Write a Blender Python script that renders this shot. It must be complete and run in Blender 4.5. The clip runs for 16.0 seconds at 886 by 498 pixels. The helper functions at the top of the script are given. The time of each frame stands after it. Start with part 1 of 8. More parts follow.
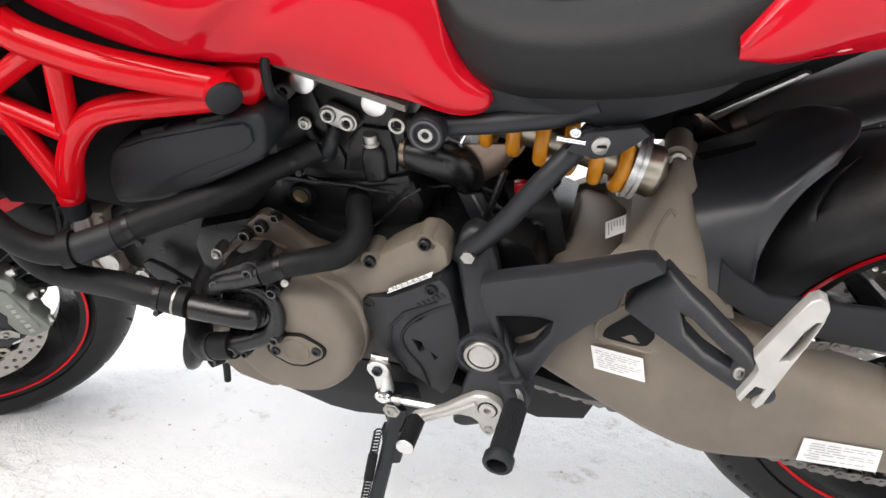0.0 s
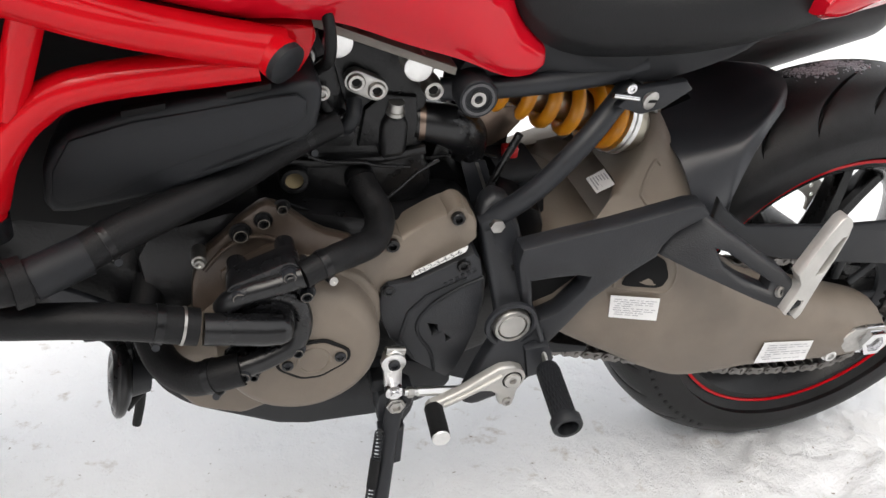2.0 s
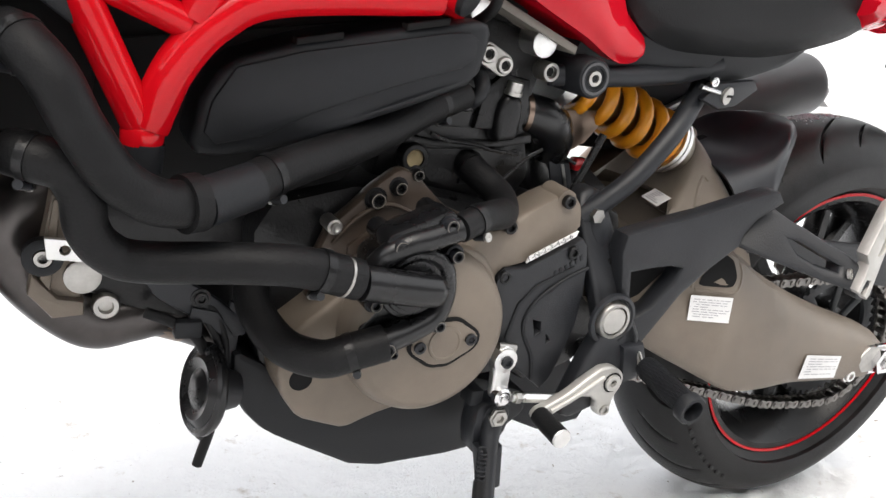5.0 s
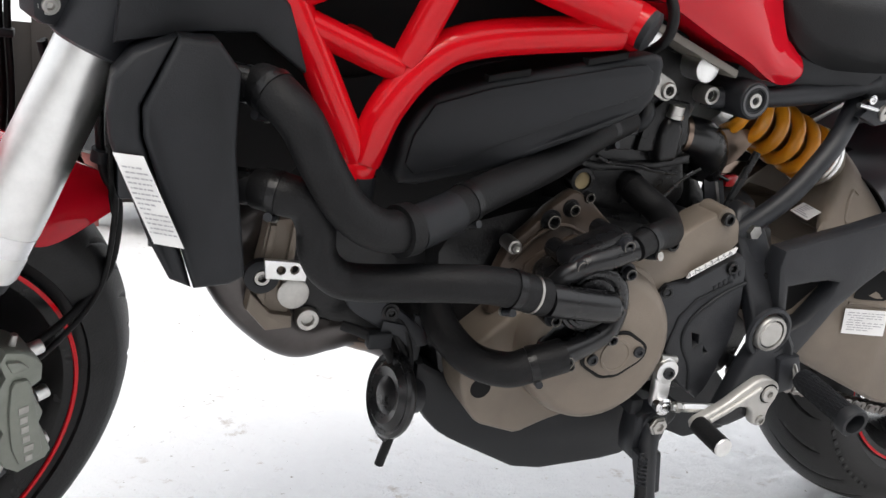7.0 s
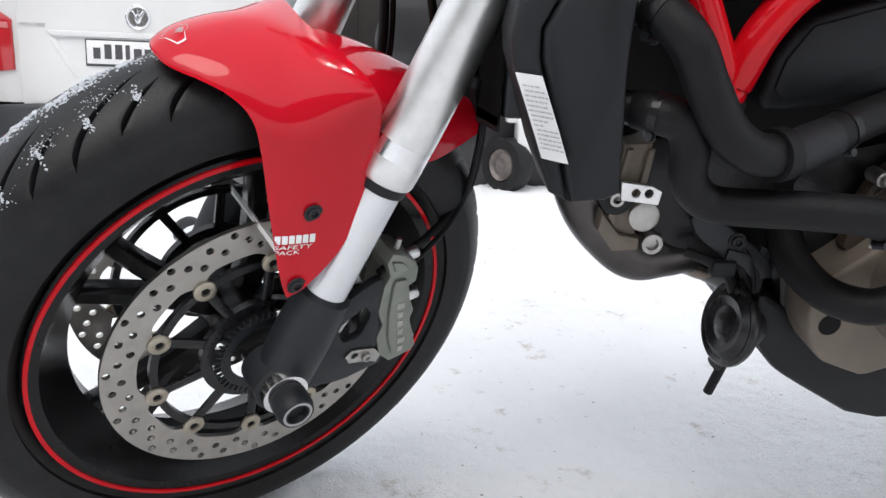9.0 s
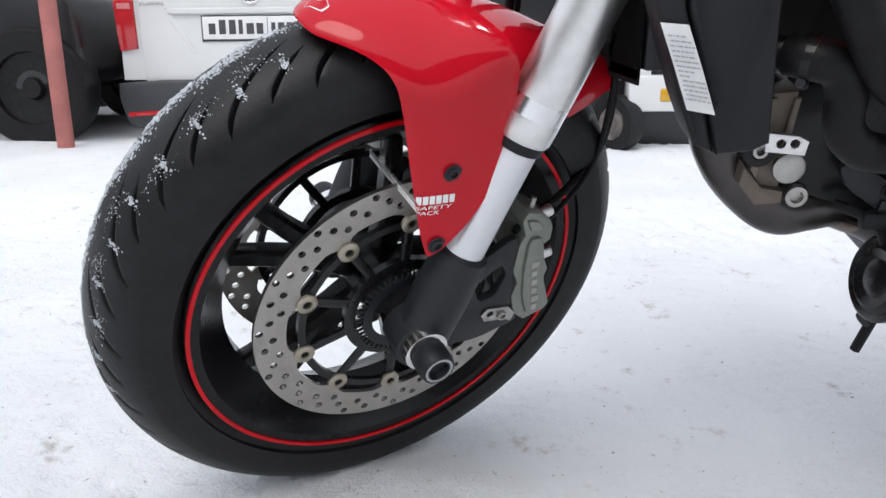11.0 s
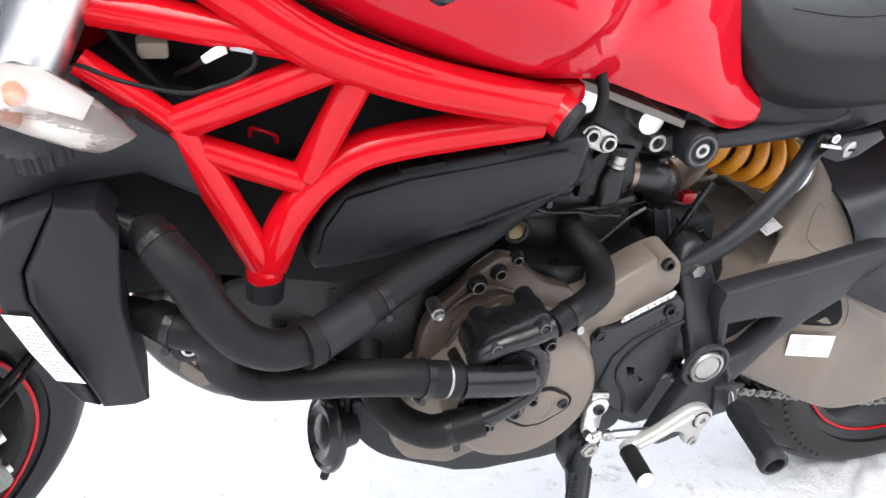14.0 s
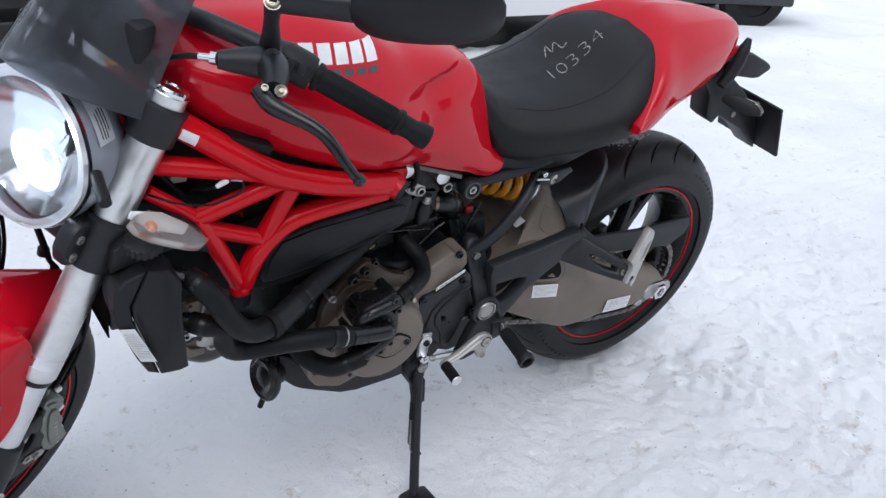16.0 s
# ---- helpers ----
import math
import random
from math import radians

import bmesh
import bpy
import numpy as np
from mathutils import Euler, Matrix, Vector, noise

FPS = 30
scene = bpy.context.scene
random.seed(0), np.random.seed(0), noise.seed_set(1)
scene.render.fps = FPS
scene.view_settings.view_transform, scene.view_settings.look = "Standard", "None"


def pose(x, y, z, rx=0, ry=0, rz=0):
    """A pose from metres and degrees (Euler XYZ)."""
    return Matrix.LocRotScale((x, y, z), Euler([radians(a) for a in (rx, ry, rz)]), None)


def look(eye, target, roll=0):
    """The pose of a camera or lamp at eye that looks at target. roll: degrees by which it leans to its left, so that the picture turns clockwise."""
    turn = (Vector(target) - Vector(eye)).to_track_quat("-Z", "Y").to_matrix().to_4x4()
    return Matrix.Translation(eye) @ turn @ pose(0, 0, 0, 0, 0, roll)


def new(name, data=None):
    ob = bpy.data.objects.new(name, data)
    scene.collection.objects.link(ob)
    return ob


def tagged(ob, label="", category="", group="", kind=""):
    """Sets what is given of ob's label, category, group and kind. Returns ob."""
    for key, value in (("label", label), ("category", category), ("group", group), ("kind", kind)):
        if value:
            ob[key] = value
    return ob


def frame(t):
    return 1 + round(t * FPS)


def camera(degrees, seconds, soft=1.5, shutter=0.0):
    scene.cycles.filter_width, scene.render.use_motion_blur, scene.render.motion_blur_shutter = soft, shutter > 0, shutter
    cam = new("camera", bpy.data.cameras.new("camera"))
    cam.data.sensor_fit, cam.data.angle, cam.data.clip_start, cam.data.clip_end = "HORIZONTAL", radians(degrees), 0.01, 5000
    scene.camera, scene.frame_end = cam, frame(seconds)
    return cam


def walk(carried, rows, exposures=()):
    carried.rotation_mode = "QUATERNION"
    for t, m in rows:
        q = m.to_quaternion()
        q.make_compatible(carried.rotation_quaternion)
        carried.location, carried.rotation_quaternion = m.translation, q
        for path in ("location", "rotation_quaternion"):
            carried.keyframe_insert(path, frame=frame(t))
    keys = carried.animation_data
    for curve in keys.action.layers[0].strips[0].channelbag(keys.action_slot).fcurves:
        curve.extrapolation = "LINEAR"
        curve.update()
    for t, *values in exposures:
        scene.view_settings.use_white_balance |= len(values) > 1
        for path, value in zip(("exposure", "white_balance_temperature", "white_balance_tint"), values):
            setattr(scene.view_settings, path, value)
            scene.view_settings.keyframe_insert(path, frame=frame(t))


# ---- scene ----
cam = camera(56.5, 16.0)
PATH = [
    (0, (0.412, -1.024, 0.868), (-0.123, 0.756, 0.131), -2.8),
    (0.5, (0.261, -1.021, 0.838), (-0.09, 0.784, 0.052), -2.6),
    (1, (0.147, -1.023, 0.837), (0.058, 0.805, 0.032), -0.1),
    (1.5, (-0.008, -1.025, 0.849), (0.271, 0.79, 0.057), 2.6),
    (2, (-0.104, -0.977, 0.842), (0.401, 0.791, 0.056), 2.1),
    (2.5, (-0.185, -0.884, 0.796), (0.453, 0.851, 0.032), 1.6),
    (3, (-0.276, -0.889, 0.655), (0.52, 0.853, 0.078), 2.2),
    (3.5, (-0.329, -0.885, 0.559), (0.575, 0.857, 0.176), 2.1),
    (4, (-0.358, -0.887, 0.582), (0.593, 0.847, 0.287), 2.9),
    (4.2, (-0.369, -0.891, 0.579), (0.596, 0.839, 0.301), 3.3),
    (6.3, (-0.471, -0.91, 0.6), (0.461, 0.842, 0.351), 3.1),
    (6.5, (-0.481, -0.913, 0.602), (0.414, 0.858, 0.352), 2.9),
    (7, (-0.514, -0.911, 0.605), (0.257, 0.915, 0.333), 2.3),
    (7.5, (-0.542, -0.915, 0.602), (0.064, 0.968, 0.307), 1.7),
    (8, (-0.576, -0.92, 0.595), (-0.159, 1.008, 0.265), 1.2),
    (8.5, (-0.6, -0.926, 0.588), (-0.329, 1.02, 0.216), 1.6),
    (9, (-0.612, -0.927, 0.583), (-0.439, 1.021, 0.161), 2.2),
    (9.5, (-0.621, -0.929, 0.577), (-0.525, 1.016, 0.121), 2.0),
    (10, (-0.639, -0.932, 0.574), (-0.623, 1.005, 0.077), 1.3),
    (10.2, (-0.647, -0.935, 0.575), (-0.667, 0.998, 0.064), 1.0),
    (12.3, (-0.606, -0.922, 0.609), (-0.699, 1.014, 0.115), -1.1),
    (12.5, (-0.588, -0.912, 0.624), (-0.638, 1.03, 0.146), -1.3),
    (13, (-0.51, -0.891, 0.659), (-0.375, 1.058, 0.23), -0.7),
    (13.5, (-0.444, -0.876, 0.724), (-0.092, 1.03, 0.233), 0.1),
    (14, (-0.391, -0.897, 0.855), (0.256, 0.857, 0.144), 2.5),
    (14.5, (-0.42, -1.004, 0.965), (0.415, 0.594, 0.098), 3.6),
    (15, (-0.478, -1.108, 1.014), (0.495, 0.419, 0.165), 4.6),
    (15.5, (-0.581, -1.257, 1.084), (0.455, 0.255, 0.284), 4.1),
    (16, (-0.708, -1.335, 1.163), (0.343, 0.163, 0.357), 3.1),
]
LIGHT = [(0, 1.28, 6900, 10), (0.5, 1.05, 6900, 10), (1, 0.76, 6900, 10), (1.5, 0.92, 6900, 10), (2, 0.95, 6900, 10), (2.5, 1.25, 6900, 10), (3, 1.3, 6900, 10), (3.5, 0.86, 6900, 10), (4, 1.0, 6900, 10),
         (6.5, 1.25, 6900, 10), (7, 0.90, 6800, 10), (7.5, 0.36, 6700, 10), (8, 0.52, 6600, 10), (8.5, 0.74, 6500, 10), (9, 0.7, 6500, 10), (9.5, 0.7, 6500, 10), (10, 0.55, 6350, 10),
         (12.5, 0.5, 6300, 11), (13, 0.7, 6400, 11), (13.5, 1.30, 6400, 11), (14, 1.7, 6450, 11), (14.5, 0.8, 6500, 11), (15, 0.05, 6250, 11), (15.5, -0.15, 6150, 11), (16, 0.25, 6000, 11)]
walk(cam, [(t, look(eye, target, roll)) for t, eye, target, roll in PATH], LIGHT)

from mathutils.bvhtree import BVHTree

# ---- world and light ----
world = bpy.data.worlds.new("overcast_sky")
scene.world = world
world.use_nodes = True
wn = world.node_tree.nodes
sky = wn.new("ShaderNodeTexSky")
sky.sky_type, sky.sun_disc, sky.sun_elevation, sky.sun_rotation = "NISHITA", False, radians(50), radians(200)
sky.air_density, sky.dust_density, sky.ozone_density = 1.0, 4.0, 1.0
grey = wn.new("ShaderNodeMixRGB")
grey.inputs[0].default_value, grey.inputs[2].default_value = 0.80, (9.0, 9.3, 9.8, 1)
world.node_tree.links.new(sky.outputs[0], grey.inputs[1])
world.node_tree.links.new(grey.outputs[0], wn["Background"].inputs[0])
wn["Background"].inputs[1].default_value = 0.10
sun = new("sun", bpy.data.lights.new("sun", "SUN"))
sun.data.energy, sun.data.angle, sun.data.color = 0.9, radians(35), (1.0, 0.98, 0.95)
sun.matrix_world = look((-2, -4, 6), (0, 0, 0))


# ---- materials ----
def mat(name, color, rough=0.5, metal=0.0, coat=0.0, vary=0.15, scale=30.0, bump=0.0, bscale=300.0, gloss=0.5):
    """A surface with wear at two scales: colour drift, uneven gloss and fine relief."""
    m = bpy.data.materials.new(name)
    m.use_nodes = True
    n, k = m.node_tree.nodes, m.node_tree.links
    b = n["Principled BSDF"]
    b.inputs["Metallic"].default_value = metal
    b.inputs["Coat Weight"].default_value = coat
    b.inputs["Specular IOR Level"].default_value = gloss
    b.inputs["Coat Roughness"].default_value = 0.04
    co = n.new("ShaderNodeTexCoord")
    a = n.new("ShaderNodeTexNoise")
    a.inputs["Scale"].default_value, a.inputs["Detail"].default_value, a.inputs["Roughness"].default_value = scale, 6.0, 0.62
    k.new(co.outputs["Object"], a.inputs["Vector"])
    ramp = n.new("ShaderNodeValToRGB")
    lo = [c * (1 - vary) for c in color]
    hi = [min(1, c * (1 + vary) + 0.004 * vary) for c in color]
    ramp.color_ramp.elements[0].position, ramp.color_ramp.elements[1].position = 0.3, 0.72
    ramp.color_ramp.elements[0].color, ramp.color_ramp.elements[1].color = (*lo, 1), (*hi, 1)
    k.new(a.outputs["Fac"], ramp.inputs["Fac"])
    k.new(ramp.outputs["Color"], b.inputs["Base Color"])
    r = n.new("ShaderNodeMapRange")
    r.inputs["To Min"].default_value, r.inputs["To Max"].default_value = max(0.02, rough * 0.8), min(1, rough * 1.22)
    k.new(a.outputs["Fac"], r.inputs["Value"])
    k.new(r.outputs["Result"], b.inputs["Roughness"])
    if bump:
        g = n.new("ShaderNodeTexNoise")
        g.inputs["Scale"].default_value, g.inputs["Detail"].default_value = bscale, 3.0
        k.new(co.outputs["Object"], g.inputs["Vector"])
        p = n.new("ShaderNodeBump")
        p.inputs["Strength"].default_value, p.inputs["Distance"].default_value = bump, 0.001
        k.new(g.outputs["Fac"], p.inputs["Height"])
        k.new(p.outputs["Normal"], b.inputs["Normal"])
    return m


M_RED = mat("red_paint", (0.47, 0.004, 0.014), 0.33, 0.0, 0.68, 0.05, 3.0, gloss=0.0)
M_FRAME = mat("red_frame_paint", (0.52, 0.004, 0.010), 0.28, 0.0, 0.55, 0.06, 8.0, 0.06, 90.0, gloss=0.0)
M_PLASTIC = mat("black_plastic", (0.0088, 0.0098, 0.0120), 0.50, 0.0, 0.0, 0.18, 25.0, 0.25, 900.0, gloss=0.30)
M_SATIN = mat("black_satin_metal", (0.0122, 0.0135, 0.0168), 0.45, 0.0, 0.0, 0.15, 20.0, 0.2, 700.0, gloss=0.38)
M_GLOSSB = mat("black_gloss_metal", (0.0060, 0.0061, 0.0070), 0.27, 0.0, 0.0, 0.2, 15.0, 0.12, 300.0, gloss=0.45)
M_ENGINE = mat("black_engine_casting", (0.0052, 0.0053, 0.0060), 0.29, 0.0, 0.0, 0.30, 30.0, 0.5, 300.0, gloss=0.31)
# near-black for dark parts, and for shade painted into slots and bores
M_DARK = mat("black_part_and_recess_shade", (0.0075, 0.0075, 0.0078), 0.8, 0.0, 0.0, 0.3, 10.0, gloss=0.2)
M_HOSE = mat("rubber_hose", (0.0058, 0.0059, 0.0066), 0.52, 0.0, 0.0, 0.30, 40.0, 0.45, 420.0, gloss=0.21)
M_TYRE = mat("tyre_rubber", (0.0048, 0.0049, 0.0056), 0.46, 0.0, 0.0, 0.70, 30.0, 0.35, 420.0, gloss=0.30)
M_BROWN = mat("bronze_brown_casting", (0.168, 0.140, 0.113), 0.48, 0.2, 0.0, 0.12, 18.0, 0.4, 700.0, gloss=0.4)
M_ALU = mat("brushed_aluminium", (0.74, 0.74, 0.73), 0.34, 1.0, 0.0, 0.08, 60.0, 0.1, 500.0)
M_CHROME = mat("polished_steel", (0.75, 0.75, 0.76), 0.14, 1.0, 0.0, 0.06, 40.0)
M_STEEL = mat("dull_steel", (0.42, 0.41, 0.39), 0.38, 1.0, 0.0, 0.18, 60.0, 0.15, 400.0)
M_DISC = mat("ground_disc_steel", (0.42, 0.40, 0.37), 0.33, 1.0, 0.0, 0.12, 40.0, 0.2, 250.0)
M_YELLOW = mat("yellow_spring_enamel", (0.62, 0.24, 0.012), 0.35, 0.0, 0.2, 0.10, 30.0, gloss=0.4)
M_BOB = mat("pale_gold_bobbin", (0.40, 0.36, 0.29), 0.36, 0.8, 0.0, 0.15, 60.0)
M_WHITE = mat("white_sticker", (0.72, 0.72, 0.72), 0.5, 0.0, 0.0, 0.05, 20.0)
M_INK = mat("grey_print", (0.36, 0.36, 0.38), 0.6, 0.0, 0.0, 0.1, 20.0)
M_WPRINT = mat("white_print", (0.75, 0.75, 0.75), 0.45)
M_GREYP = mat("dark_grey_print", (0.06, 0.06, 0.065), 0.4)
M_CAL = mat("grey_green_anodised", (0.23, 0.245, 0.215), 0.40, 0.6, 0.0, 0.12, 40.0)
M_TITAN = mat("heat_tinted_steel", (0.20, 0.15, 0.12), 0.30, 1.0, 0.0, 0.35, 12.0)
M_HEADER = mat("dark_exhaust_steel", (0.085, 0.078, 0.076), 0.30, 0.9, 0.0, 0.25, 14.0)
M_SEAT = mat("black_vinyl", (0.0058, 0.0062, 0.0072), 0.55, 0.0, 0.0, 0.12, 20.0, 0.45, 700.0, gloss=0.32)
M_COVER = mat("black_grained_plastic", (0.0128, 0.0139, 0.0168), 0.43, 0.0, 0.0, 0.22, 18.0, 0.4, 600.0, gloss=0.42)
M_BROWND = mat("dark_bronze_casting", (0.060, 0.044, 0.034), 0.30, 0.25, 0.0, 0.22, 24.0, 0.35, 500.0, gloss=0.45)
M_WHEEL = mat("black_wheel_enamel", (0.0052, 0.0052, 0.0058), 0.26, 0.0, 0.0, 0.2, 20.0, gloss=0.26)
M_SHOCK = mat("warm_grey_shock_body", (0.36, 0.33, 0.27), 0.32, 1.0, 0.0, 0.2, 50.0)
M_RAIL = mat("dull_cast_edge", (0.17, 0.155, 0.135), 0.55, 0.3, 0.0, 0.2, 30.0, 0.3, 400.0)
M_BRASS = mat("gold_passivated_steel", (0.24, 0.19, 0.11), 0.40, 0.9)
M_STAN = mat("pale_fork_tube", (0.70, 0.71, 0.73), 0.25, 0.55, 0.0, 0.04, 20.0)
M_CHALK = mat("chalk", (0.25, 0.25, 0.255), 0.9, 0.0, 0.0, 0.75, 160.0)
M_VAN = mat("white_van_paint", (0.66, 0.665, 0.66), 0.25, 0.0, 0.5, 0.05, 2.0)
M_BUMP = mat("grey_bumper_plastic", (0.035, 0.038, 0.043), 0.5, 0.0, 0.0, 0.15, 8.0)
M_LENS = mat("red_lens", (0.45, 0.012, 0.018), 0.15, 0.0, 0.6, 0.1, 15.0)
M_POLE = mat("faded_red_pole_paint", (0.36, 0.125, 0.110), 0.6, 0.0, 0.0, 0.2, 6.0, 0.3, 80.0)
M_SHED = mat("dark_shed_boards", (0.022, 0.018, 0.016), 0.85, 0.0, 0.0, 0.4, 3.0, 0.4, 30.0)
M_AMBER = mat("amber_reflector", (0.55, 0.30, 0.01), 0.3, 0.0, 0.5)
PEG_ALLOY = mat("cast_alloy", (0.46, 0.45, 0.43), 0.42, 0.60, 0.0, 0.12, 30.0, 0.3, 500.0, gloss=0.4)
M_SILENCER = mat("black_silencer_enamel", (0.052, 0.051, 0.054), 0.42, 0.0, 0.0, 0.15, 12.0, 0.3, 500.0, gloss=0.55)
# smoother black plastic, base lightened for skylight the hugger doesn't get
M_HUGGER = mat("smooth_black_lit_plastic", (0.027, 0.029, 0.034), 0.36, 0.0, 0.0, 0.15, 16.0, 0.15, 500.0, gloss=0.55)
M_CHAIN = mat("dull_chain_steel", (0.19, 0.18, 0.17), 0.42, 0.9, 0.0, 0.35, 60.0)
M_ICE = mat("frost", (0.46, 0.48, 0.51), 0.55, 0.0, 0.0, 0.05, 60.0, 0.6, 400.0)


def glass(name, tint, rough=0.03, ribs=0.0, milk=0.0):
    """Thin clear plastic: it lets light through with a tint, and its gloss grows towards the edge."""
    m = bpy.data.materials.new(name)
    m.use_nodes = True
    n, k = m.node_tree.nodes, m.node_tree.links
    n.remove(n["Principled BSDF"])
    tr, gl, mix, fr = (n.new("ShaderNode" + q) for q in ("BsdfTransparent", "BsdfGlossy", "MixShader", "Fresnel"))
    tr.inputs["Color"].default_value = (*tint, 1)
    gl.inputs["Roughness"].default_value = rough
    fr.inputs["IOR"].default_value = 1.45
    k.new(fr.outputs["Fac"], mix.inputs["Fac"])
    if milk:
        df, mm = n.new("ShaderNodeBsdfTranslucent"), n.new("ShaderNodeMixShader")
        df.inputs["Color"].default_value = (*tint, 1)
        mm.inputs["Fac"].default_value = milk
        k.new(tr.outputs["BSDF"], mm.inputs[1])
        k.new(df.outputs["BSDF"], mm.inputs[2])
        k.new(mm.outputs["Shader"], mix.inputs[1])
    else:
        k.new(tr.outputs["BSDF"], mix.inputs[1])
    k.new(gl.outputs["BSDF"], mix.inputs[2])
    k.new(mix.outputs["Shader"], n["Material Output"].inputs["Surface"])
    if ribs:
        co, wv, bp = (n.new("ShaderNode" + q) for q in ("TexCoord", "TexVoronoi", "Bump"))
        wv.inputs["Scale"].default_value = ribs
        bp.inputs["Strength"].default_value, bp.inputs["Distance"].default_value = 0.25, 0.001
        k.new(co.outputs["Object"], wv.inputs["Vector"])
        k.new(wv.outputs["Distance"], bp.inputs["Height"])
        k.new(bp.outputs["Normal"], gl.inputs["Normal"])
        k.new(bp.outputs["Normal"], fr.inputs["Normal"])
    return m


M_LAMPGLASS = glass("clear_lamp_glass", (0.93, 0.95, 0.97))
# smoked plastic; its milk share imitates the haze of reflected sky
M_SMOKE = glass("smoked_screen_sky_haze", (0.36, 0.38, 0.42), 0.08, 0.0, 0.34)
M_CLEARLENS = glass("clear_indicator_lens", (0.95, 0.93, 0.90), 0.12, 240.0, 0.24)
M_LABELGREY = mat("pale_grey_sticker", (0.46, 0.47, 0.49), 0.55, 0.0, 0.0, 0.06, 30.0)
M_SHELLGREY = mat("dark_grey_lamp_shell", (0.21, 0.225, 0.255), 0.32, 0.0, 0.4, 0.1, 12.0, 0.1, 500.0, gloss=0.4)

# ---- mesh helpers ----
V = Vector


def part(name, bm, material, parent, label="", kind=""):
    """Links a bmesh as one mesh object under a thing or part, with crisp edges over 38 degrees."""
    bmesh.ops.recalc_face_normals(bm, faces=bm.faces[:])
    for e in bm.edges:
        if len(e.link_faces) == 2 and e.calc_face_angle(0) > radians(38):
            e.smooth = False
    for f_ in bm.faces:
        f_.smooth = True
    me = bpy.data.meshes.new(name)
    bm.to_mesh(me)
    bm.free()
    me.materials.append(material)
    ob = new(name, me)
    while parent and parent.parent and parent.parent.parent:
        parent = parent.parent
    if parent:
        ob.parent = parent
    return tagged(ob, label, kind=kind)


def merge(bm, other, m=None):
    if m is not None:
        other.transform(m)
    me = bpy.data.meshes.new("join")
    other.to_mesh(me)
    other.free()
    bm.from_mesh(me)
    bpy.data.meshes.remove(me)
    return bm


def rounded(outline, times=1, k=0.16):
    """Cuts the corners of an outline."""
    pts = [tuple(p) for p in outline]
    for _ in range(times):
        out = []
        for a, b in zip(pts, pts[1:] + pts[:1]):
            out.append(tuple(u * (1 - k) + w * k for u, w in zip(a, b)))
            out.append(tuple(u * k + w * (1 - k) for u, w in zip(a, b)))
        pts = out
    return pts


def prism(outline, l0, l1, bevel=0.0, holes=(), soft=0, seg=2, lf=None):
    """A plate with an outline of (x, h) between two side planes; lf(x, h) shifts it sideways."""
    bm = bmesh.new()
    loops = [rounded(outline, soft) if soft else outline] + [rounded(q, soft) if soft else q for q in holes]
    edges = []
    for lp in loops:
        vs = [bm.verts.new((x, l0, h)) for x, h in lp]
        edges += [bm.edges.new((a, b)) for a, b in zip(vs, vs[1:] + vs[:1])]
    if holes:
        bmesh.ops.triangle_fill(bm, edges=edges, use_beauty=True, normal=(0, -1, 0))
    else:
        bm.faces.new(bm.verts[:])
    got = bmesh.ops.extrude_face_region(bm, geom=bm.faces[:])
    bmesh.ops.translate(bm, vec=(0, l1 - l0, 0), verts=[g for g in got["geom"] if isinstance(g, bmesh.types.BMVert)])
    bmesh.ops.recalc_face_normals(bm, faces=bm.faces[:])
    if bevel:
        sharp = [e for e in bm.edges if len(e.link_faces) == 2 and e.calc_face_angle(0) > radians(50)
                 and abs(e.verts[0].co.y - e.verts[1].co.y) < 1e-6]
        bmesh.ops.bevel(bm, geom=sharp, offset=bevel, segments=seg, affect="EDGES", profile=0.5, clamp_overlap=True)
    if lf:
        for v in bm.verts:
            v.co.y += lf(v.co.x, v.co.z)
    return bm


def spline(pts, n=8):
    """A smooth curve through points."""
    p = [V(q) for q in pts]
    p = [p[0] * 2 - p[1]] + p + [p[-1] * 2 - p[-2]]
    out = []
    for a, b, c, d in zip(p, p[1:], p[2:], p[3:]):
        for s in range(n):
            t = s / n
            out.append(0.5 * ((2 * b) + (c - a) * t + (2 * a - 5 * b + 4 * c - d) * t * t + (3 * b - a - 3 * c + d) * t ** 3))
    return out + [p[-2]]


def tube(pts, r, seg=14, smooth=8, bm=None, cap=True):
    """A round bar along points; r is one radius or one for each point."""
    bm = bm or bmesh.new()
    rs = list(r) if isinstance(r, (list, tuple)) else [r] * len(pts)
    if smooth and len(pts) > 2:
        line = spline(pts, smooth)
        rr = [v.x for v in spline([(q, 0, 0) for q in rs], smooth)]
    else:
        line, rr = [V(q) for q in pts], rs
    up, rings = None, []
    for i, q in enumerate(line):
        d = (line[min(i + 1, len(line) - 1)] - line[max(i - 1, 0)]).normalized()
        if up is None:
            up = d.orthogonal().normalized()
        up = (up - d * up.dot(d)).normalized()
        side = d.cross(up)
        rings.append([bm.verts.new(q + (up * math.cos(a) + side * math.sin(a)) * rr[i]) for a in (2 * math.pi * j / seg for j in range(seg))])
    for a, b in zip(rings, rings[1:]):
        for j in range(seg):
            bm.faces.new((a[j], a[(j + 1) % seg], b[(j + 1) % seg], b[j]))
    if cap:
        bm.faces.new(rings[0][::-1])
        bm.faces.new(rings[-1])
    return bm


def axis(origin, direction):
    """A frame whose z runs along the direction."""
    return Matrix.Translation(origin) @ V(direction).normalized().to_track_quat("Z", "Y").to_matrix().to_4x4()


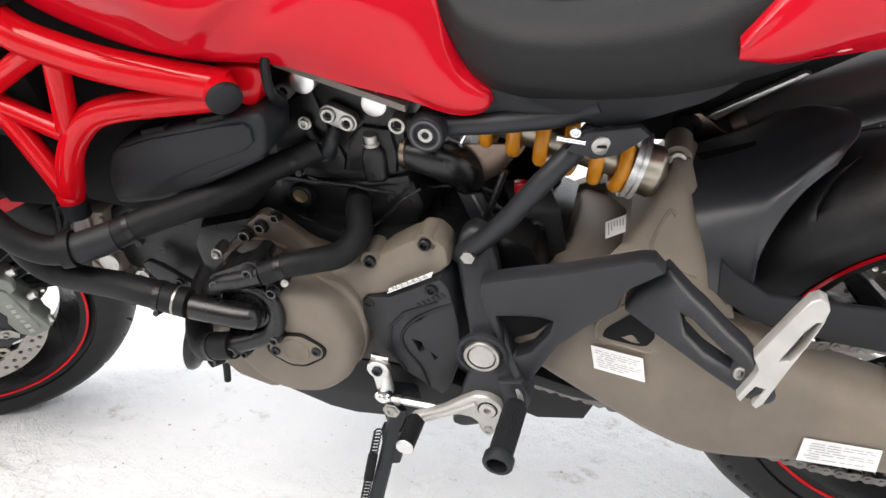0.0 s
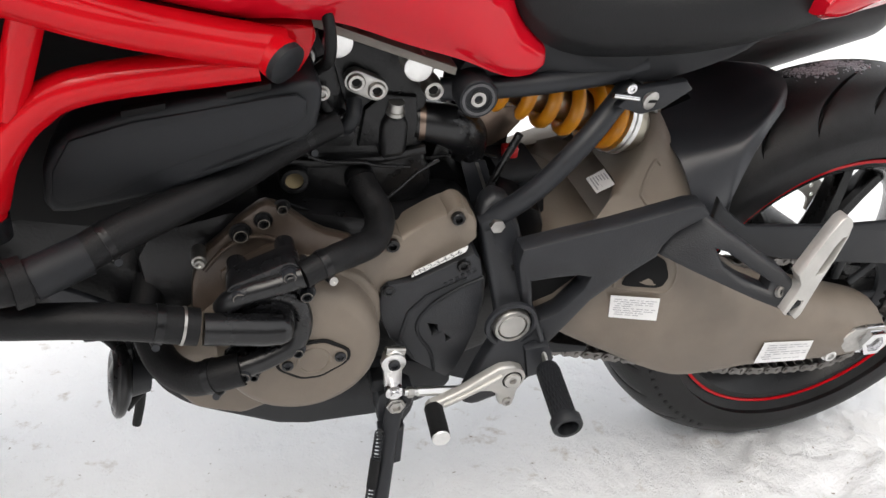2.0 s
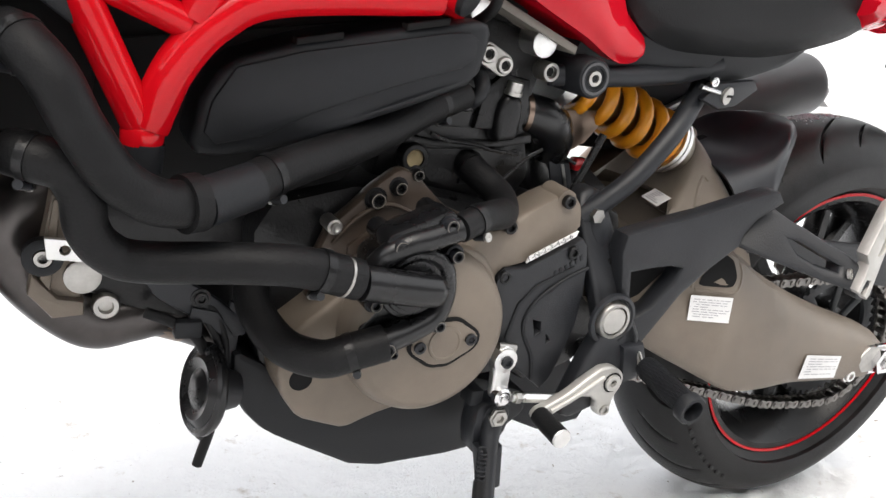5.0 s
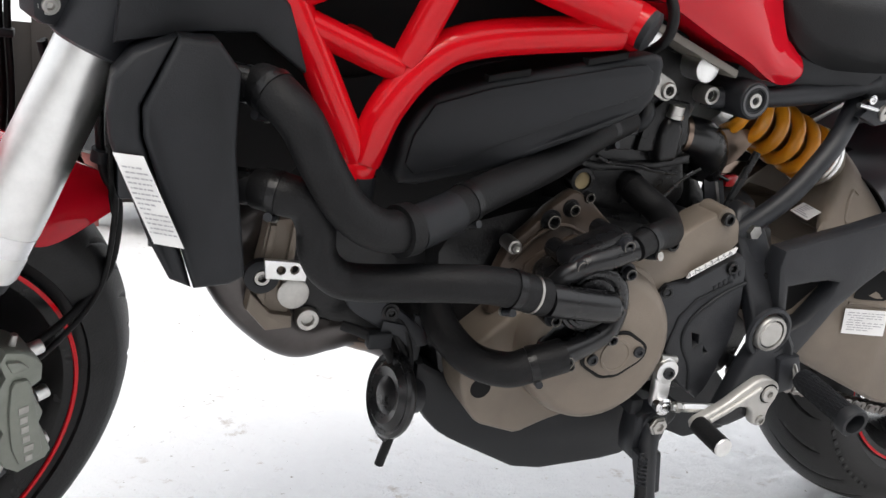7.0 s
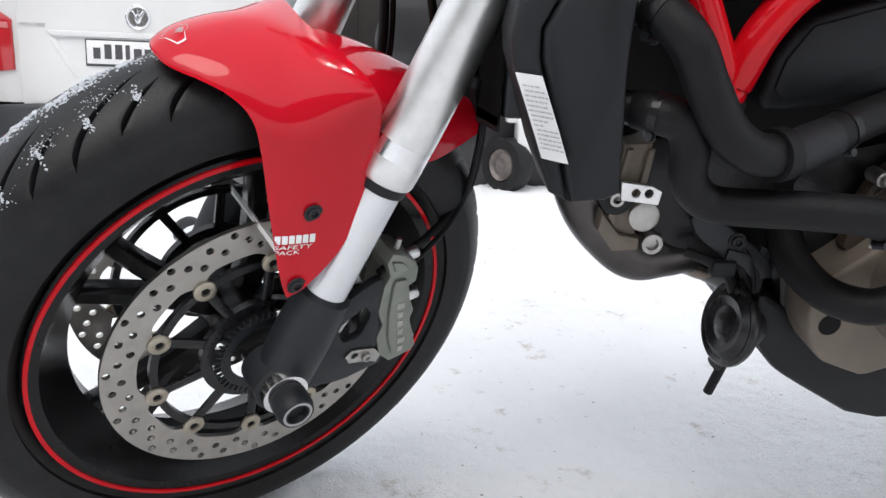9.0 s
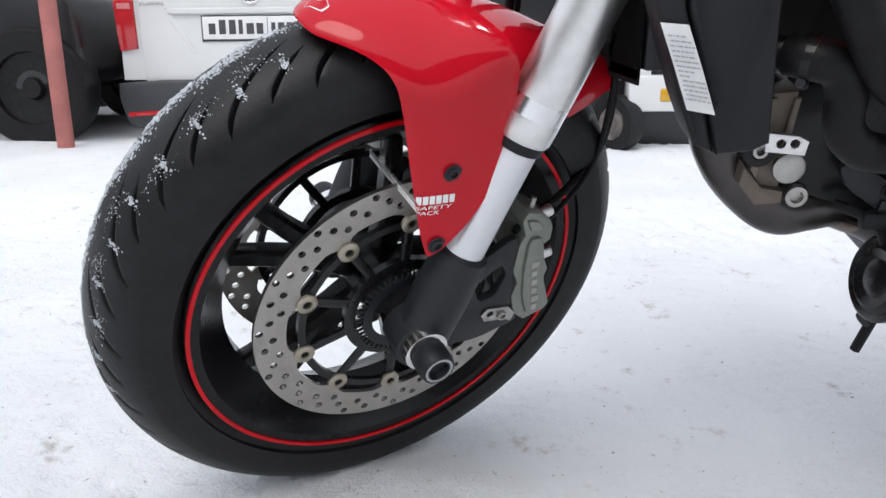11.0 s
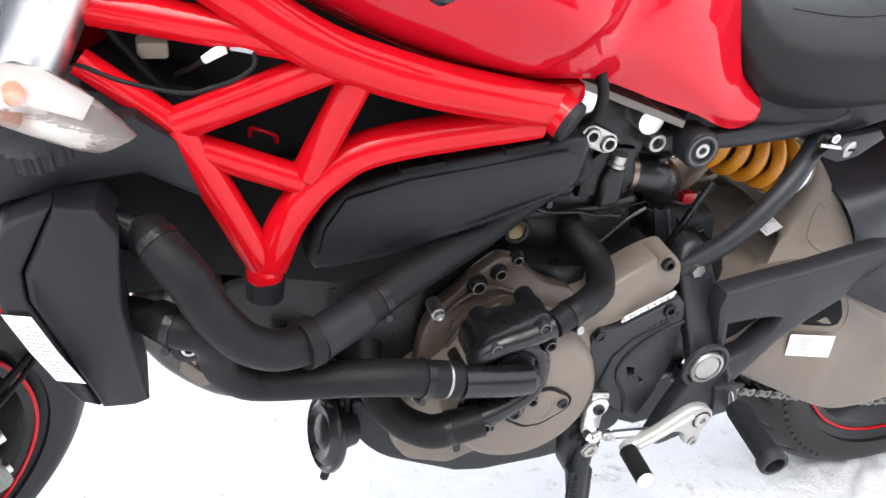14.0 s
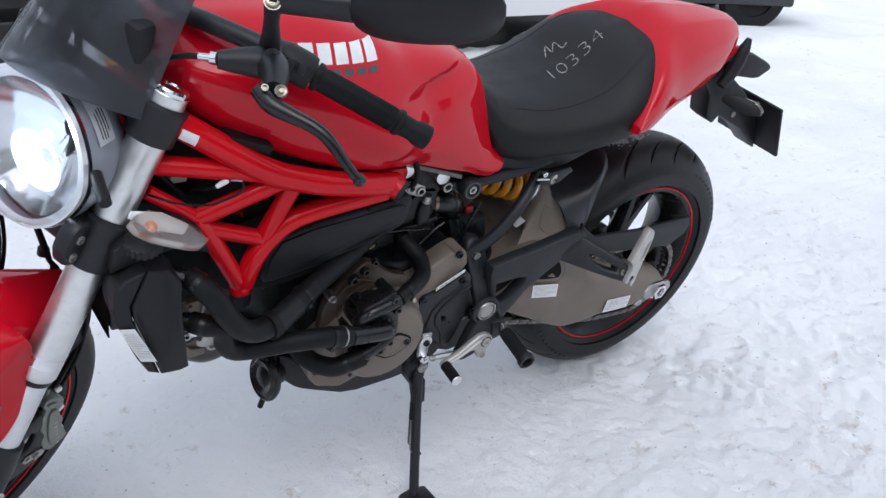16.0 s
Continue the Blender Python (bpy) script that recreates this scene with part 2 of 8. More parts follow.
def lathe(prof, m=Matrix(), seg=40, bm=None, loop=False):
    """Turns a profile of (along, radius) about the z axis of the frame m."""
    bm = bm or bmesh.new()
    rows = []
    for z, r in prof:
        if r < 1e-6:
            rows.append([bm.verts.new(m @ V((0, 0, z)))])
        else:
            rows.append([bm.verts.new(m @ V((r * math.cos(2 * math.pi * j / seg), r * math.sin(2 * math.pi * j / seg), z))) for j in range(seg)])
    pairs = list(zip(rows, rows[1:])) + ([(rows[-1], rows[0])] if loop else [])
    for a, b in pairs:
        for j in range(seg):
            i = (j + 1) % seg
            if len(a) == 1 and len(b) > 1:
                bm.faces.new((a[0], b[i], b[j]))
            elif len(b) == 1 and len(a) > 1:
                bm.faces.new((a[j], a[i], b[0]))
            elif len(a) > 1:
                bm.faces.new((a[j], a[i], b[i], b[j]))
    return bm


def box(x0, x1, y0, y1, z0, z1, bevel=0.0, seg=2):
    bm = bmesh.new()
    bmesh.ops.create_cube(bm, size=1.0)
    for v in bm.verts:
        v.co = V((x0 if v.co.x < 0 else x1, y0 if v.co.y < 0 else y1, z0 if v.co.z < 0 else z1))
    if bevel:
        bmesh.ops.bevel(bm, geom=bm.edges[:], offset=bevel, segments=seg, affect="EDGES", profile=0.5)
    return bm


def skin(sections, cap=True, closed=True):
    """A surface through sections with the same number of points."""
    bm = bmesh.new()
    rows = [[bm.verts.new(q) for q in s] for s in sections]
    n = len(rows[0])
    for a, b in zip(rows, rows[1:]):
        for j in range(n if closed else n - 1):
            bm.faces.new((a[j], a[(j + 1) % n], b[(j + 1) % n], b[j]))
    if cap and closed:
        bm.faces.new(rows[0][::-1])
        bm.faces.new(rows[-1])
    return bm


def bolt(origin, direction, r=0.007, h=0.006, bm=None, washer=0.0):
    """A socket-head bolt with its hexagon recess."""
    m = axis(origin, direction)
    bm = bm or bmesh.new()
    if washer:
        lathe([(0, 0), (0, washer), (0.0015, washer), (0.0015, 0)], m, 20, bm)
    lathe([(0, 0), (0, r), (h * 0.85, r), (h, r * 0.88), (h, r * 0.58)], m, 20, bm)
    lathe([(h, r * 0.58), (h * 0.45, r * 0.52), (h * 0.45, 0)], m, 6, bm)
    return bm


def mirrored(bm):
    """The same form on the other side of the machine."""
    out = bm.copy()
    for v in out.verts:
        v.co.y = -v.co.y
    bmesh.ops.reverse_faces(out, faces=out.faces[:])
    return out


def empty(name, label, category, m=Matrix(), group="", kind=""):
    ob = new(name)
    ob.matrix_world = m
    return tagged(ob, label, category, group, kind)


LEFT = (0, -1, 0)


def wrap(bm, ob, off=0.0006, way=(0, 1, 0), reach=0.5, thin=False):
    """Lays a thin form on a body: every corner is cast along a way onto the body and lifted by its own height."""
    g = bmesh.new()
    g.from_mesh(ob.data)
    tree = BVHTree.FromBMesh(g)
    d = V(way).normalized()
    for v in bm.verts:
        lift = 0.0 if thin else -v.co.dot(d)
        base = v.co + d * (lift - reach)
        hit, nrm, _, _ = tree.ray_cast(base, d)
        if hit is not None:
            v.co = hit + nrm * (1 if nrm.dot(d) < 0 else -1) * (off + lift)
    g.free()
    return bm


def writing(text, size, slant=0.0, bold=0.0):
    """Letters in the plane of x and h, facing the left side."""
    c = bpy.data.curves.new("letters", "FONT")
    c.body, c.size, c.shear, c.offset = text, size, slant, bold
    o = new("letters", c)
    me = bpy.data.meshes.new_from_object(o.evaluated_get(bpy.context.evaluated_depsgraph_get()))
    bpy.data.objects.remove(o)
    bm = bmesh.new()
    bm.from_mesh(me)
    bpy.data.meshes.remove(me)
    for v in bm.verts:
        v.co = V((v.co.x, 0, v.co.y))
    return bm


def strip(outline, n=6):
    """A thin patch from four corners (x, h), cut fine enough to bend."""
    bm = bmesh.new()
    a, b, c, d = (V((x, 0, h)) for x, h in outline)
    rows = [[bm.verts.new((a.lerp(b, i / n)).lerp(d.lerp(c, i / n), j / n)) for j in range(n + 1)] for i in range(n + 1)]
    for i in range(n):
        for j in range(n):
            bm.faces.new((rows[i][j], rows[i + 1][j], rows[i + 1][j + 1], rows[i][j + 1]))
    return bm

# ---- the snow ----
def ground_height(x, y):
    near = math.exp(-(x * x + y * y) / 9.0)
    h = 0.026 - 0.017 * max(-1.5, min(1.5, x)) * near
    q = V((x, y, 0))
    h += 0.012 * noise.noise(q * 1.7)
    if abs(x) < 6 and abs(y) < 6:
        # churned by boots: lumps with crisp edges, more of them behind and beside the rear wheel
        tread = 0.35 + 0.8 * noise.noise(q * 1.1 + V((4, 9, 0))) + 0.9 * max(0, min(1, (x - 0.2) / 0.8)) * max(0, min(1, 1.2 - abs(y + 0.35)))
        tread = max(0.12, min(1.25, tread))
        w = q + V((noise.noise(q * 5.0), noise.noise(q * 5.0 + V((3, 1, 7))), 0)) * 0.06
        lump = 1 - abs(noise.noise(w * 9.0)) * 2.2
        crumb = 1 - abs(noise.noise(w * 24.0 + V((1, 5, 2)))) * 2.0
        h += tread * (0.013 * lump + 0.012 * crumb - 0.009) + 0.005 * noise.noise(q * 46.0)
    # a low ploughed bank far behind the tail
    if 3.5 < x < 14:
        d = (y - 3.04 + 0.31 * (x - 5.58)) / 0.42
        h += math.exp(-d * d) * (0.10 + 0.10 * noise.noise(q * 2.3) + 0.06 * noise.noise(q * 6.0))
    return h


def make_ground():
    def axis_line(lo, hi, step):
        mid = [lo + i * step for i in range(int((hi - lo) / step) + 1)]
        out, d, e = [], step, 0.0
        while e < 400:
            d *= 1.075
            e += d
            out.append(e)
        return [mid[0] - v for v in reversed(out)] + mid + [mid[-1] + v for v in out]
    xs, ys = axis_line(-1.3, 2.3, 0.011), axis_line(-0.75, 1.6, 0.011)
    verts = [(x, y, ground_height(x, y)) for y in ys for x in xs]
    n, rows_n = len(xs), len(ys)
    faces = [(j * n + i, j * n + i + 1, (j + 1) * n + i + 1, (j + 1) * n + i) for j in range(rows_n - 1) for i in range(n - 1)]
    me = bpy.data.meshes.new("ground")
    me.from_pydata(verts, [], faces)
    for p in me.polygons:
        p.use_smooth = True
    m = bpy.data.materials.new("trodden_snow")
    m.use_nodes = True
    nd, k = m.node_tree.nodes, m.node_tree.links
    b = nd["Principled BSDF"]
    b.inputs["Roughness"].default_value = 0.62
    b.inputs["Subsurface Weight"].default_value = 0.0
    co = nd.new("ShaderNodeTexCoord")
    big = nd.new("ShaderNodeTexNoise")
    big.inputs["Scale"].default_value, big.inputs["Detail"].default_value, big.inputs["Roughness"].default_value = 1.1, 8.0, 0.6
    dirt = nd.new("ShaderNodeTexNoise")
    dirt.inputs["Scale"].default_value, dirt.inputs["Detail"].default_value, dirt.inputs["Roughness"].default_value = 16.0, 6.0, 0.7
    for t_ in (big, dirt):
        k.new(co.outputs["Object"], t_.inputs["Vector"])
    r1 = nd.new("ShaderNodeValToRGB")
    r1.color_ramp.elements[0].position, r1.color_ramp.elements[1].position = 0.35, 0.62
    r1.color_ramp.elements[0].color, r1.color_ramp.elements[1].color = (0.83, 0.84, 0.86, 1), (0.93, 0.94, 0.955, 1)
    k.new(big.outputs["Fac"], r1.inputs["Fac"])
    r2 = nd.new("ShaderNodeValToRGB")
    r2.color_ramp.elements[0].position, r2.color_ramp.elements[1].position = 0.24, 0.40
    r2.color_ramp.elements[0].color, r2.color_ramp.elements[1].color = (0.46, 0.38, 0.30, 1), (1, 1, 1, 1)
    k.new(dirt.outputs["Fac"], r2.inputs["Fac"])
    mul = nd.new("ShaderNodeMixRGB")
    mul.blend_type = "MULTIPLY"
    mul.inputs[0].default_value = 0.8
    k.new(r1.outputs["Color"], mul.inputs[1])
    k.new(r2.outputs["Color"], mul.inputs[2])
    # single dark crumbs of grit
    grit = nd.new("ShaderNodeTexNoise")
    grit.inputs["Scale"].default_value, grit.inputs["Detail"].default_value, grit.inputs["Roughness"].default_value = 75.0, 2.0, 0.5
    k.new(co.outputs["Object"], grit.inputs["Vector"])
    r3 = nd.new("ShaderNodeValToRGB")
    r3.color_ramp.elements[0].position, r3.color_ramp.elements[1].position = 0.225, 0.29
    r3.color_ramp.elements[0].color, r3.color_ramp.elements[1].color = (0.30, 0.25, 0.20, 1), (1, 1, 1, 1)
    k.new(grit.outputs["Fac"], r3.inputs["Fac"])
    mul2 = nd.new("ShaderNodeMixRGB")
    mul2.blend_type = "MULTIPLY"
    mul2.inputs[0].default_value = 0.9
    k.new(mul.outputs["Color"], mul2.inputs[1])
    k.new(r3.outputs["Color"], mul2.inputs[2])
    k.new(mul2.outputs["Color"], b.inputs["Base Color"])
    fine_n = nd.new("ShaderNodeTexNoise")
    fine_n.inputs["Scale"].default_value, fine_n.inputs["Detail"].default_value, fine_n.inputs["Roughness"].default_value = 45.0, 8.0, 0.75
    k.new(co.outputs["Object"], fine_n.inputs["Vector"])
    bp = nd.new("ShaderNodeBump")
    bp.inputs["Strength"].default_value, bp.inputs["Distance"].default_value = 0.9, 0.011
    k.new(fine_n.outputs["Fac"], bp.inputs["Height"])
    grain = nd.new("ShaderNodeTexNoise")
    grain.inputs["Scale"].default_value, grain.inputs["Detail"].default_value = 210.0, 4.0
    k.new(co.outputs["Object"], grain.inputs["Vector"])
    bp2 = nd.new("ShaderNodeBump")
    bp2.inputs["Strength"].default_value, bp2.inputs["Distance"].default_value = 0.6, 0.004
    k.new(grain.outputs["Fac"], bp2.inputs["Height"])
    k.new(bp.outputs["Normal"], bp2.inputs["Normal"])
    k.new(bp2.outputs["Normal"], b.inputs["Normal"])
    me.materials.append(m)
    tagged(new("ground", me), "trodden packed snow with dirty specks", "snow", kind="structure")


make_ground()

# ---- the motorcycle: x runs to its rear, the side towards -y is its left; it leans on its side stand ----
BIKE = empty("motorcycle", "red and black naked motorcycle leaning on its side stand", "motorcycle", pose(0, 0.0792, 0.0199, 12.5, 0, 0))
RAKE, STEER = radians(25), radians(32)
FRONT = Matrix.Translation((-0.761, -0.063, 0.323)) @ Matrix.Rotation(STEER, 4, V((math.sin(RAKE), 0, math.cos(RAKE))))
UP = V((math.sin(RAKE), 0, math.cos(RAKE)))


WHEEL = Matrix.Translation((-0.7585, -0.0555, 0.323)) @ Matrix.Rotation(radians(32.3), 4, V((math.sin(RAKE), 0, math.cos(RAKE))))


def wheeled(bm):
    bm.transform(WHEEL)
    return bm


def steered(bm):
    bm.transform(FRONT)
    return bm


def tyre(width, radius, rim_r, grooves, sweep):
    """A tyre with curved grooves that run from the crown to the shoulder; the axle runs along y."""
    half = width / 2
    n = 52
    prof = []
    for i in range(n + 1):
        a = -1.32 + 2.64 * i / n
        prof.append((half * math.sin(a) / math.sin(1.32), radius - half * 0.836 * (1 - math.cos(a)), True))
    shoulder = prof[-1][1]
    side = [(half * 1.0, shoulder - 0.012), (half * 0.98, shoulder - 0.03), (half * 0.9, rim_r + 0.014), (half * 0.82, rim_r + 0.006), (half * 0.74, rim_r - 0.004)]
    prof = [(-y, r, False) for y, r in reversed(side)] + prof + [(y, r, False) for y, r in side]
    kinds = ((0.10, 0.86, 0.0052), (0.34, 0.80, 0.0046))
    step = 2 * math.pi / (2 * grooves)
    across = (-1.55, -1.0, -0.75, 0.75, 1.0, 1.55)
    verts = []
    cols = 0
    for g in range(2 * grooves):
        gap = [0.22, 0.36, 0.5, 0.64, 0.78]
        for k in range(len(across) + len(gap)):
            cols += 1
            for y, r, tread in prof:
                s = abs(y) / half
                lo, hi, w = kinds[(g + (1 if y > 0 else 0)) % 2]
                f_ = (s - lo) / (hi - lo)
                taper = max(0.12, 1 - abs(2 * f_ - 1) ** 3) if 0 < f_ < 1 else 0.12
                shear = sweep * math.sin(min(1.0, s / 0.95) * 1.35) if tread else sweep * 0.976
                d = 0.0
                if k < len(across):
                    off = across[k] * w * taper / radius
                    if tread and 0.0 < f_ < 1.0 and abs(across[k]) < 0.9:
                        d = 0.0085
                    elif tread and 0.0 < f_ < 1.0 and abs(across[k]) < 1.2:
                        d = 0.0006
                else:
                    off = gap[k - len(across)] * step
                th = g * step + off + shear
                verts.append(((r - d) * math.cos(th), y, (r - d) * math.sin(th)))
    m = len(prof)
    faces = [(j * m + i, j * m + i + 1, ((j + 1) % cols) * m + i + 1, ((j + 1) % cols) * m + i) for j in range(cols) for i in range(m - 1)]
    me = bpy.data.meshes.new("tyre")
    me.from_pydata(verts, [], faces)
    bm = bmesh.new()
    bm.from_mesh(me)
    bpy.data.meshes.remove(me)
    return bm


def ring(r0, r1, y0, y1, seg=96):
    """A flat ring about the axle."""
    return lathe([(-y0, r0), (-y0, r1), (-y1, r1), (-y1, r0)], axis((0, 0, 0), LEFT), seg, loop=True)


def rim_barrel(half, r):
    t = r - 0.012
    prof = [(-half, r), (-half + 0.004, r + 0.004), (-half + 0.010, r - 0.002), (-half + 0.02, t - 0.006), (-0.01, t - 0.022), (0.01, t - 0.022), (half - 0.02, t - 0.006),
            (half - 0.010, r - 0.002), (half - 0.004, r + 0.004), (half, r), (half - 0.002, r - 0.012), (half - 0.02, t - 0.014), (0.012, t - 0.034), (-0.012, t - 0.034), (-half + 0.02, t - 0.014), (-half + 0.002, r - 0.012)]
    return lathe(prof, axis((0, 0, 0), LEFT), 120, loop=True)


def spokes(count, r_hub, r_rim, w0, w1, thick, fork=0.0):
    out = []
    for i in range(count):
        a0 = 2 * math.pi * i / count
        for s in ((-1, 1) if fork else (0,)):
            bm = bmesh.new()
            secs = []
            for k in range(6):
                f_ = k / 5
                r = r_hub + (r_rim - r_hub) * f_
                a = a0 + s * fork * (0.25 + 0.75 * f_)
                w = w0 + (w1 - w0) * f_
                tk = thick * (1.15 - 0.3 * f_)
                c, d = V((math.cos(a), 0, math.sin(a))), V((-math.sin(a), 0, math.cos(a)))
                secs.append([c * r + d * (w * u) + V((0, tk * q, 0)) for u, q in ((-0.5, -0.3), (-0.3, -0.5), (0.3, -0.5), (0.5, -0.3), (0.5, 0.3), (0.3, 0.5), (-0.3, 0.5), (-0.5, 0.3))])
            out.append(skin(secs))
    return out


def disc_plate(r_out, r_in, y, tabs, holes):
    """A drilled brake disc: outline and bores cut through."""
    def circle(r, n, cx=0, cz=0, ph=0):
        return [(cx + r * math.cos(2 * math.pi * i / n + ph), cz + r * math.sin(2 * math.pi * i / n + ph)) for i in range(n)]
    inner = []
    for i in range(tabs * 12):
        a = 2 * math.pi * i / (tabs * 12)
        d = abs((i % 12) - 6) / 6
        inner.append(((r_in - 0.010 * max(0, 1 - d * 2.4)) * math.cos(a), (r_in - 0.010 * max(0, 1 - d * 2.4)) * math.sin(a)))
    bores = []
    for i in range(holes):
        a = 2 * math.pi * i / holes
        r = r_in + 0.009 + (r_out - r_in - 0.015) * ((i * 2) % 5) / 4
        bores.append(circle(0.0041, 8, r * math.cos(a), r * math.sin(a)))
    return prism(circle(r_out, 120), y - 0.0025, y + 0.0025, 0, [inner] + bores)


# front wheel
FW = part("front_wheel", wheeled(merge(rim_barrel(0.0565, 0.2205), lathe([(-0.045, 0.0), (-0.045, 0.030), (-0.02, 0.036), (0.02, 0.036), (0.045, 0.030), (0.045, 0.0)], axis((0, 0, 0), LEFT), 40))), M_WHEEL, BIKE, "gloss black cast front wheel with a thin red rim stripe")
part("tyre", wheeled(tyre(0.122, 0.3035, 0.2205, 21, 0.34)), M_TYRE, FW, "black road tyre with frost in the tread")
part("rim_stripe", wheeled(ring(0.2184, 0.2226, -0.0585, -0.0555)), M_FRAME, FW, "red rim stripe")
for sp in spokes(5, 0.028, 0.203, 0.026, 0.017, 0.026, 0.20):
    part("spoke", wheeled(sp), M_WHEEL, FW)
for side in (-1, 1):
    dy = side * 0.067
    dp = disc_plate(0.160, 0.126, dy, 10, 75)
    dp.transform(Matrix.Rotation(radians(6.7), 4, "Y"))
    D = part("brake_disc", wheeled(dp), M_DISC, BIKE, "drilled steel brake disc")
    carrier = part("carrier", wheeled(ring(0.052, 0.064, dy - 0.004, dy + 0.004, 64)), M_GLOSSB, D, "black disc carrier")
    part("carrier_rim", wheeled(ring(0.106, 0.114, dy - 0.003, dy + 0.003, 80)), M_GLOSSB, D)
    for sp in spokes(10, 0.060, 0.112, 0.010, 0.010, 0.006):
        sp.transform(Matrix.Translation((0, dy, 0)) @ Matrix.Rotation(radians(-11.3), 4, "Y"))
        part("carrier_arm", wheeled(sp), M_GLOSSB, D)
    for i in range(10):
        a = 2 * math.pi * i / 10 + radians(11.3)
        bt = lathe([(0, 0.0), (0, 0.0112), (0.003, 0.0112), (0.0042, 0.0095), (0.0042, 0.0048), (0.0015, 0.0042), (0.0015, 0)], axis((0.1115 * math.cos(a), dy + side * 0.002, 0.1115 * math.sin(a)), (0, side, 0)), 20)
        part("bobbin", wheeled(bt), M_BOB, D, "pale gold floating-disc bobbin")
        # dark hexagon painting the shade in the bobbin's centre hole
        part("bobbin_hole_shade", wheeled(lathe([(0.0016, 0.0), (0.0016, 0.0042), (0.0024, 0.0042), (0.0024, 0)], axis((0.1115 * math.cos(a), dy + side * 0.002, 0.1115 * math.sin(a)), (0, side, 0)), 6)), M_DARK, D)
tone = ring(0.036, 0.046, -0.079, -0.076, 72)
for i in range(48):
    a = 2 * math.pi * i / 48
    merge(tone, box(-0.0008, 0.0008, -0.079, -0.076, 0.046, 0.053), Matrix.Rotation(a, 4, "Y"))
part("sensor_ring", wheeled(tone), M_SATIN, FW, "black toothed sensor ring")

# fork legs, in the steered frame: the legs run parallel to the steering axis
FORK_X0, FORK_Z0 = 0.014, 0.0


def leg_point(d, side, off=0.0):
    return V((FORK_X0, side * 0.105, FORK_Z0)) + UP * d + V((off, 0, 0))


for side in (-1, 1):
    up = axis(leg_point(0, side), UP)
    leg = part("fork_leg", steered(lathe([(0.232, 0.0), (0.230, 0.0255), (0.234, 0.0272), (0.252, 0.0276), (0.254, 0.0274), (0.272, 0.0274), (0.274, 0.0278), (0.300, 0.0275), (0.330, 0.0268), (0.700, 0.0266), (0.702, 0.025), (0.702, 0)], up, 48)), M_ALU, BIKE, "silver aluminium upside-down fork leg")
    part("dust_seal", steered(lathe([(0.219, 0.021), (0.220, 0.0236), (0.229, 0.0250), (0.2305, 0.021)], up, 40)), M_PLASTIC, leg, "black dust seal")
    part("scuff_band", steered(lathe([(0.2545, 0.0272), (0.2545, 0.0277), (0.2715, 0.0277), (0.2715, 0.0272)], up, 40)), M_CHROME, leg, "polished band")
    part("stanchion", steered(lathe([(0.08, 0.0), (0.08, 0.0215), (0.224, 0.0215), (0.224, 0)], up, 40)), M_STAN, leg, "pale lower fork tube")
    part("fork_cap", steered(lathe([(0.700, 0.0), (0.700, 0.0255), (0.706, 0.0255), (0.709, 0.023), (0.709, 0.012), (0.7075, 0.011), (0.7075, 0)], up, 32)), M_CHROME, leg, "bare metal fork cap")
    foot = lathe([(-0.035, 0.0), (-0.035, 0.024), (-0.02, 0.029), (0.05, 0.030), (0.098, 0.0275), (0.102, 0.0220), (0.102, 0)], up, 32)
    merge(foot, lathe([(-0.018, 0.0), (-0.018, 0.027), (0.018, 0.027), (0.018, 0.0)], axis((0.004, side * 0.103, -0.003), (0, side, 0)), 32))
    part("axle_clamp", steered(foot), M_SATIN, leg, "black cast fork foot")
    part("axle_nut", steered(lathe([(0, 0.012), (0, 0.0235), (0.014, 0.0235), (0.015, 0.021), (0.015, 0.012)], axis((0.004, side * 0.121, -0.003), (0, side, 0)), 32)), M_CHROME, leg, "bare metal axle collar")
    bob = part("axle_slider", steered(lathe([(0.014, 0.0), (0.014, 0.0165), (0.018, 0.019), (0.036, 0.019), (0.042, 0.017), (0.042, 0.011), (0.036, 0.009), (0.036, 0)], axis((0.004, side * 0.121, -0.003), (0, side, 0)), 32)), M_PLASTIC, leg, "black plastic crash bobbin")
    part("printed_ring", steered(lathe([(0.0416, 0.0125), (0.0424, 0.0125), (0.0424, 0.0150), (0.0416, 0.0150)], axis((0.004, side * 0.121, -0.003), (0, side, 0)), 36, loop=True)), M_INK, bob, "ring of tiny pale print")
    # caliper
    C = prism([(0.130, 0.114), (0.146, 0.107), (0.160, 0.094), (0.164, 0.084), (0.163, 0.068), (0.153, 0.062), (0.160, 0.040), (0.165, 0.026), (0.161, 0.014), (0.168, -0.008), (0.173, -0.028), (0.168, -0.036), (0.140, -0.042), (0.125, -0.026), (0.120, 0.002), (0.126, 0.018), (0.119, 0.038), (0.123, 0.072), (0.129, 0.084), (0.124, 0.102)], side * 0.064, side * 0.106, 0.004, seg=2)
    cal = part("brake_caliper", steered(C), M_CAL, BIKE, "grey-green four-piston radial brake caliper")
    part("body_rib", steered(prism([(0.133, 0.080), (0.150, 0.078), (0.156, 0.040), (0.160, 0.000), (0.163, -0.024), (0.140, -0.030), (0.132, 0.000), (0.130, 0.040)], side * 0.105, side * 0.1105, 0.003, soft=1)), M_CAL, cal)
    part("bridge_step", steered(prism([(0.128, 0.106), (0.142, 0.101), (0.150, 0.090), (0.134, 0.090)], side * 0.105, side * 0.110, 0.002, soft=1)), M_CAL, cal)
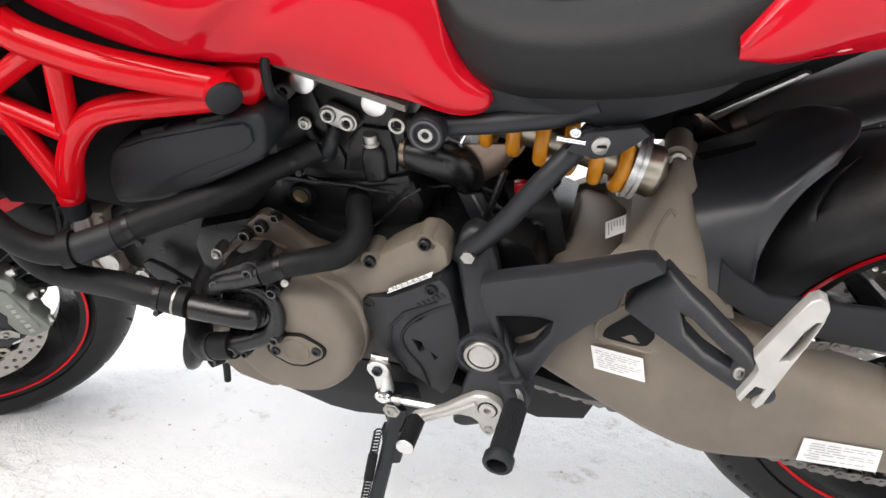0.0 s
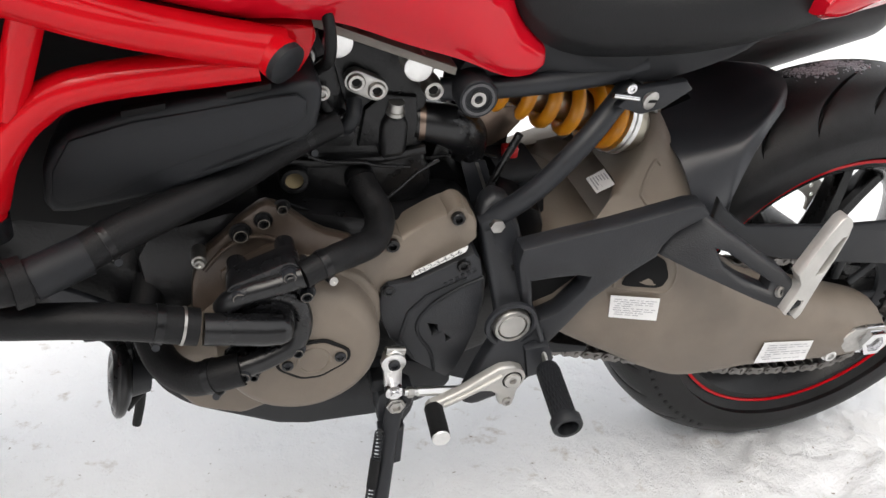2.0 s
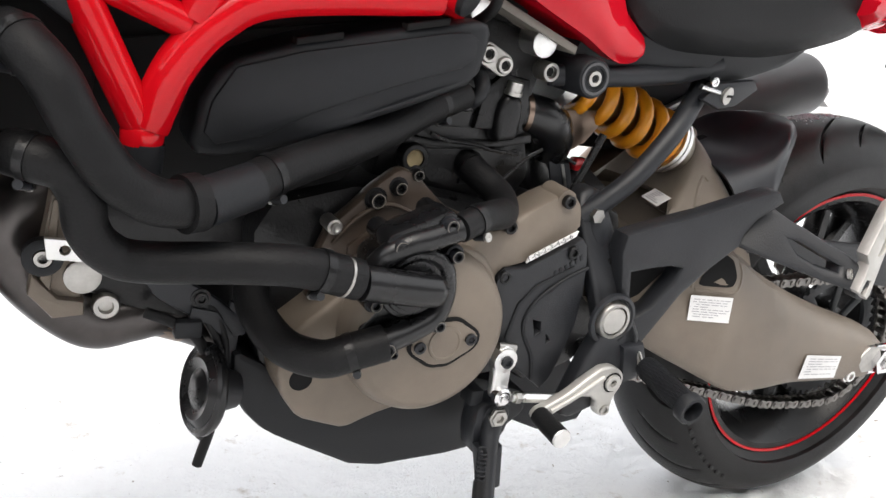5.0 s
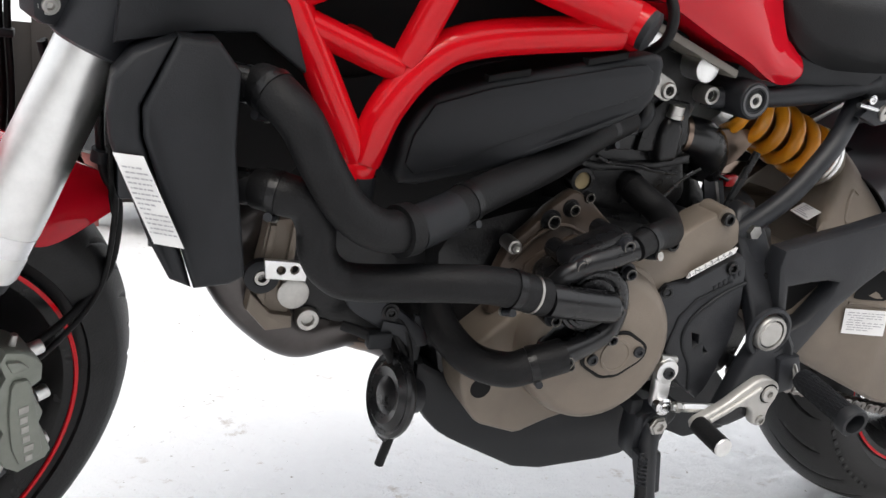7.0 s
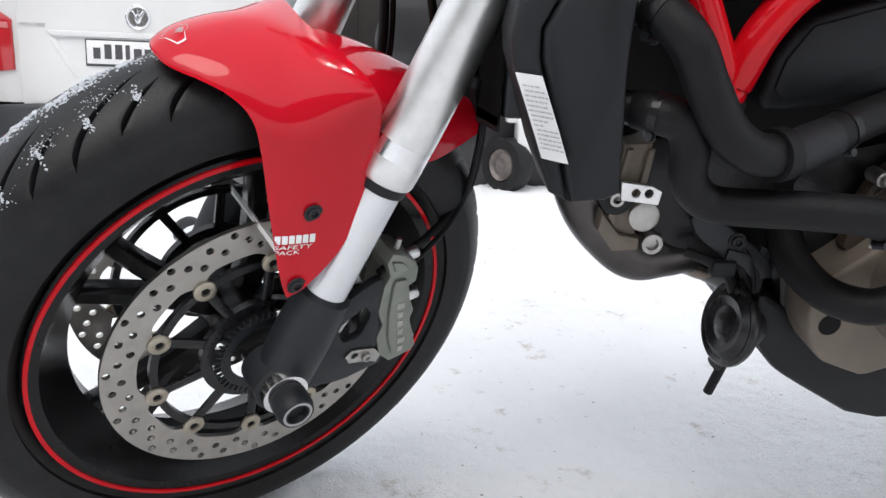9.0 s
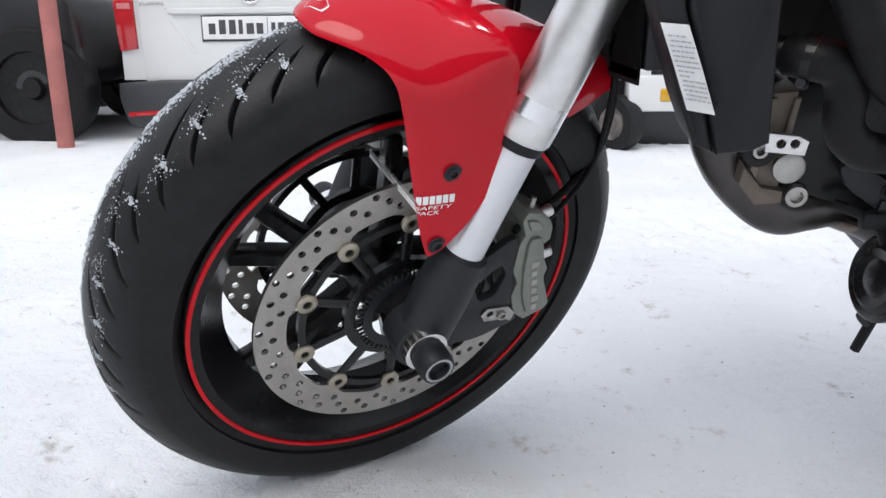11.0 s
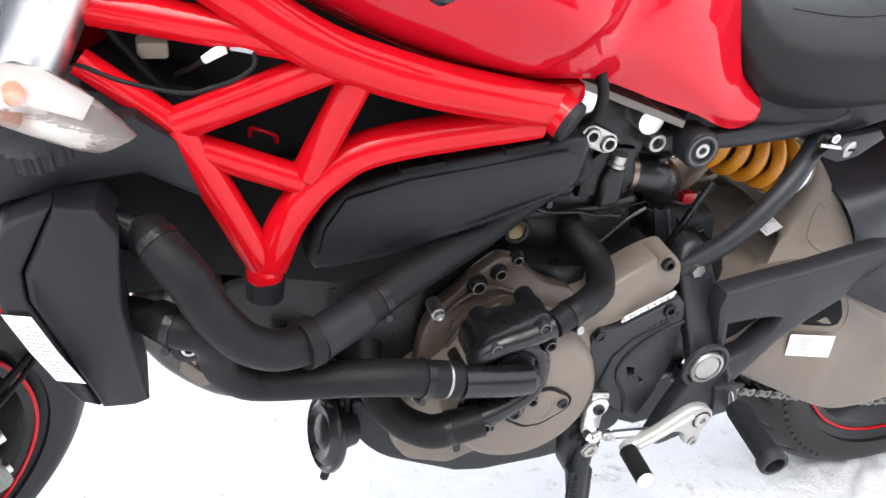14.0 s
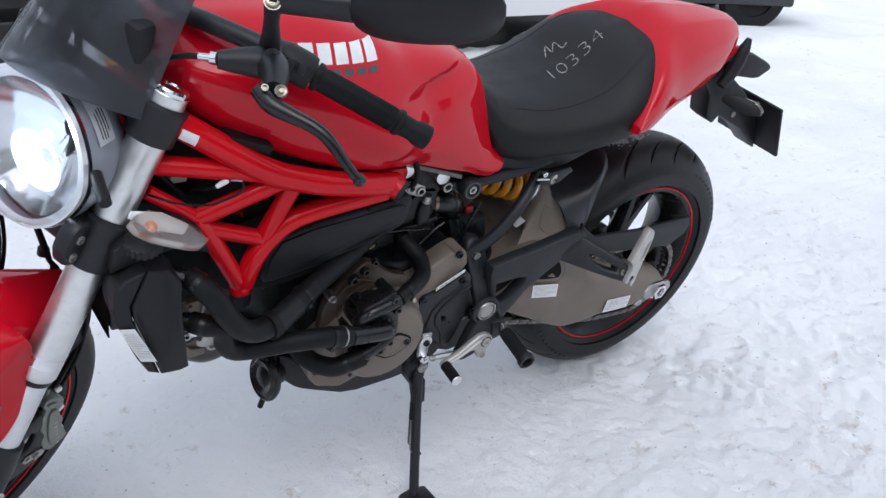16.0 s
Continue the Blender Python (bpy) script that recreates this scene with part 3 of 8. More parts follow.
    for bx, bz in ((0.160, 0.090), (0.166, 0.032), (0.166, -0.030)):
        part("mount_bolt", steered(bolt((bx, side * 0.086, bz), (0.9, 0, 0.15), 0.0070, 0.012)), M_ALU, cal)
    part("bleed_nipple", steered(tube([(0.140, side * 0.092, 0.106), (0.144, side * 0.092, 0.120)], [0.004, 0.003], 10, 0)), M_STEEL, cal)
    for i, hgt in enumerate((0.011, 0.0085, 0.0085, 0.0085, 0.011, 0.0085)):
        z0 = 0.040 - i * 0.0128
        x0 = 0.1385 + i * 0.0012
        part("letter_block", steered(box(x0, x0 + hgt * 0.85, side * 0.1105 - 0.0008, side * 0.1105 + 0.0008, z0, z0 + 0.0080, 0.0005)), M_STEEL, cal, "raised maker's letters as plain blocks")
    part("caliper_arm", steered(prism([(0.070, 0.060), (0.120, 0.085), (0.128, 0.070), (0.122, 0.035), (0.128, 0.015), (0.122, -0.020), (0.135, -0.040), (0.080, -0.050), (0.030, -0.040), (0.040, 0.010)], side * 0.092, side * 0.104, 0.004, [[(0.075, 0.030), (0.105, 0.050), (0.112, 0.036), (0.100, 0.010), (0.082, 0.008)]], 1)), M_SATIN, cal, "black caliper mounting arm")
    part("sensor_link", steered(prism([(0.083, -0.011), (0.091, -0.004), (0.118, -0.011), (0.127, -0.024), (0.122, -0.034), (0.112, -0.028), (0.088, -0.022)], side * 0.104, side * 0.107, 0.001, [[(0.0945 + 0.004 * math.cos(a * 0.7854), -0.013 + 0.004 * math.sin(a * 0.7854)) for a in range(8)]], 0)), M_STEEL, cal, "bare steel wire bracket")
    part("link_bolt", steered(bolt((0.108, side * 0.107, -0.018), (0, side, 0), 0.0055, 0.005)), M_STEEL, cal)

# front mudguard
def loft3(rows, n=6):
    """A mirrored shell through rows of points, each from the left edge up to the crest."""
    fine_rows = [spline(r, n) for r in rows]
    cols = [spline([r[j] for r in fine_rows], n) for j in range(len(fine_rows[0]))]
    secs = []
    for i in range(len(cols[0])):
        left = [c[i] for c in cols]
        secs.append(left + [V((p.x, -p.y, p.z)) for p in reversed(left[:-1])])
    return secs


def eased(secs, times):
    """Smooths a grid of points without shrinking it; its border is smoothed along itself."""
    g = np.array([[tuple(p) for p in row] for row in secs], dtype=float)
    for i in range(times):
        for k in (0.5, -0.515):
            d = np.zeros_like(g)
            d[1:-1, 1:-1] = (g[:-2, 1:-1] + g[2:, 1:-1] + g[1:-1, :-2] + g[1:-1, 2:]) / 4 - g[1:-1, 1:-1]
            if i < times // 4:
                for e in (0, -1):
                    d[1:-1, e] = (g[:-2, e] + g[2:, e]) / 2 - g[1:-1, e]
                    d[e, 1:-1] = (g[e, :-2] + g[e, 2:]) / 2 - g[e, 1:-1]
            g += k * d
    return [[V(p) for p in row] for row in g]


def thick_shell(secs, d=0.003, ease=0):
    bm = skin(eased(secs, ease) if ease else secs, cap=False, closed=False)
    bmesh.ops.recalc_face_normals(bm, faces=bm.faces[:])
    bm.normal_update()
    inner = {v: bm.verts.new(v.co - v.normal * d) for v in bm.verts[:]}
    rim = [e for e in bm.edges if len(e.link_faces) == 1]
    for f_ in bm.faces[:]:
        bm.faces.new([inner[v] for v in reversed(f_.verts)])
    for e in rim:
        p, q = e.verts
        bm.faces.new((p, q, inner[q], inner[p]))
    bmesh.ops.recalc_face_normals(bm, faces=bm.faces[:])
    return bm


# the mudguard as one smooth section along x: half width, height where the roundness begins, crest, squareness
GUARD_LINE = spline([(-0.060, 0.001, 0.308), (-0.056, 0.021, 0.305), (-0.048, 0.036, 0.300), (-0.032, 0.057, 0.291), (-0.014, 0.075, 0.279), (0.004, 0.090, 0.266), (0.025, 0.098, 0.257), (0.050, 0.103, 0.256), (0.080, 0.105, 0.262), (0.110, 0.104, 0.270), (0.135, 0.102, 0.275)], 8)
GUARD_CREST = spline([(-0.060, 0, 0.3115), (-0.048, 0, 0.3175), (-0.034, 0, 0.322), (-0.006, 0, 0.3265), (0.020, 0, 0.328), (0.045, 0, 0.3255), (0.070, 0, 0.319), (0.095, 0, 0.3115), (0.135, 0, 0.302)], 8)
GUARD_EDGE = spline([(-0.0598, 0, 0.3085), (-0.056, 0, 0.3065), (-0.048, 0, 0.305), (-0.034, 0, 0.3025), (-0.0193, 0, 0.296), (-0.0081, 0, 0.284), (-0.0025, 0, 0.262), (-0.0018, 0, 0.24), (-0.0016, 0, 0.20), (-0.0014, 0, 0.165), (-0.0012, 0, 0.137), (-0.0003, 0, 0.121), (0.0028, 0, 0.1105), (0.0088, 0, 0.1065), (0.0195, 0, 0.11), (0.0322, 0, 0.119), (0.064, 0, 0.152), (0.096, 0, 0.206)], 7)

for p, q in zip(GUARD_EDGE, GUARD_EDGE[1:]):
    q.x = max(q.x, p.x + 0.0003)


def along(line, x, axis_no):
    return float(np.interp(x, [p.x for p in line], [p[axis_no] for p in line]))


def guard_point(x, z=None, a=None):
    """A point of the left half: at a height on the flank, or at an angle on the round."""
    w, zs, zc = along(GUARD_LINE, x, 1), along(GUARD_LINE, x, 2), along(GUARD_CREST, x, 2)
    u = max(0.0, min(1.0, (x - 0.018) / 0.080))
    p = 1.14 - 0.66 * u * u * (3 - 2 * u)
    if a is None:
        d = max(0.0, zs - z)
        if z > zs:
            a = math.asin(min(1.0, ((z - zs) / (zc - zs)) ** (1 / p)))
        else:
            return V((x, -(w + 0.17 * d * d / (d + 0.03)), z))
    return V((x, -w * max(0.0, math.cos(a)) ** p, zs + (zc - zs) * math.sin(a) ** p))


def guard_sections():
    secs = []
    for e in GUARD_EDGE:
        zs, zc = along(GUARD_LINE, e.x, 2), along(GUARD_CREST, e.x, 2)
        first = guard_point(e.x, e.z)
        row = []
        n = 44
        lean = 0.11 * max(0.0, min(1.0, e.x / 0.096)) ** 2
        flank = max(0.0, zs - e.z)
        bow = 0.11
        a0 = 0.0 if flank else math.asin(max(0.0, min(1.0, (e.z - zs) / (zc - zs))))
        for i in range(n + 1):
            f_ = i / n * (flank + bow)
            x = e.x + lean * min(f_, 0.12)
            if f_ < flank:
                row.append(guard_point(x, e.z + f_))
            else:
                g = (f_ - flank) / bow
                row.append(guard_point(x - 0.030 * g * max(0.0, min(1.0, e.x / 0.096)) ** 2, None, a0 + (math.pi / 2 - a0) * g))
        secs.append(row + [V((p.x, -p.y, p.z)) for p in reversed(row[:-1])])
    return secs


REAR_ROWS = [
    [(0.092, -0.086, 0.250), (0.086, -0.082, 0.280), (0.074, -0.056, 0.300), (0.060, 0, 0.309)],
    [(0.138, -0.078, 0.218), (0.144, -0.072, 0.254), (0.144, -0.048, 0.276), (0.142, 0, 0.284)],
    [(0.186, -0.066, 0.186), (0.200, -0.060, 0.222), (0.206, -0.040, 0.242), (0.209, 0, 0.250)],
    [(0.266, -0.038, 0.190), (0.269, -0.034, 0.200), (0.270, -0.024, 0.208), (0.271, 0, 0.212)],
]
MG = part("front_mudguard", steered(thick_shell(guard_sections(), 0.0025)), M_RED, BIKE, "glossy red front mudguard with side panels")
part("rear_section", steered(thick_shell(loft3(REAR_ROWS), 0.003, 60)), M_RED, MG, "red section behind the fork legs")


def on_guard(bm, side=-1, off=0.0008):
    """Lays a form from the steered side view onto the mudguard."""
    bm.transform(FRONT)
    return wrap(bm, MG, off, FRONT.to_3x3() @ V((0, -side, 0)), 0.4, True)


for side in (-1, 1):
    for bx, bz in ((0.0385, 0.191), (0.0205, 0.119)):
        by = -guard_point(bx, bz).y
        sc_ = bolt((bx, side * by, bz), (0, side, -0.08), 0.0062, 0.0035, washer=0.0090)
        part("screw", steered(sc_), M_SATIN, MG)
for i in range(6):
    x0 = 0.0040 + i * 0.0060
    part("badge_block", on_guard(strip([(x0, 0.1625), (x0 + 0.0048, 0.1622), (x0 + 0.0058, 0.1705), (x0 + 0.001, 0.1708)], 2)), M_WPRINT, MG, "white maker's mark as plain blocks")
for text, w, z0 in (("SAFETY", 0.034, 0.1570), ("PACK", 0.022, 0.1518)):
    bm = writing(text, 0.0056, 0.2)
    xs = [v.co.x for v in bm.verts]
    k = w / (max(xs) - min(xs))
    for v in bm.verts:
        v.co = V((0.0030 + (v.co.x - min(xs)) * k, 0, z0 + v.co.z))
    part("badge_text", on_guard(bm), M_WPRINT, MG, "small white words " + text)
shield = [(-0.0535, 0.3185), (-0.046, 0.3250), (-0.037, 0.3285), (-0.0285, 0.3290), (-0.0290, 0.3245), (-0.0345, 0.3205), (-0.042, 0.3180)]
cx, cz = sum(q[0] for q in shield) / 7, sum(q[1] for q in shield) / 7
for a, b in zip(shield, shield[1:] + shield[:1]):
    ia, ib = ((cx + (q[0] - cx) * 0.93, cz + (q[1] - cz) * 0.90) for q in (a, b))
    part("shield_line", on_guard(strip([a, b, ib, ia], 2)), M_WPRINT, MG, "white outline of a shield emblem")
part("shield_bar", on_guard(strip([(-0.0405, 0.3222), (-0.0335, 0.3225), (-0.0325, 0.3265), (-0.0375, 0.3262)], 2)), M_WPRINT, MG)

# ---- rear wheel ----
REAR = Matrix.Translation((0.738, 0, 0.324))


def rear(bm):
    bm.transform(REAR)
    return bm


RW = part("rear_wheel", rear(merge(rim_barrel(0.074, 0.224), lathe([(-0.09, 0.0), (-0.09, 0.045), (-0.05, 0.05), (0.05, 0.05), (0.09, 0.045), (0.09, 0.0)], axis((0, 0, 0), LEFT), 40))), M_WHEEL, BIKE, "gloss black cast rear wheel with a thin red rim stripe")
part("tyre", rear(tyre(0.184, 0.326, 0.224, 12, 0.42)), M_TYRE, RW, "wide black road tyre with melting frost")
part("rim_stripe", rear(ring(0.2205, 0.2250, -0.0755, -0.0730)), M_FRAME, RW, "red rim stripe")
for sp in spokes(5, 0.040, 0.205, 0.034, 0.022, 0.034, 0.20):
    part("spoke", rear(sp), M_WHEEL, RW)
spk = ring(0.085, 0.100, -0.094, -0.087, 96)
for i in range(43):
    a = 2 * math.pi * i / 43
    merge(spk, prism([(-0.005, 0.098), (0.005, 0.098), (0.002, 0.106), (-0.002, 0.106)], -0.094, -0.087), Matrix.Rotation(a, 4, "Y"))
for sp in spokes(8, 0.04, 0.088, 0.012, 0.014, 0.007):
    merge(spk, sp, Matrix.Translation((0, -0.0905, 0)))
part("sprocket", rear(spk), M_SATIN, RW, "dark rear sprocket")
part("rear_disc", rear(disc_plate(0.1225, 0.09, 0.085, 6, 40)), M_DISC, RW, "drilled rear brake disc")

# ---- frame ----
FR = part("frame", tube([(-0.478, 0, 0.70), (-0.40, 0, 0.875)], 0.036, 24), M_FRAME, BIKE, "red tubular trellis frame")
NODE = dict(head=(-0.396, -0.150, 0.892), top=(-0.256, -0.188, 0.812), end=(-0.047, -0.171, 0.751), left=(-0.371, -0.163, 0.744),
            mid=(-0.275, -0.170, 0.693), apex=(-0.306, -0.170, 0.612), second=(-0.424, -0.146, 0.830), join=(-0.310, -0.176, 0.842), low=(-0.436, -0.146, 0.789))
for s in (1, -1):
    def q(name, dx=0, dh=0):
        x, l, h = NODE[name]
        return (x + dx, l * s, h + dh)
    for pts, r in (([q("head"), q("join", -0.012, 0.004), q("top", -0.018, 0.006), q("top", 0.028, -0.013), q("top", 0.094, -0.0320), q("end")], 0.0195), ([q("second"), q("top", -0.016, 0.004)], 0.0145), ([q("left"), q("top", 0.004, -0.009)], 0.0140),
                   ([q("top", 0.022, -0.014), q("mid", 0.004, 0.006)], 0.0140), ([q("left", 0.012, -0.020), q("mid")], 0.0130), ([q("left", 0, 0), q("apex", 0.001, -0.004)], 0.0145),
                   ([q("apex", 0.004), q("apex", 0.022, 0.048), q("mid", 0.022, 0.006), q("mid", 0.07, 0.030), q("end", -0.02, -0.010)], 0.0165), ([q("low"), q("left")], 0.0110)):
        part("frame_tube", tube(pts, r, 20), M_FRAME, FR)
    x, l, h = NODE["end"]
    part("tube_cap", lathe([(0, 0.0), (0, 0.0195), (0.006, 0.019), (0.008, 0.016), (0.007, 0)], axis((x, l * s - 0.014 * s, h - 0.004), (0.62, -0.70 * s, -0.36)), 28), M_PLASTIC, FR, "black plastic end cap")
    part("tube_end", lathe([(-0.022, 0.0), (-0.022, 0.0190), (0.0, 0.0196), (0.0, 0)], axis((x, l * s - 0.014 * s, h - 0.004), (0.62, -0.70 * s, -0.36)), 28), M_FRAME, FR)
    part("frame_lug", prism([(-0.075, 0.770), (-0.018, 0.768), (-0.014, 0.756), (-0.022, 0.735), (-0.032, 0.720), (-0.075, 0.732)], -0.156 * s, -0.128 * s, 0.005, soft=1), M_FRAME, FR)
    part("apex_boss", lathe([(-0.004, 0.0), (-0.004, 0.0160), (0.006, 0.0170), (0.010, 0.015), (0.010, 0)], axis((-0.306, NODE["apex"][1] * s, 0.602), (0.05, 0, 1)), 24), M_FRAME, FR)
    part("apex_cap", lathe([(0.0, 0.0), (0.0, 0.0165), (0.022, 0.0165), (0.022, 0)], axis((-0.306, NODE["apex"][1] * s, 0.578), (0.05, 0, 1)), 24), M_PLASTIC, FR, "black plug")

# ---- tank, seat, tail ----
def body(stations, n=9, power=2.4, thick=0.0):
    """A shell through stations (x, bottom h, top h, half width, h of widest): a rounded box section, left to right."""
    secs = []
    for x, hb, ht, w, hw in stations:
        s = []
        for j in range(4 * n):
            a = 2 * math.pi * j / (4 * n)
            c, d = math.cos(a), math.sin(a)
            y = w * math.copysign(abs(c) ** (2 / power), c)
            hh = (ht - hw) if d > 0 else (hw - hb)
            s.append(V((x, y, hw + hh * math.copysign(abs(d) ** (2 / power), d))))
        secs.append(s)
    return secs


def panel_loft(rows, n=10, thick=0.0):
    """A mirrored shell: each row holds (l, h) points from the lower left edge to the top middle at one x."""
    fine_rows = []
    for x, pts in rows:
        line = spline([(0, l, h) for l, h in pts], n)
        fine_rows.append([(x if not callable(x) else 0, v.y, v.z) for v in line])
    m = len(fine_rows[0])
    dense = [[] for _ in range(m)]
    for j in range(m):
        dense[j] = spline([r[j] for r in fine_rows], 6)
    secs = []
    for i in range(len(dense[0])):
        left = [dense[j][i] for j in range(m)]
        right = [V((p.x, -p.y, p.z)) for p in reversed(left[:-1])]
        secs.append(left + right)
    return secs


TANK_ROWS = [
    (-0.400, [(-0.060, 0.905), (-0.085, 0.925), (-0.075, 0.955), (-0.040, 0.970), (0, 0.975)]),
    (-0.360, [(-0.095, 0.876), (-0.131, 0.893), (-0.127, 0.955), (-0.060, 0.990), (0, 0.996)]),
    (-0.270, [(-0.135, 0.832), (-0.167, 0.851), (-0.169, 0.930), (-0.090, 1.000), (0, 1.010)]),
    (-0.170, [(-0.150, 0.792), (-0.181, 0.816), (-0.190, 0.900), (-0.115, 0.995), (0, 1.008)]),
    (-0.090, [(-0.163, 0.778), (-0.191, 0.801), (-0.205, 0.865), (-0.125, 0.970), (0, 0.988)]),
    (-0.035, [(-0.163, 0.776), (-0.184, 0.796), (-0.192, 0.852), (-0.125, 0.945), (0, 0.966)]),
    (0.010, [(-0.150, 0.766), (-0.166, 0.806), (-0.160, 0.856), (-0.118, 0.938), (0, 0.958)]),
    (0.070, [(-0.140, 0.743), (-0.152, 0.788), (-0.146, 0.852), (-0.108, 0.926), (0, 0.943)]),
    (0.130, [(-0.130, 0.722), (-0.138, 0.755), (-0.128, 0.826), (-0.094, 0.902), (0, 0.918)]),
    (0.165, [(-0.124, 0.706), (-0.131, 0.730), (-0.114, 0.796), (-0.084, 0.856), (0, 0.872)]),
    (0.188, [(-0.120, 0.699), (-0.127, 0.716), (-0.118, 0.748), (-0.086, 0.775), (0, 0.790)]),
    (0.208, [(-0.118, 0.701), (-0.124, 0.711), (-0.119, 0.730), (-0.095, 0.745), (0, 0.755)]),
    (0.219, [(-0.116, 0.708), (-0.120, 0.713), (-0.117, 0.724), (-0.100, 0.732), (0, 0.740)]),
    (0.223, [(-0.110, 0.714), (-0.112, 0.716), (-0.110, 0.719), (-0.100, 0.722), (0, 0.725)]),
]


def step01(a, b, v):
    u = max(0.0, min(1.0, (v - a) / (b - a)))
    return u * u * (3 - 2 * u)


def knee_dent(bm):
    """The hollow for the knee under a crisp shoulder line, and the fold at the lower edge."""
    for v in bm.verts:
        x, h, side = v.co.x, v.co.z, -1 if v.co.y < 0 else 1
        if abs(v.co.y) < 0.06:
            continue
        u = 0.902 + (x + 0.08) * 0.16 - h
        a = step01(-0.10, 0.0, x) * (1 - step01(0.10, 0.16, x)) * step01(0.0, 0.012, u) * (1 - step01(0.014, 0.060, u)) * 0.011
        e = (x + 0.080) * 0.66 - (h - 0.795) * 0.75
        c = step01(0.0, 0.008, e) * (1 - step01(0.010, 0.060, e)) * step01(0.775, 0.79, h) * (1 - step01(0.825, 0.862, h)) * 0.008
        v.co.y -= side * (a + c)
    return bm


TK = part("fuel_tank", knee_dent(skin(panel_loft(TANK_ROWS, 14))), M_RED, BIKE, "glossy red fuel tank with sculpted flanks")
for i in range(6):
    x0 = -0.248 + i * 0.0262
    part("logo_block", wrap(strip([(x0, 0.961 - i * 0.0008), (x0 + 0.0205, 0.961 - i * 0.0008), (x0 + 0.0235, 0.984 - i * 0.0008), (x0 + 0.003, 0.984 - i * 0.0008)], 5), TK), M_WPRINT, TK, "white logo drawn as plain blocks")
for i in range(7):
    x0 = -0.246 + i * 0.0215
    part("name_block", wrap(strip([(x0, 0.9465 - i * 0.0004), (x0 + 0.016, 0.9465 - i * 0.0004), (x0 + 0.0175, 0.9545 - i * 0.0004), (x0 + 0.0015, 0.9545 - i * 0.0004)], 3), TK), M_GREYP, TK, "dark lettering drawn as plain blocks")

SEAT_ROWS = [
    (0.140, [(-0.070, 0.840), (-0.078, 0.850), (-0.070, 0.870), (-0.04, 0.885), (0, 0.890)]),
    (0.175, [(-0.100, 0.785), (-0.108, 0.800), (-0.100, 0.835), (-0.06, 0.858), (0, 0.862)]),
    (0.205, [(-0.116, 0.742), (-0.130, 0.765), (-0.124, 0.805), (-0.07, 0.836), (0, 0.842)]),
    (0.250, [(-0.120, 0.722), (-0.148, 0.750), (-0.148, 0.795), (-0.09, 0.824), (0, 0.830)]),
    (0.330, [(-0.118, 0.716), (-0.160, 0.748), (-0.166, 0.795), (-0.11, 0.826), (0, 0.832)]),
    (0.420, [(-0.130, 0.732), (-0.178, 0.764), (-0.182, 0.818), (-0.118, 0.852), (0, 0.858)]),
    (0.500, [(-0.142, 0.760), (-0.178, 0.792), (-0.176, 0.852), (-0.122, 0.902), (0, 0.914)]),
    (0.580, [(-0.110, 0.782), (-0.138, 0.806), (-0.134, 0.868), (-0.086, 0.922), (0, 0.936)]),
    (0.650, [(-0.085, 0.810), (-0.100, 0.825), (-0.095, 0.870), (-0.05, 0.905), (0, 0.912)]),
]
ST = part("seat", skin(panel_loft(SEAT_ROWS)), M_SEAT, BIKE, "black vinyl seat with a chalk-scrawled number")
TAIL_ROWS = [
    (0.456, [(-0.194, 0.790), (-0.207, 0.795), (-0.209, 0.801), (-0.202, 0.808), (-0.10, 0.805), (0, 0.795)]),
    (0.490, [(-0.174, 0.778), (-0.199, 0.794), (-0.199, 0.826), (-0.180, 0.848), (-0.10, 0.84), (0, 0.83)]),
    (0.535, [(-0.152, 0.776), (-0.184, 0.804), (-0.180, 0.866), (-0.150, 0.902), (-0.08, 0.90), (0, 0.895)]),
    (0.600, [(-0.124, 0.776), (-0.156, 0.814), (-0.150, 0.886), (-0.104, 0.938), (-0.07, 0.953), (0, 0.962)]),
    (0.700, [(-0.095, 0.790), (-0.126, 0.834), (-0.120, 0.902), (-0.082, 0.946), (-0.055, 0.957), (0, 0.964)]),
    (0.800, [(-0.062, 0.815), (-0.092, 0.852), (-0.088, 0.907), (-0.058, 0.940), (-0.038, 0.948), (0, 0.953)]),
    (0.875, [(-0.034, 0.850), (-0.052, 0.872), (-0.052, 0.905), (-0.034, 0.927), (-0.02, 0.933), (0, 0.937)]),
    (0.905, [(-0.014, 0.885), (-0.022, 0.892), (-0.022, 0.905), (-0.012, 0.913), (-0.006, 0.915), (0, 0.916)]),
]
TL = part("tail_fairing", skin(panel_loft(TAIL_ROWS)), M_RED, BIKE, "glossy red tail fairing behind the seat")

part("rubber_strip", prism([(-0.334, 0.868), (-0.328, 0.876), (-0.273, 0.860), (-0.279, 0.848)], -0.184, -0.140, 0.003, lf=lambda x, h: -0.30 * (x + 0.305)), M_HOSE, FR, "black rubber strip under the tank")
part("frame_label", wrap(strip([(-0.394, 0.893), (-0.374, 0.883), (-0.379, 0.868), (-0.399, 0.878)], 4), bpy.data.objects["frame_tube"], 0.0008), M_WHITE, FR, "white sticker on the frame")

# ---- swingarm ----
ARM_X = spline([(0.205, 0.428, 0.450), (0.255, 0.388, 0.482), (0.311, 0.358, 0.500), (0.360, 0.336, 0.508), (0.391, 0.322, 0.503), (0.430, 0.304, 0.482), (0.463, 0.296, 0.463), (0.512, 0.297, 0.441), (0.562, 0.299, 0.420), (0.640, 0.293, 0.393), (0.710, 0.288, 0.372), (0.755, 0.292, 0.358), (0.782, 0.303, 0.346), (0.792, 0.318, 0.334)], 5)


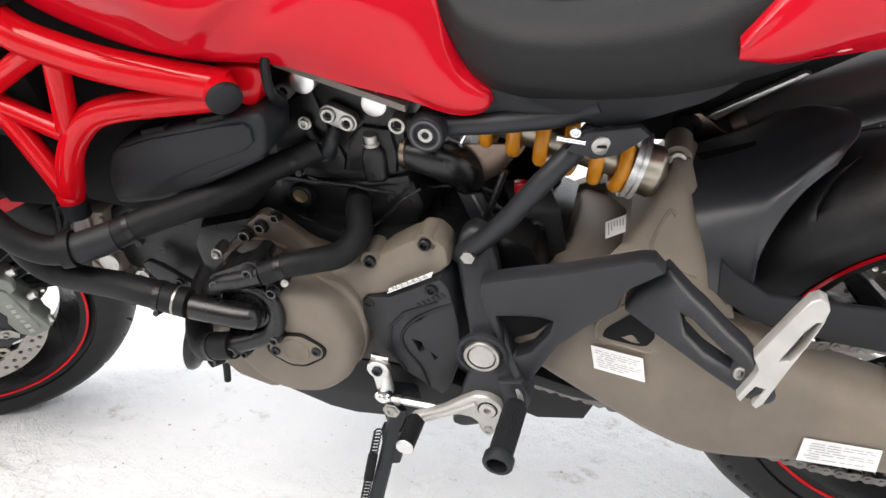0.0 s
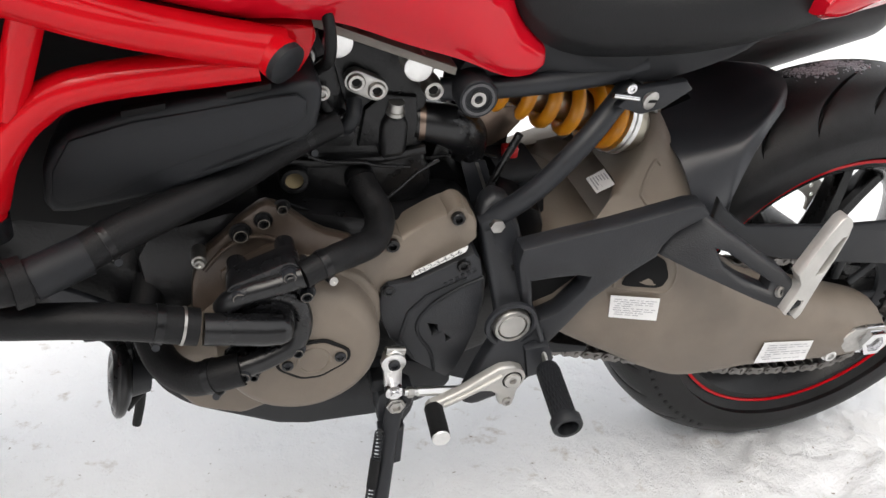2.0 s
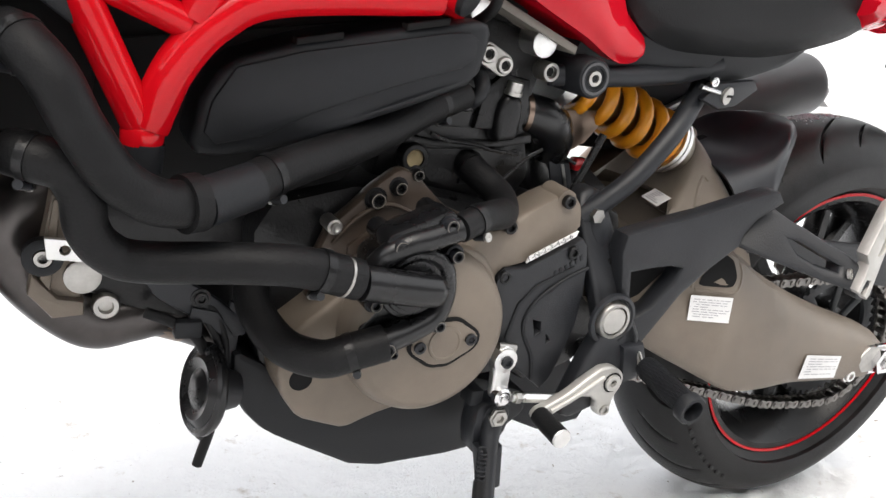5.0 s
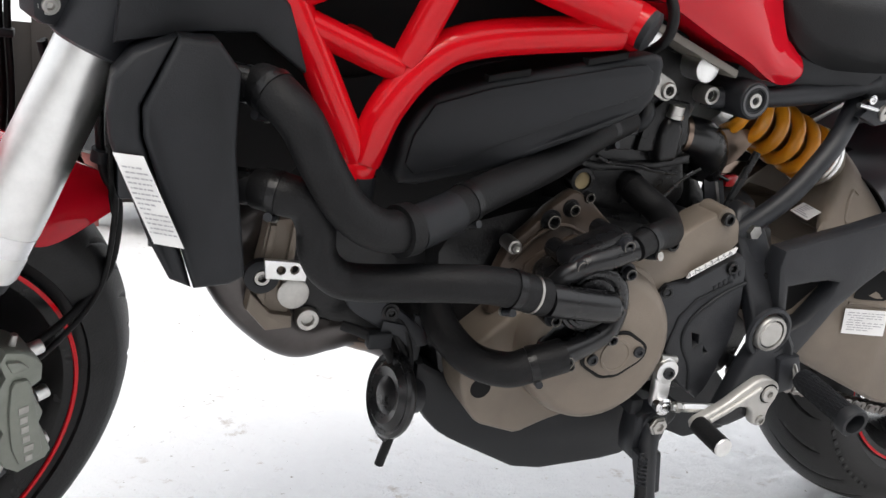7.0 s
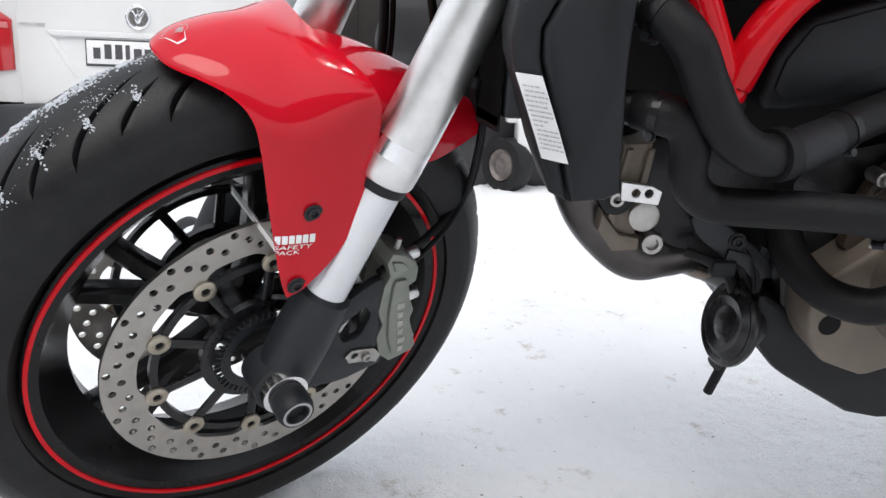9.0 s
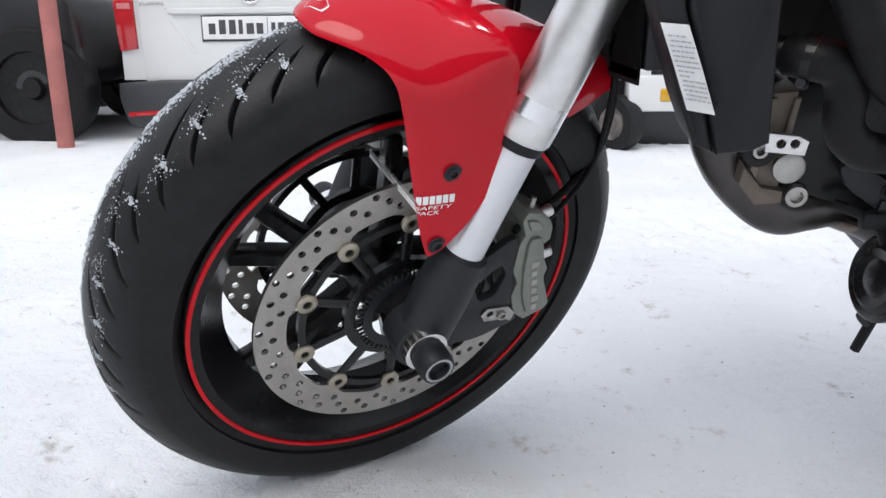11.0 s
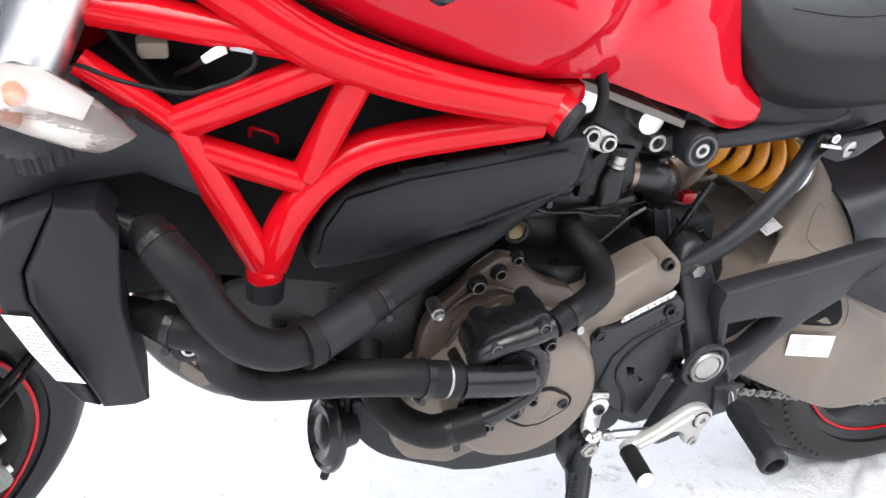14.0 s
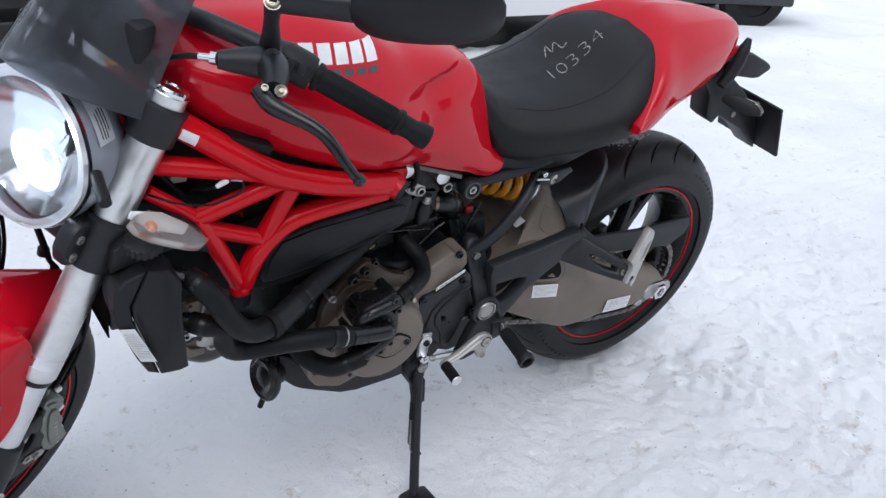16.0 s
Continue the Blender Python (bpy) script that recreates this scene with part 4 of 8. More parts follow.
def beam_out(x):
    """How far the outer face of the beam stands out."""
    return float(np.interp(x, (0.20, 0.26, 0.33, 0.39, 0.50, 0.60, 0.70, 0.80), (0.146, 0.158, 0.172, 0.186, 0.189, 0.186, 0.182, 0.178)))


def beam(side):
    secs = []
    for p in ARM_X:
        x, lo, hi, w = p.x, p.y, p.z, beam_out(p.x)
        d = hi - lo
        prof = [(0.100, lo + 0.004), (w - 0.016, lo), (w - 0.006, lo + 0.005), (w, lo + 0.018), (w + 0.001, lo + 0.45 * d), (w - 0.005, lo + 0.72 * d), (w - 0.020, hi - 0.012), (w - 0.040, hi - 0.002), (w - 0.060, hi), (0.100, hi - 0.004)]
        secs.append([V((x, side * y, h)) for y, h in prof])
    return skin(secs)


SA = part("swingarm", beam(-1), M_BROWN, BIKE, "matt bronze-brown cast aluminium swingarm")
part("right_beam", beam(1), M_BROWN, SA)
part("bridge", prism([(0.235, 0.420), (0.300, 0.390), (0.365, 0.385), (0.385, 0.42), (0.36, 0.48), (0.280, 0.49)], -0.13, 0.13, 0.01, soft=1), M_BROWN, SA)


TOWER = (((0.262, -0.128, 0.466), (0.482, -0.130, 0.458)), ((0.315, -0.110, 0.496), (0.472, -0.121, 0.488)), ((0.349, -0.087, 0.519), (0.460, -0.108, 0.515)), ((0.3756, -0.074, 0.548), (0.449, -0.090, 0.545)),
         ((0.3946, -0.058, 0.579), (0.437, -0.064, 0.575)), ((0.403, -0.040, 0.598), (0.429, -0.042, 0.597)), ((0.405, -0.030, 0.606), (0.425, -0.030, 0.606)))


def tower():
    """The tower that carries the shock: its outer faces lean inward, its front face slopes up to the shock eye."""
    secs = []
    ridge, back = (spline([r[i] for r in TOWER], 4) for i in (0, 1))
    for r, b in zip(ridge, back):
        m = r.lerp(b, 0.5) + V((0, -0.004, 0))
        deep = max(0.0, min(1.0, (0.530 - r.z) / 0.016))
        half = [V((r.x - 0.002 + 0.075 * deep, 0, r.z + 0.004)), V((r.x - 0.001 + 0.070 * deep, r.y * 0.5, r.z + 0.003)), r + V((-0.001 + 0.012 * deep, 0.012, 0.001)), r + V((0.002, 0.002, 0)), r.lerp(b, 0.12) + V((0, -0.001, 0)), m, r.lerp(b, 0.9), b + V((0.001, 0.006, 0)), V((b.x - 0.004, 0, b.z))]
        secs.append(half + [V((p.x, -p.y, p.z)) for p in reversed(half[1:-1])])
    return skin(secs)


TW = part("shock_tower", tower(), M_BROWN, SA, "bronze-brown shock tower")
for pts_ in ([(0.3880, 0, 0.5270), (0.3960, 0, 0.5470), (0.4078, 0, 0.5641), (0.4140, 0, 0.5600)], [(0.3880, 0, 0.5270), (0.3980, 0, 0.5160), (0.4200, 0, 0.5090), (0.4400, 0, 0.5040)]):
    part("tower_rib", wrap(tube(pts_, 0.0022, 8, 4), TW, -0.0008), M_BROWN, TW)
part("tower_top", tube([(0.412, -0.024, 0.604), (0.412, 0.024, 0.604)], 0.0165, 24), M_BROWN, SA)
part("shock_bolt", bolt((0.412, -0.024, 0.604), LEFT, 0.010, 0.006), M_STEEL, SA)
AX = part("axle_nut", lathe([(0, 0.0), (0, 0.027), (0.005, 0.027), (0.005, 0.021), (0.016, 0.021), (0.016, 0.014), (0.010, 0.013), (0.010, 0)], axis((0.748, -0.176, 0.324), LEFT), 6), M_CHROME, SA, "bare steel axle nut")
part("adjuster_plate", prism([(0.700, 0.318), (0.715, 0.304), (0.780, 0.306), (0.792, 0.324), (0.780, 0.344), (0.715, 0.346), (0.700, 0.332)], -0.183, -0.172, 0.003), M_STEEL, SA, "steel chain-adjuster plate")
part("adjuster_bolt", bolt((0.693, -0.176, 0.300), LEFT, 0.009, 0.007, washer=0.011), M_ALU, SA)


def sticker(name, corners, l, parent, lines, label, slope=0.0):
    """A white printed label: corner points (x, h) from top left clockwise, with lines of small print."""
    def at(u, v, off):
        a, b, c, d = corners
        x = (a[0] * (1 - u) + b[0] * u) * (1 - v) + (d[0] * (1 - u) + c[0] * u) * v
        h = (a[1] * (1 - u) + b[1] * u) * (1 - v) + (d[1] * (1 - u) + c[1] * u) * v
        return V((x, l(x, h) - off, h))
    bm = skin([[at(u, v, o) for u in (0, 0.34, 0.67, 1)] for v, o in ((0, 0), (0, 0.0008), (0.5, 0.0008), (1, 0.0008), (1, 0))], closed=False, cap=False)
    s = part(name, bm, M_WHITE, parent, label)
    ink = bmesh.new()
    rnd = random.Random(len(name) + lines)
    for i in range(lines):
        v0 = 0.12 + 0.78 * i / lines
        v1 = v0 + 0.26 / lines
        u = 0.06 + 0.1 * rnd.random()
        while u < 0.88:
            w = 0.04 + 0.16 * rnd.random()
            u1 = min(u + w, 0.94)
            ink.faces.new([ink.verts.new(at(a, b, 0.0014)) for a, b in ((u, v0), (u1, v0), (u1, v1), (u, v1))])
            u = u1 + 0.02 + 0.03 * rnd.random()
            if rnd.random() < 0.08:
                break
    part("printed_sign", ink, M_INK, s, "unreadable grey print lines", kind="stuff")
    return s


sticker("warning_label", [(0.3297, 0.4435), (0.3881, 0.4425), (0.3915, 0.4085), (0.3335, 0.4105)], lambda x, h: -beam_out(x) - 0.0026, SA, 8, "white warning label with small print")
sticker("tyre_label", [(0.5640, 0.3500), (0.6450, 0.3405), (0.6440, 0.3065), (0.5600, 0.3145)], lambda x, h: -beam_out(x) - 0.0026, SA, 7, "white tyre-pressure label with small print")
LB = part("tower_label", skin([[V((0.333, -0.048, 0.5285)), V((0.357, -0.044, 0.5385))], [V((0.336, -0.077, 0.5240)), V((0.3586, -0.076, 0.5350))]], cap=False, closed=False), M_WHITE, SA, "small white label with grey print")
ink = bmesh.new()
for i in range(6):
    u0, u1 = 0.12 + 0.14 * i, 0.19 + 0.14 * i
    ink.faces.new([ink.verts.new(V((0.333 + 0.024 * a + 0.003 * b, -0.0485 - 0.0275 * b, 0.5290 + 0.010 * a - 0.0042 * b))) for a, b in ((u0, 0.1), (u1, 0.1), (u1, 0.88 - 0.2 * (i % 2)), (u0, 0.88 - 0.2 * (i % 2)))])
part("small_print", ink, M_INK, LB, "unreadable grey print lines", kind="stuff")

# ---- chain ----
# uncut beam: the slot's shade is a dark sheet laid on it
part("beam_slot_shade", wrap(prism(rounded([(0.341, 0.454), (0.346, 0.466), (0.380, 0.492), (0.394, 0.484), (0.400, 0.464), (0.390, 0.453)], 2), 0.0, -0.0004), SA, 0.0012, (0, 1, 0), 0.5, True), M_DARK, SA, "dark sheet for the shade inside the beam's slot")
part("slot_lip", wrap(tube([(0.334, 0, 0.451), (0.336, 0, 0.470), (0.360, 0, 0.490), (0.384, 0, 0.502), (0.400, 0, 0.494), (0.412, 0, 0.468), (0.400, 0, 0.447), (0.370, 0, 0.447), (0.338, 0, 0.449)], 0.0026, 8, 4), SA, -0.0012), M_BROWN, SA, "raised lip round the slot")
CH = part("chain_guide", prism([(0.235, 0.352), (0.300, 0.330), (0.345, 0.318), (0.345, 0.308), (0.300, 0.312), (0.240, 0.330)], -0.128, -0.098, 0.003), M_PLASTIC, BIKE, "drive chain with its black guide")


def chain_run():
    run = []
    pts = spline([(0.150, 0, 0.352), (0.300, 0, 0.312), (0.480, 0, 0.262), (0.600, 0, 0.231), (0.700, 0, 0.219)], 20)
    run += [(p.x, p.z) for p in pts]
    for i in range(1, 40):
        a = radians(-100 + 190 * i / 39)
        run.append((0.738 + 0.106 * math.cos(a), 0.324 + 0.106 * math.sin(a)))
    run += [(0.62 - 0.47 * i / 20, 0.430 - 0.016 * i / 20) for i in range(21)]
    out, need, gap = [run[0]], 0.0, 0.0159
    for a, b in zip(run, run[1:]):
        d = math.dist(a, b)
        while d > 0 and need + gap <= 1e9:
            if math.dist(out[-1], b) < gap:
                break
            t = gap / max(math.dist(out[-1], b), 1e-9)
            out.append((out[-1][0] + (b[0] - out[-1][0]) * t, out[-1][1] + (b[1] - out[-1][1]) * t))
    return out


LINKS = [q for q in chain_run() if q[0] > 0.232]


def link_mesh(l0, l1):
    bm = bmesh.new()
    r, w = 0.0068, 0.0159
    pts = []
    for i in range(8):
        a = math.pi / 2 + math.pi * i / 7
        pts.append((r * math.cos(a), r * math.sin(a)))
    for i in range(8):
        a = -math.pi / 2 + math.pi * i / 7
        pts.append((w + r * math.cos(a), r * math.sin(a)))
    pts = pts[:8] + [(w / 2, -r * 0.7)] + pts[8:] + [(w / 2, r * 0.7)]
    bm = prism(pts, l0, l1)
    for x in (0, w):
        lathe([(0, 0.0032), (0.0015, 0.003), (0.0015, 0)], axis((x, l0, 0), LEFT), 8, bm)
    lathe([(0, 0.005), (0.016, 0.005)], axis((0, -0.103, 0), (0, -1, 0)), 8, bm)
    me = bpy.data.meshes.new("chain_link")
    bm.to_mesh(me)
    bm.free()
    me.materials.append(M_CHAIN)
    return me


OUTER, INNER = link_mesh(-0.1245, -0.1225), link_mesh(-0.1225, -0.1205)
FAR_O, FAR_I = link_mesh(-0.1035, -0.1055), link_mesh(-0.1055, -0.1075)
for i, (a, b) in enumerate(zip(LINKS, LINKS[1:])):
    for me in ((OUTER, FAR_O) if i % 2 else (INNER, FAR_I)):
        k = new("chain_link", me)
        k.parent = CH
        k.matrix_local = Matrix.Translation((a[0], 0, a[1])) @ Matrix.Rotation(-math.atan2(b[1] - a[1], b[0] - a[0]), 4, "Y")

# ---- rear shock and its surroundings ----
SH_A, SH_B = V((0.165, -0.040, 0.676)), V((0.400, -0.031, 0.585))
SHD = (SH_B - SH_A).normalized()
SHL = (SH_B - SH_A).length
SK = part("rear_shock", lathe([(0.0, 0.0), (0.0, 0.016), (0.03, 0.016), (0.03, 0.021), (SHL - 0.040, 0.021), (SHL - 0.040, 0.030), (SHL - 0.014, 0.031), (SHL - 0.010, 0.0285), (SHL - 0.007, 0.026), (SHL - 0.006, 0.016), (SHL, 0.012), (SHL + 0.012, 0.010), (SHL + 0.012, 0)], axis(SH_A, SHD), 36), M_SHOCK, BIKE, "rear shock absorber with a yellow coil spring")
helix = []
m_sh = axis(SH_A, SHD)
for i in range(6 * 20 + 1):
    a = 2 * math.pi * i / 20
    helix.append(m_sh @ V((0.0305 * math.cos(a), 0.0305 * math.sin(a), min(0.022 + (SHL - 0.082) * i / 104, SHL - 0.0520))))
part("spring", tube(helix, 0.0084, 12, 0), M_YELLOW, SK, "yellow coil spring")
pre = lathe([(SHL - 0.045, 0.024), (SHL - 0.045, 0.0405), (SHL - 0.040, 0.0405), (SHL - 0.040, 0.0365), (SHL - 0.0365, 0.0365), (SHL - 0.0365, 0.0400), (SHL - 0.031, 0.0400), (SHL - 0.031, 0.024)], m_sh, 24)
part("preload_ring", pre, M_ALU, SK, "bare notched preload rings")
part("spring_seat", lathe([(0.0, 0.020), (0.0, 0.040), (0.015, 0.042), (0.018, 0.030)], m_sh, 28), M_ALU, SK)

SF = part("subframe", tube([(0.120, -0.095, 0.676), (0.160, -0.104, 0.680), (0.205, -0.108, 0.684), (0.250, -0.111, 0.690), (0.293, -0.115, 0.698), (0.335, -0.118, 0.712)], 0.0120, 16), M_SATIN, BIKE, "black steel rear subframe")
part("subframe_rail", tube([(0.100, 0.115, 0.672), (0.165, 0.126, 0.690), (0.240, 0.126, 0.704), (0.330, 0.118, 0.716)], 0.0125, 16), M_SATIN, SF)
for s in (-1, 1):
    part("stay", tube([(0.176, s * 0.126, 0.526), (0.203, s * 0.135, 0.551), (0.233, s * 0.140, 0.582), (0.273, s * 0.137, 0.629), (0.304, s * 0.122, 0.659), (0.322, s * 0.110, 0.674), (0.342, s * 0.098, 0.700)], 0.0122, 18), M_SATIN, SF)
tray = prism([(0.130, 0.690), (0.165, 0.672), (0.200, 0.682), (0.245, 0.698), (0.296, 0.704), (0.330, 0.690), (0.352, 0.691), (0.391, 0.702), (0.438, 0.719), (0.496, 0.757), (0.560, 0.775), (0.640, 0.800), (0.640, 0.820), (0.30, 0.775), (0.170, 0.760)], -0.128, 0.128, 0.008, soft=1)
for v in tray.verts:
    v.co.y *= (0.80 + 0.20 * max(0, min(1, (v.co.x - 0.215) / 0.06))) * (1 - 0.9 * max(0, v.co.x - 0.45))
part("inner_mudguard", prism([(0.250, 0.640), (0.330, 0.552), (0.418, 0.548), (0.452, 0.570), (0.500, 0.610), (0.640, 0.680), (0.720, 0.725), (0.790, 0.765), (0.790, 0.830), (0.340, 0.770), (0.250, 0.750)], 0.128, 0.140, 0.004), M_PLASTIC, SF, "black panel under the seat")
part("under_seat_tray", tray, M_PLASTIC, SF, "matt black under-seat tray")
# added dark panel that keeps bright snow from showing behind the shock
part("gap_panel", prism([(0.180, 0.490), (0.182, 0.600), (0.215, 0.640), (0.262, 0.650), (0.268, 0.560), (0.262, 0.490)], 0.060, 0.085, 0.004), M_ENGINE, SF, "black panel added to close the bright gap behind the shock")
part("lock_bracket", prism([(0.300, 0.672), (0.320, 0.692), (0.375, 0.700), (0.385, 0.690), (0.355, 0.668), (0.330, 0.662)], -0.142, -0.130, 0.003), M_SATIN, SF)
KN = part("frame_slider", lathe([(-0.040, 0.0), (-0.040, 0.0215), (0.018, 0.0215), (0.021, 0.0195), (0.021, 0.0125), (0.019, 0.012), (0.019, 0)], axis((0.150, -0.112, 0.681), LEFT), 40), M_PLASTIC, SF, "black frame bolt cover")
part("washer", lathe([(0, 0.0), (0, 0.0085), (0.003, 0.008), (0.003, 0.0045), (0.0, 0.004), (0.0, 0)], axis((0.150, -0.1305, 0.681), LEFT), 24), M_STEEL, KN, "bare steel bolt")
part("printed_ring", lathe([(0, 0.0145), (0, 0.0172), (0.0006, 0.0172), (0.0006, 0.0145)], axis((0.150, -0.1333, 0.681), LEFT), 40, loop=True), M_GREYP, KN, "ring of tiny grey print")
LK = part("helmet_lock", lathe([(-0.03, 0.0), (-0.03, 0.008), (0.0, 0.008), (0.0, 0.0105), (0.004, 0.0105), (0.005, 0.009), (0.005, 0)], axis((0.337, -0.139, 0.679), (0.25, -0.95, -0.1)), 28), M_STEEL, SF, "bare metal key lock")
# dark bar for the shade in the keyhole
part("key_slot_shade", box(0.331, 0.343, -0.1452, -0.1444, 0.6775, 0.6805), M_DARK, LK)
part("lock_pin", tube([(0.293, -0.142, 0.686), (0.322, -0.143, 0.682)], 0.0032, 10), M_CHROME, SF)
part("lock_screw", bolt((0.312, -0.141, 0.693), LEFT, 0.0055, 0.003), M_CHROME, SF)

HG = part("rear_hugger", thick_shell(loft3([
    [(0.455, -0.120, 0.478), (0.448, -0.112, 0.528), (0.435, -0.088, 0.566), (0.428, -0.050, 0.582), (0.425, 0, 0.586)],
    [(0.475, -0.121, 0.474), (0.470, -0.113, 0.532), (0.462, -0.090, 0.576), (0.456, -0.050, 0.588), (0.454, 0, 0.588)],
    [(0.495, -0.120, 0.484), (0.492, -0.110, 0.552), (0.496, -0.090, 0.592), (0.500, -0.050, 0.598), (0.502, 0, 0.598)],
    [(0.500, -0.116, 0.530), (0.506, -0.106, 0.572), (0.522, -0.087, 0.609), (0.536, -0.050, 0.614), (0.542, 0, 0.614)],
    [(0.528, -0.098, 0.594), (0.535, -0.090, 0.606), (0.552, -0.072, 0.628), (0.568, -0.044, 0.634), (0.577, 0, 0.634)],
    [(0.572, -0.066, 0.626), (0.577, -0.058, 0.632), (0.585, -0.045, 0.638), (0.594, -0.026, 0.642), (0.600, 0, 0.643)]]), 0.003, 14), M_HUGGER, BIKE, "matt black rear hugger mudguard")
# slot shade as a dark patch on the uncut hugger
part("hugger_slot_shade", wrap(strip([(0.432, 0.606), (0.500, 0.630), (0.498, 0.618), (0.438, 0.590)], 5), HG, 0.0012, (0, 1, -0.9), 0.5, True), M_DARK, HG, "dark sheet for the shade inside the hugger's slot")
part("hugger_arm", prism([(0.462, 0.548), (0.478, 0.530), (0.514, 0.504), (0.653, 0.493), (0.822, 0.494), (0.832, 0.472), (0.829, 0.448), (0.783, 0.421), (0.690, 0.432), (0.590, 0.447), (0.500, 0.470), (0.462, 0.500)], -0.142, -0.132, 0.003), M_PLASTIC, HG, "matt black chain guard")

# ---- engine ----
EN = part("engine", prism([(-0.200, 0.530), (-0.185, 0.370), (-0.150, 0.330), (0.120, 0.320), (0.200, 0.360), (0.195, 0.500), (0.160, 0.535), (0.060, 0.535), (-0.080, 0.560)], -0.118, 0.140, 0.015, soft=1), M_ENGINE, BIKE, "twin-cylinder engine with bronze-brown covers")
RC = part("rear_cylinder", prism([(-0.070, 0.540), (-0.064, 0.600), (-0.055, 0.660), (-0.030, 0.716), (-0.010, 0.742), (0.095, 0.716), (0.118, 0.700), (0.108, 0.640), (0.112, 0.600), (0.125, 0.560), (0.105, 0.530)], -0.088, 0.100, 0.010, soft=1), M_ENGINE, EN)
part("head_flange", prism([(-0.068, 0.596), (-0.010, 0.588), (0.060, 0.590), (0.112, 0.600), (0.110, 0.610), (0.060, 0.600), (-0.010, 0.598), (-0.064, 0.606)], -0.096, 0.09, 0.003), M_ENGINE, RC)
part("cylinder_rib", prism([(0.058, 0.600), (0.058, 0.640), (0.065, 0.652), (0.081, 0.652), (0.088, 0.640), (0.087, 0.604)], -0.106, -0.08, 0.007, soft=1, seg=3), M_ENGINE, RC)
part("stud_nut", lathe([(0, 0.010), (0.004, 0.010), (0.004, 0.0085), (0.014, 0.0085), (0.014, 0)], axis((0.073, -0.100, 0.652), (0.05, -0.1, 1)), 12), M_STEEL, RC, "bare steel head nut")
part("valve_cover", prism([(-0.018, 0.7635), (0.128, 0.7105), (0.127, 0.7020), (-0.018, 0.7540)], -0.122, 0.10, 0.002), M_RAIL, RC, "dull grey head cover edge")
for cx, ch in ((0.0100, 0.7450), (0.0900, 0.7190)):
    part("cam_plug", lathe([(-0.03, 0.0), (-0.03, 0.0145), (0.003, 0.0145), (0.004, 0.0130), (0.004, 0)], axis((cx, -0.114, ch - 0.010), LEFT), 28), M_ALU, RC, "silver half-moon plug")
for q_ in ((-0.020, -0.104, 0.719), (0.110, -0.104, 0.680)):
    b_ = lathe([(-0.02, 0.0105), (0.004, 0.0105), (0.006, 0.0095), (0.006, 0.0066), (0.001, 0.0058), (0.001, 0)], axis(q_, LEFT), 24)
    part("head_bolt", b_, M_STEEL, RC, "bright engine bolt")
    # dark hexagon for the shade at the socket's floor
    part("socket", lathe([(0.0012, 0.0), (0.0012, 0.0055), (0.0016, 0.0055), (0.0016, 0)], axis(q_, LEFT), 6), M_DARK, RC)
ends = ((0.030, 0.6915, 2.678), (0.051, 0.682, -0.464))
lk = prism([(cx + 0.0118 * math.cos(a0 - 1.5708 + i * 0.3927), ch + 0.0118 * math.sin(a0 - 1.5708 + i * 0.3927)) for cx, ch, a0 in ends for i in range(9)], -0.108, -0.095, 0.002)
LP = part("link_plate", lk, M_STEEL, RC, "bright two-bolt link plate")
for q_ in ((0.030, -0.107, 0.6915), (0.051, -0.107, 0.682)):
    part("link_bolt", lathe([(0, 0.0095), (0.004, 0.009), (0.005, 0.008), (0.005, 0.0055), (0.001, 0.005), (0.001, 0)], axis(q_, LEFT), 20), M_STEEL, LP)
    # socket shade again as a dark hexagon
    part("socket", lathe([(0.0012, 0.0), (0.0012, 0.0048), (0.0016, 0.0048), (0.0016, 0)], axis(q_, LEFT), 6), M_DARK, LP)
part("oil_plug", lathe([(-0.01, 0.0155), (0.004, 0.0155), (0.006, 0.014), (0.006, 0.010), (0.001, 0.0095), (0.001, 0)], axis((-0.031, -0.098, 0.579), LEFT), 32), M_ENGINE, RC, "black flange round a gold plug")
part("temperature_sensor", tube([(0.018, -0.098, 0.638), (0.022, -0.112, 0.646), (0.028, -0.112, 0.658), (0.030, -0.100, 0.668)], 0.008, 12), M_PLASTIC, RC)
part("intake_elbow", tube([(0.070, -0.055, 0.632), (0.108, -0.074, 0.631), (0.142, -0.074, 0.622), (0.164, -0.060, 0.604), (0.172, -0.050, 0.580)], [0.021, 0.0215, 0.024, 0.025, 0.022], 24), M_GLOSSB, RC, "gloss black inlet stub")
part("hose_clamp", tube([(0.1055, -0.0735, 0.631), (0.1115, -0.0745, 0.631)], 0.0232, 28, 0), M_TITAN, RC, "bronze hose clip")
part("heat_shield", prism([(0.142, 0.624), (0.170, 0.634), (0.238, 0.636), (0.228, 0.616), (0.213, 0.597), (0.191, 0.5845), (0.171, 0.589)], -0.060, -0.056, 0.001), M_TITAN, EN, "bronze heat shield")
for line_, r_ in (([(-0.016, -0.1, 0.606), (0.004, -0.1, 0.599), (0.040, -0.1, 0.596), (0.058, -0.1, 0.5915), (0.093, -0.1, 0.588)], 0.0022), ([(-0.039, -0.108, 0.555), (-0.0145, -0.108, 0.544), (0.0145, -0.108, 0.538)], 0.0020),
                  ([(0.056, -0.1, 0.538), (0.082, -0.1, 0.561), (0.102, -0.1, 0.5805), (0.125, -0.1, 0.595)], 0.0020), ([(0.115, -0.06, 0.5735), (0.151, -0.06, 0.578), (0.183, -0.06, 0.578), (0.206, -0.06, 0.571)], 0.0020)):
    part("gasket_edge", tube(line_, r_, 8), M_GLOSSB, RC, "shiny black casting edge")
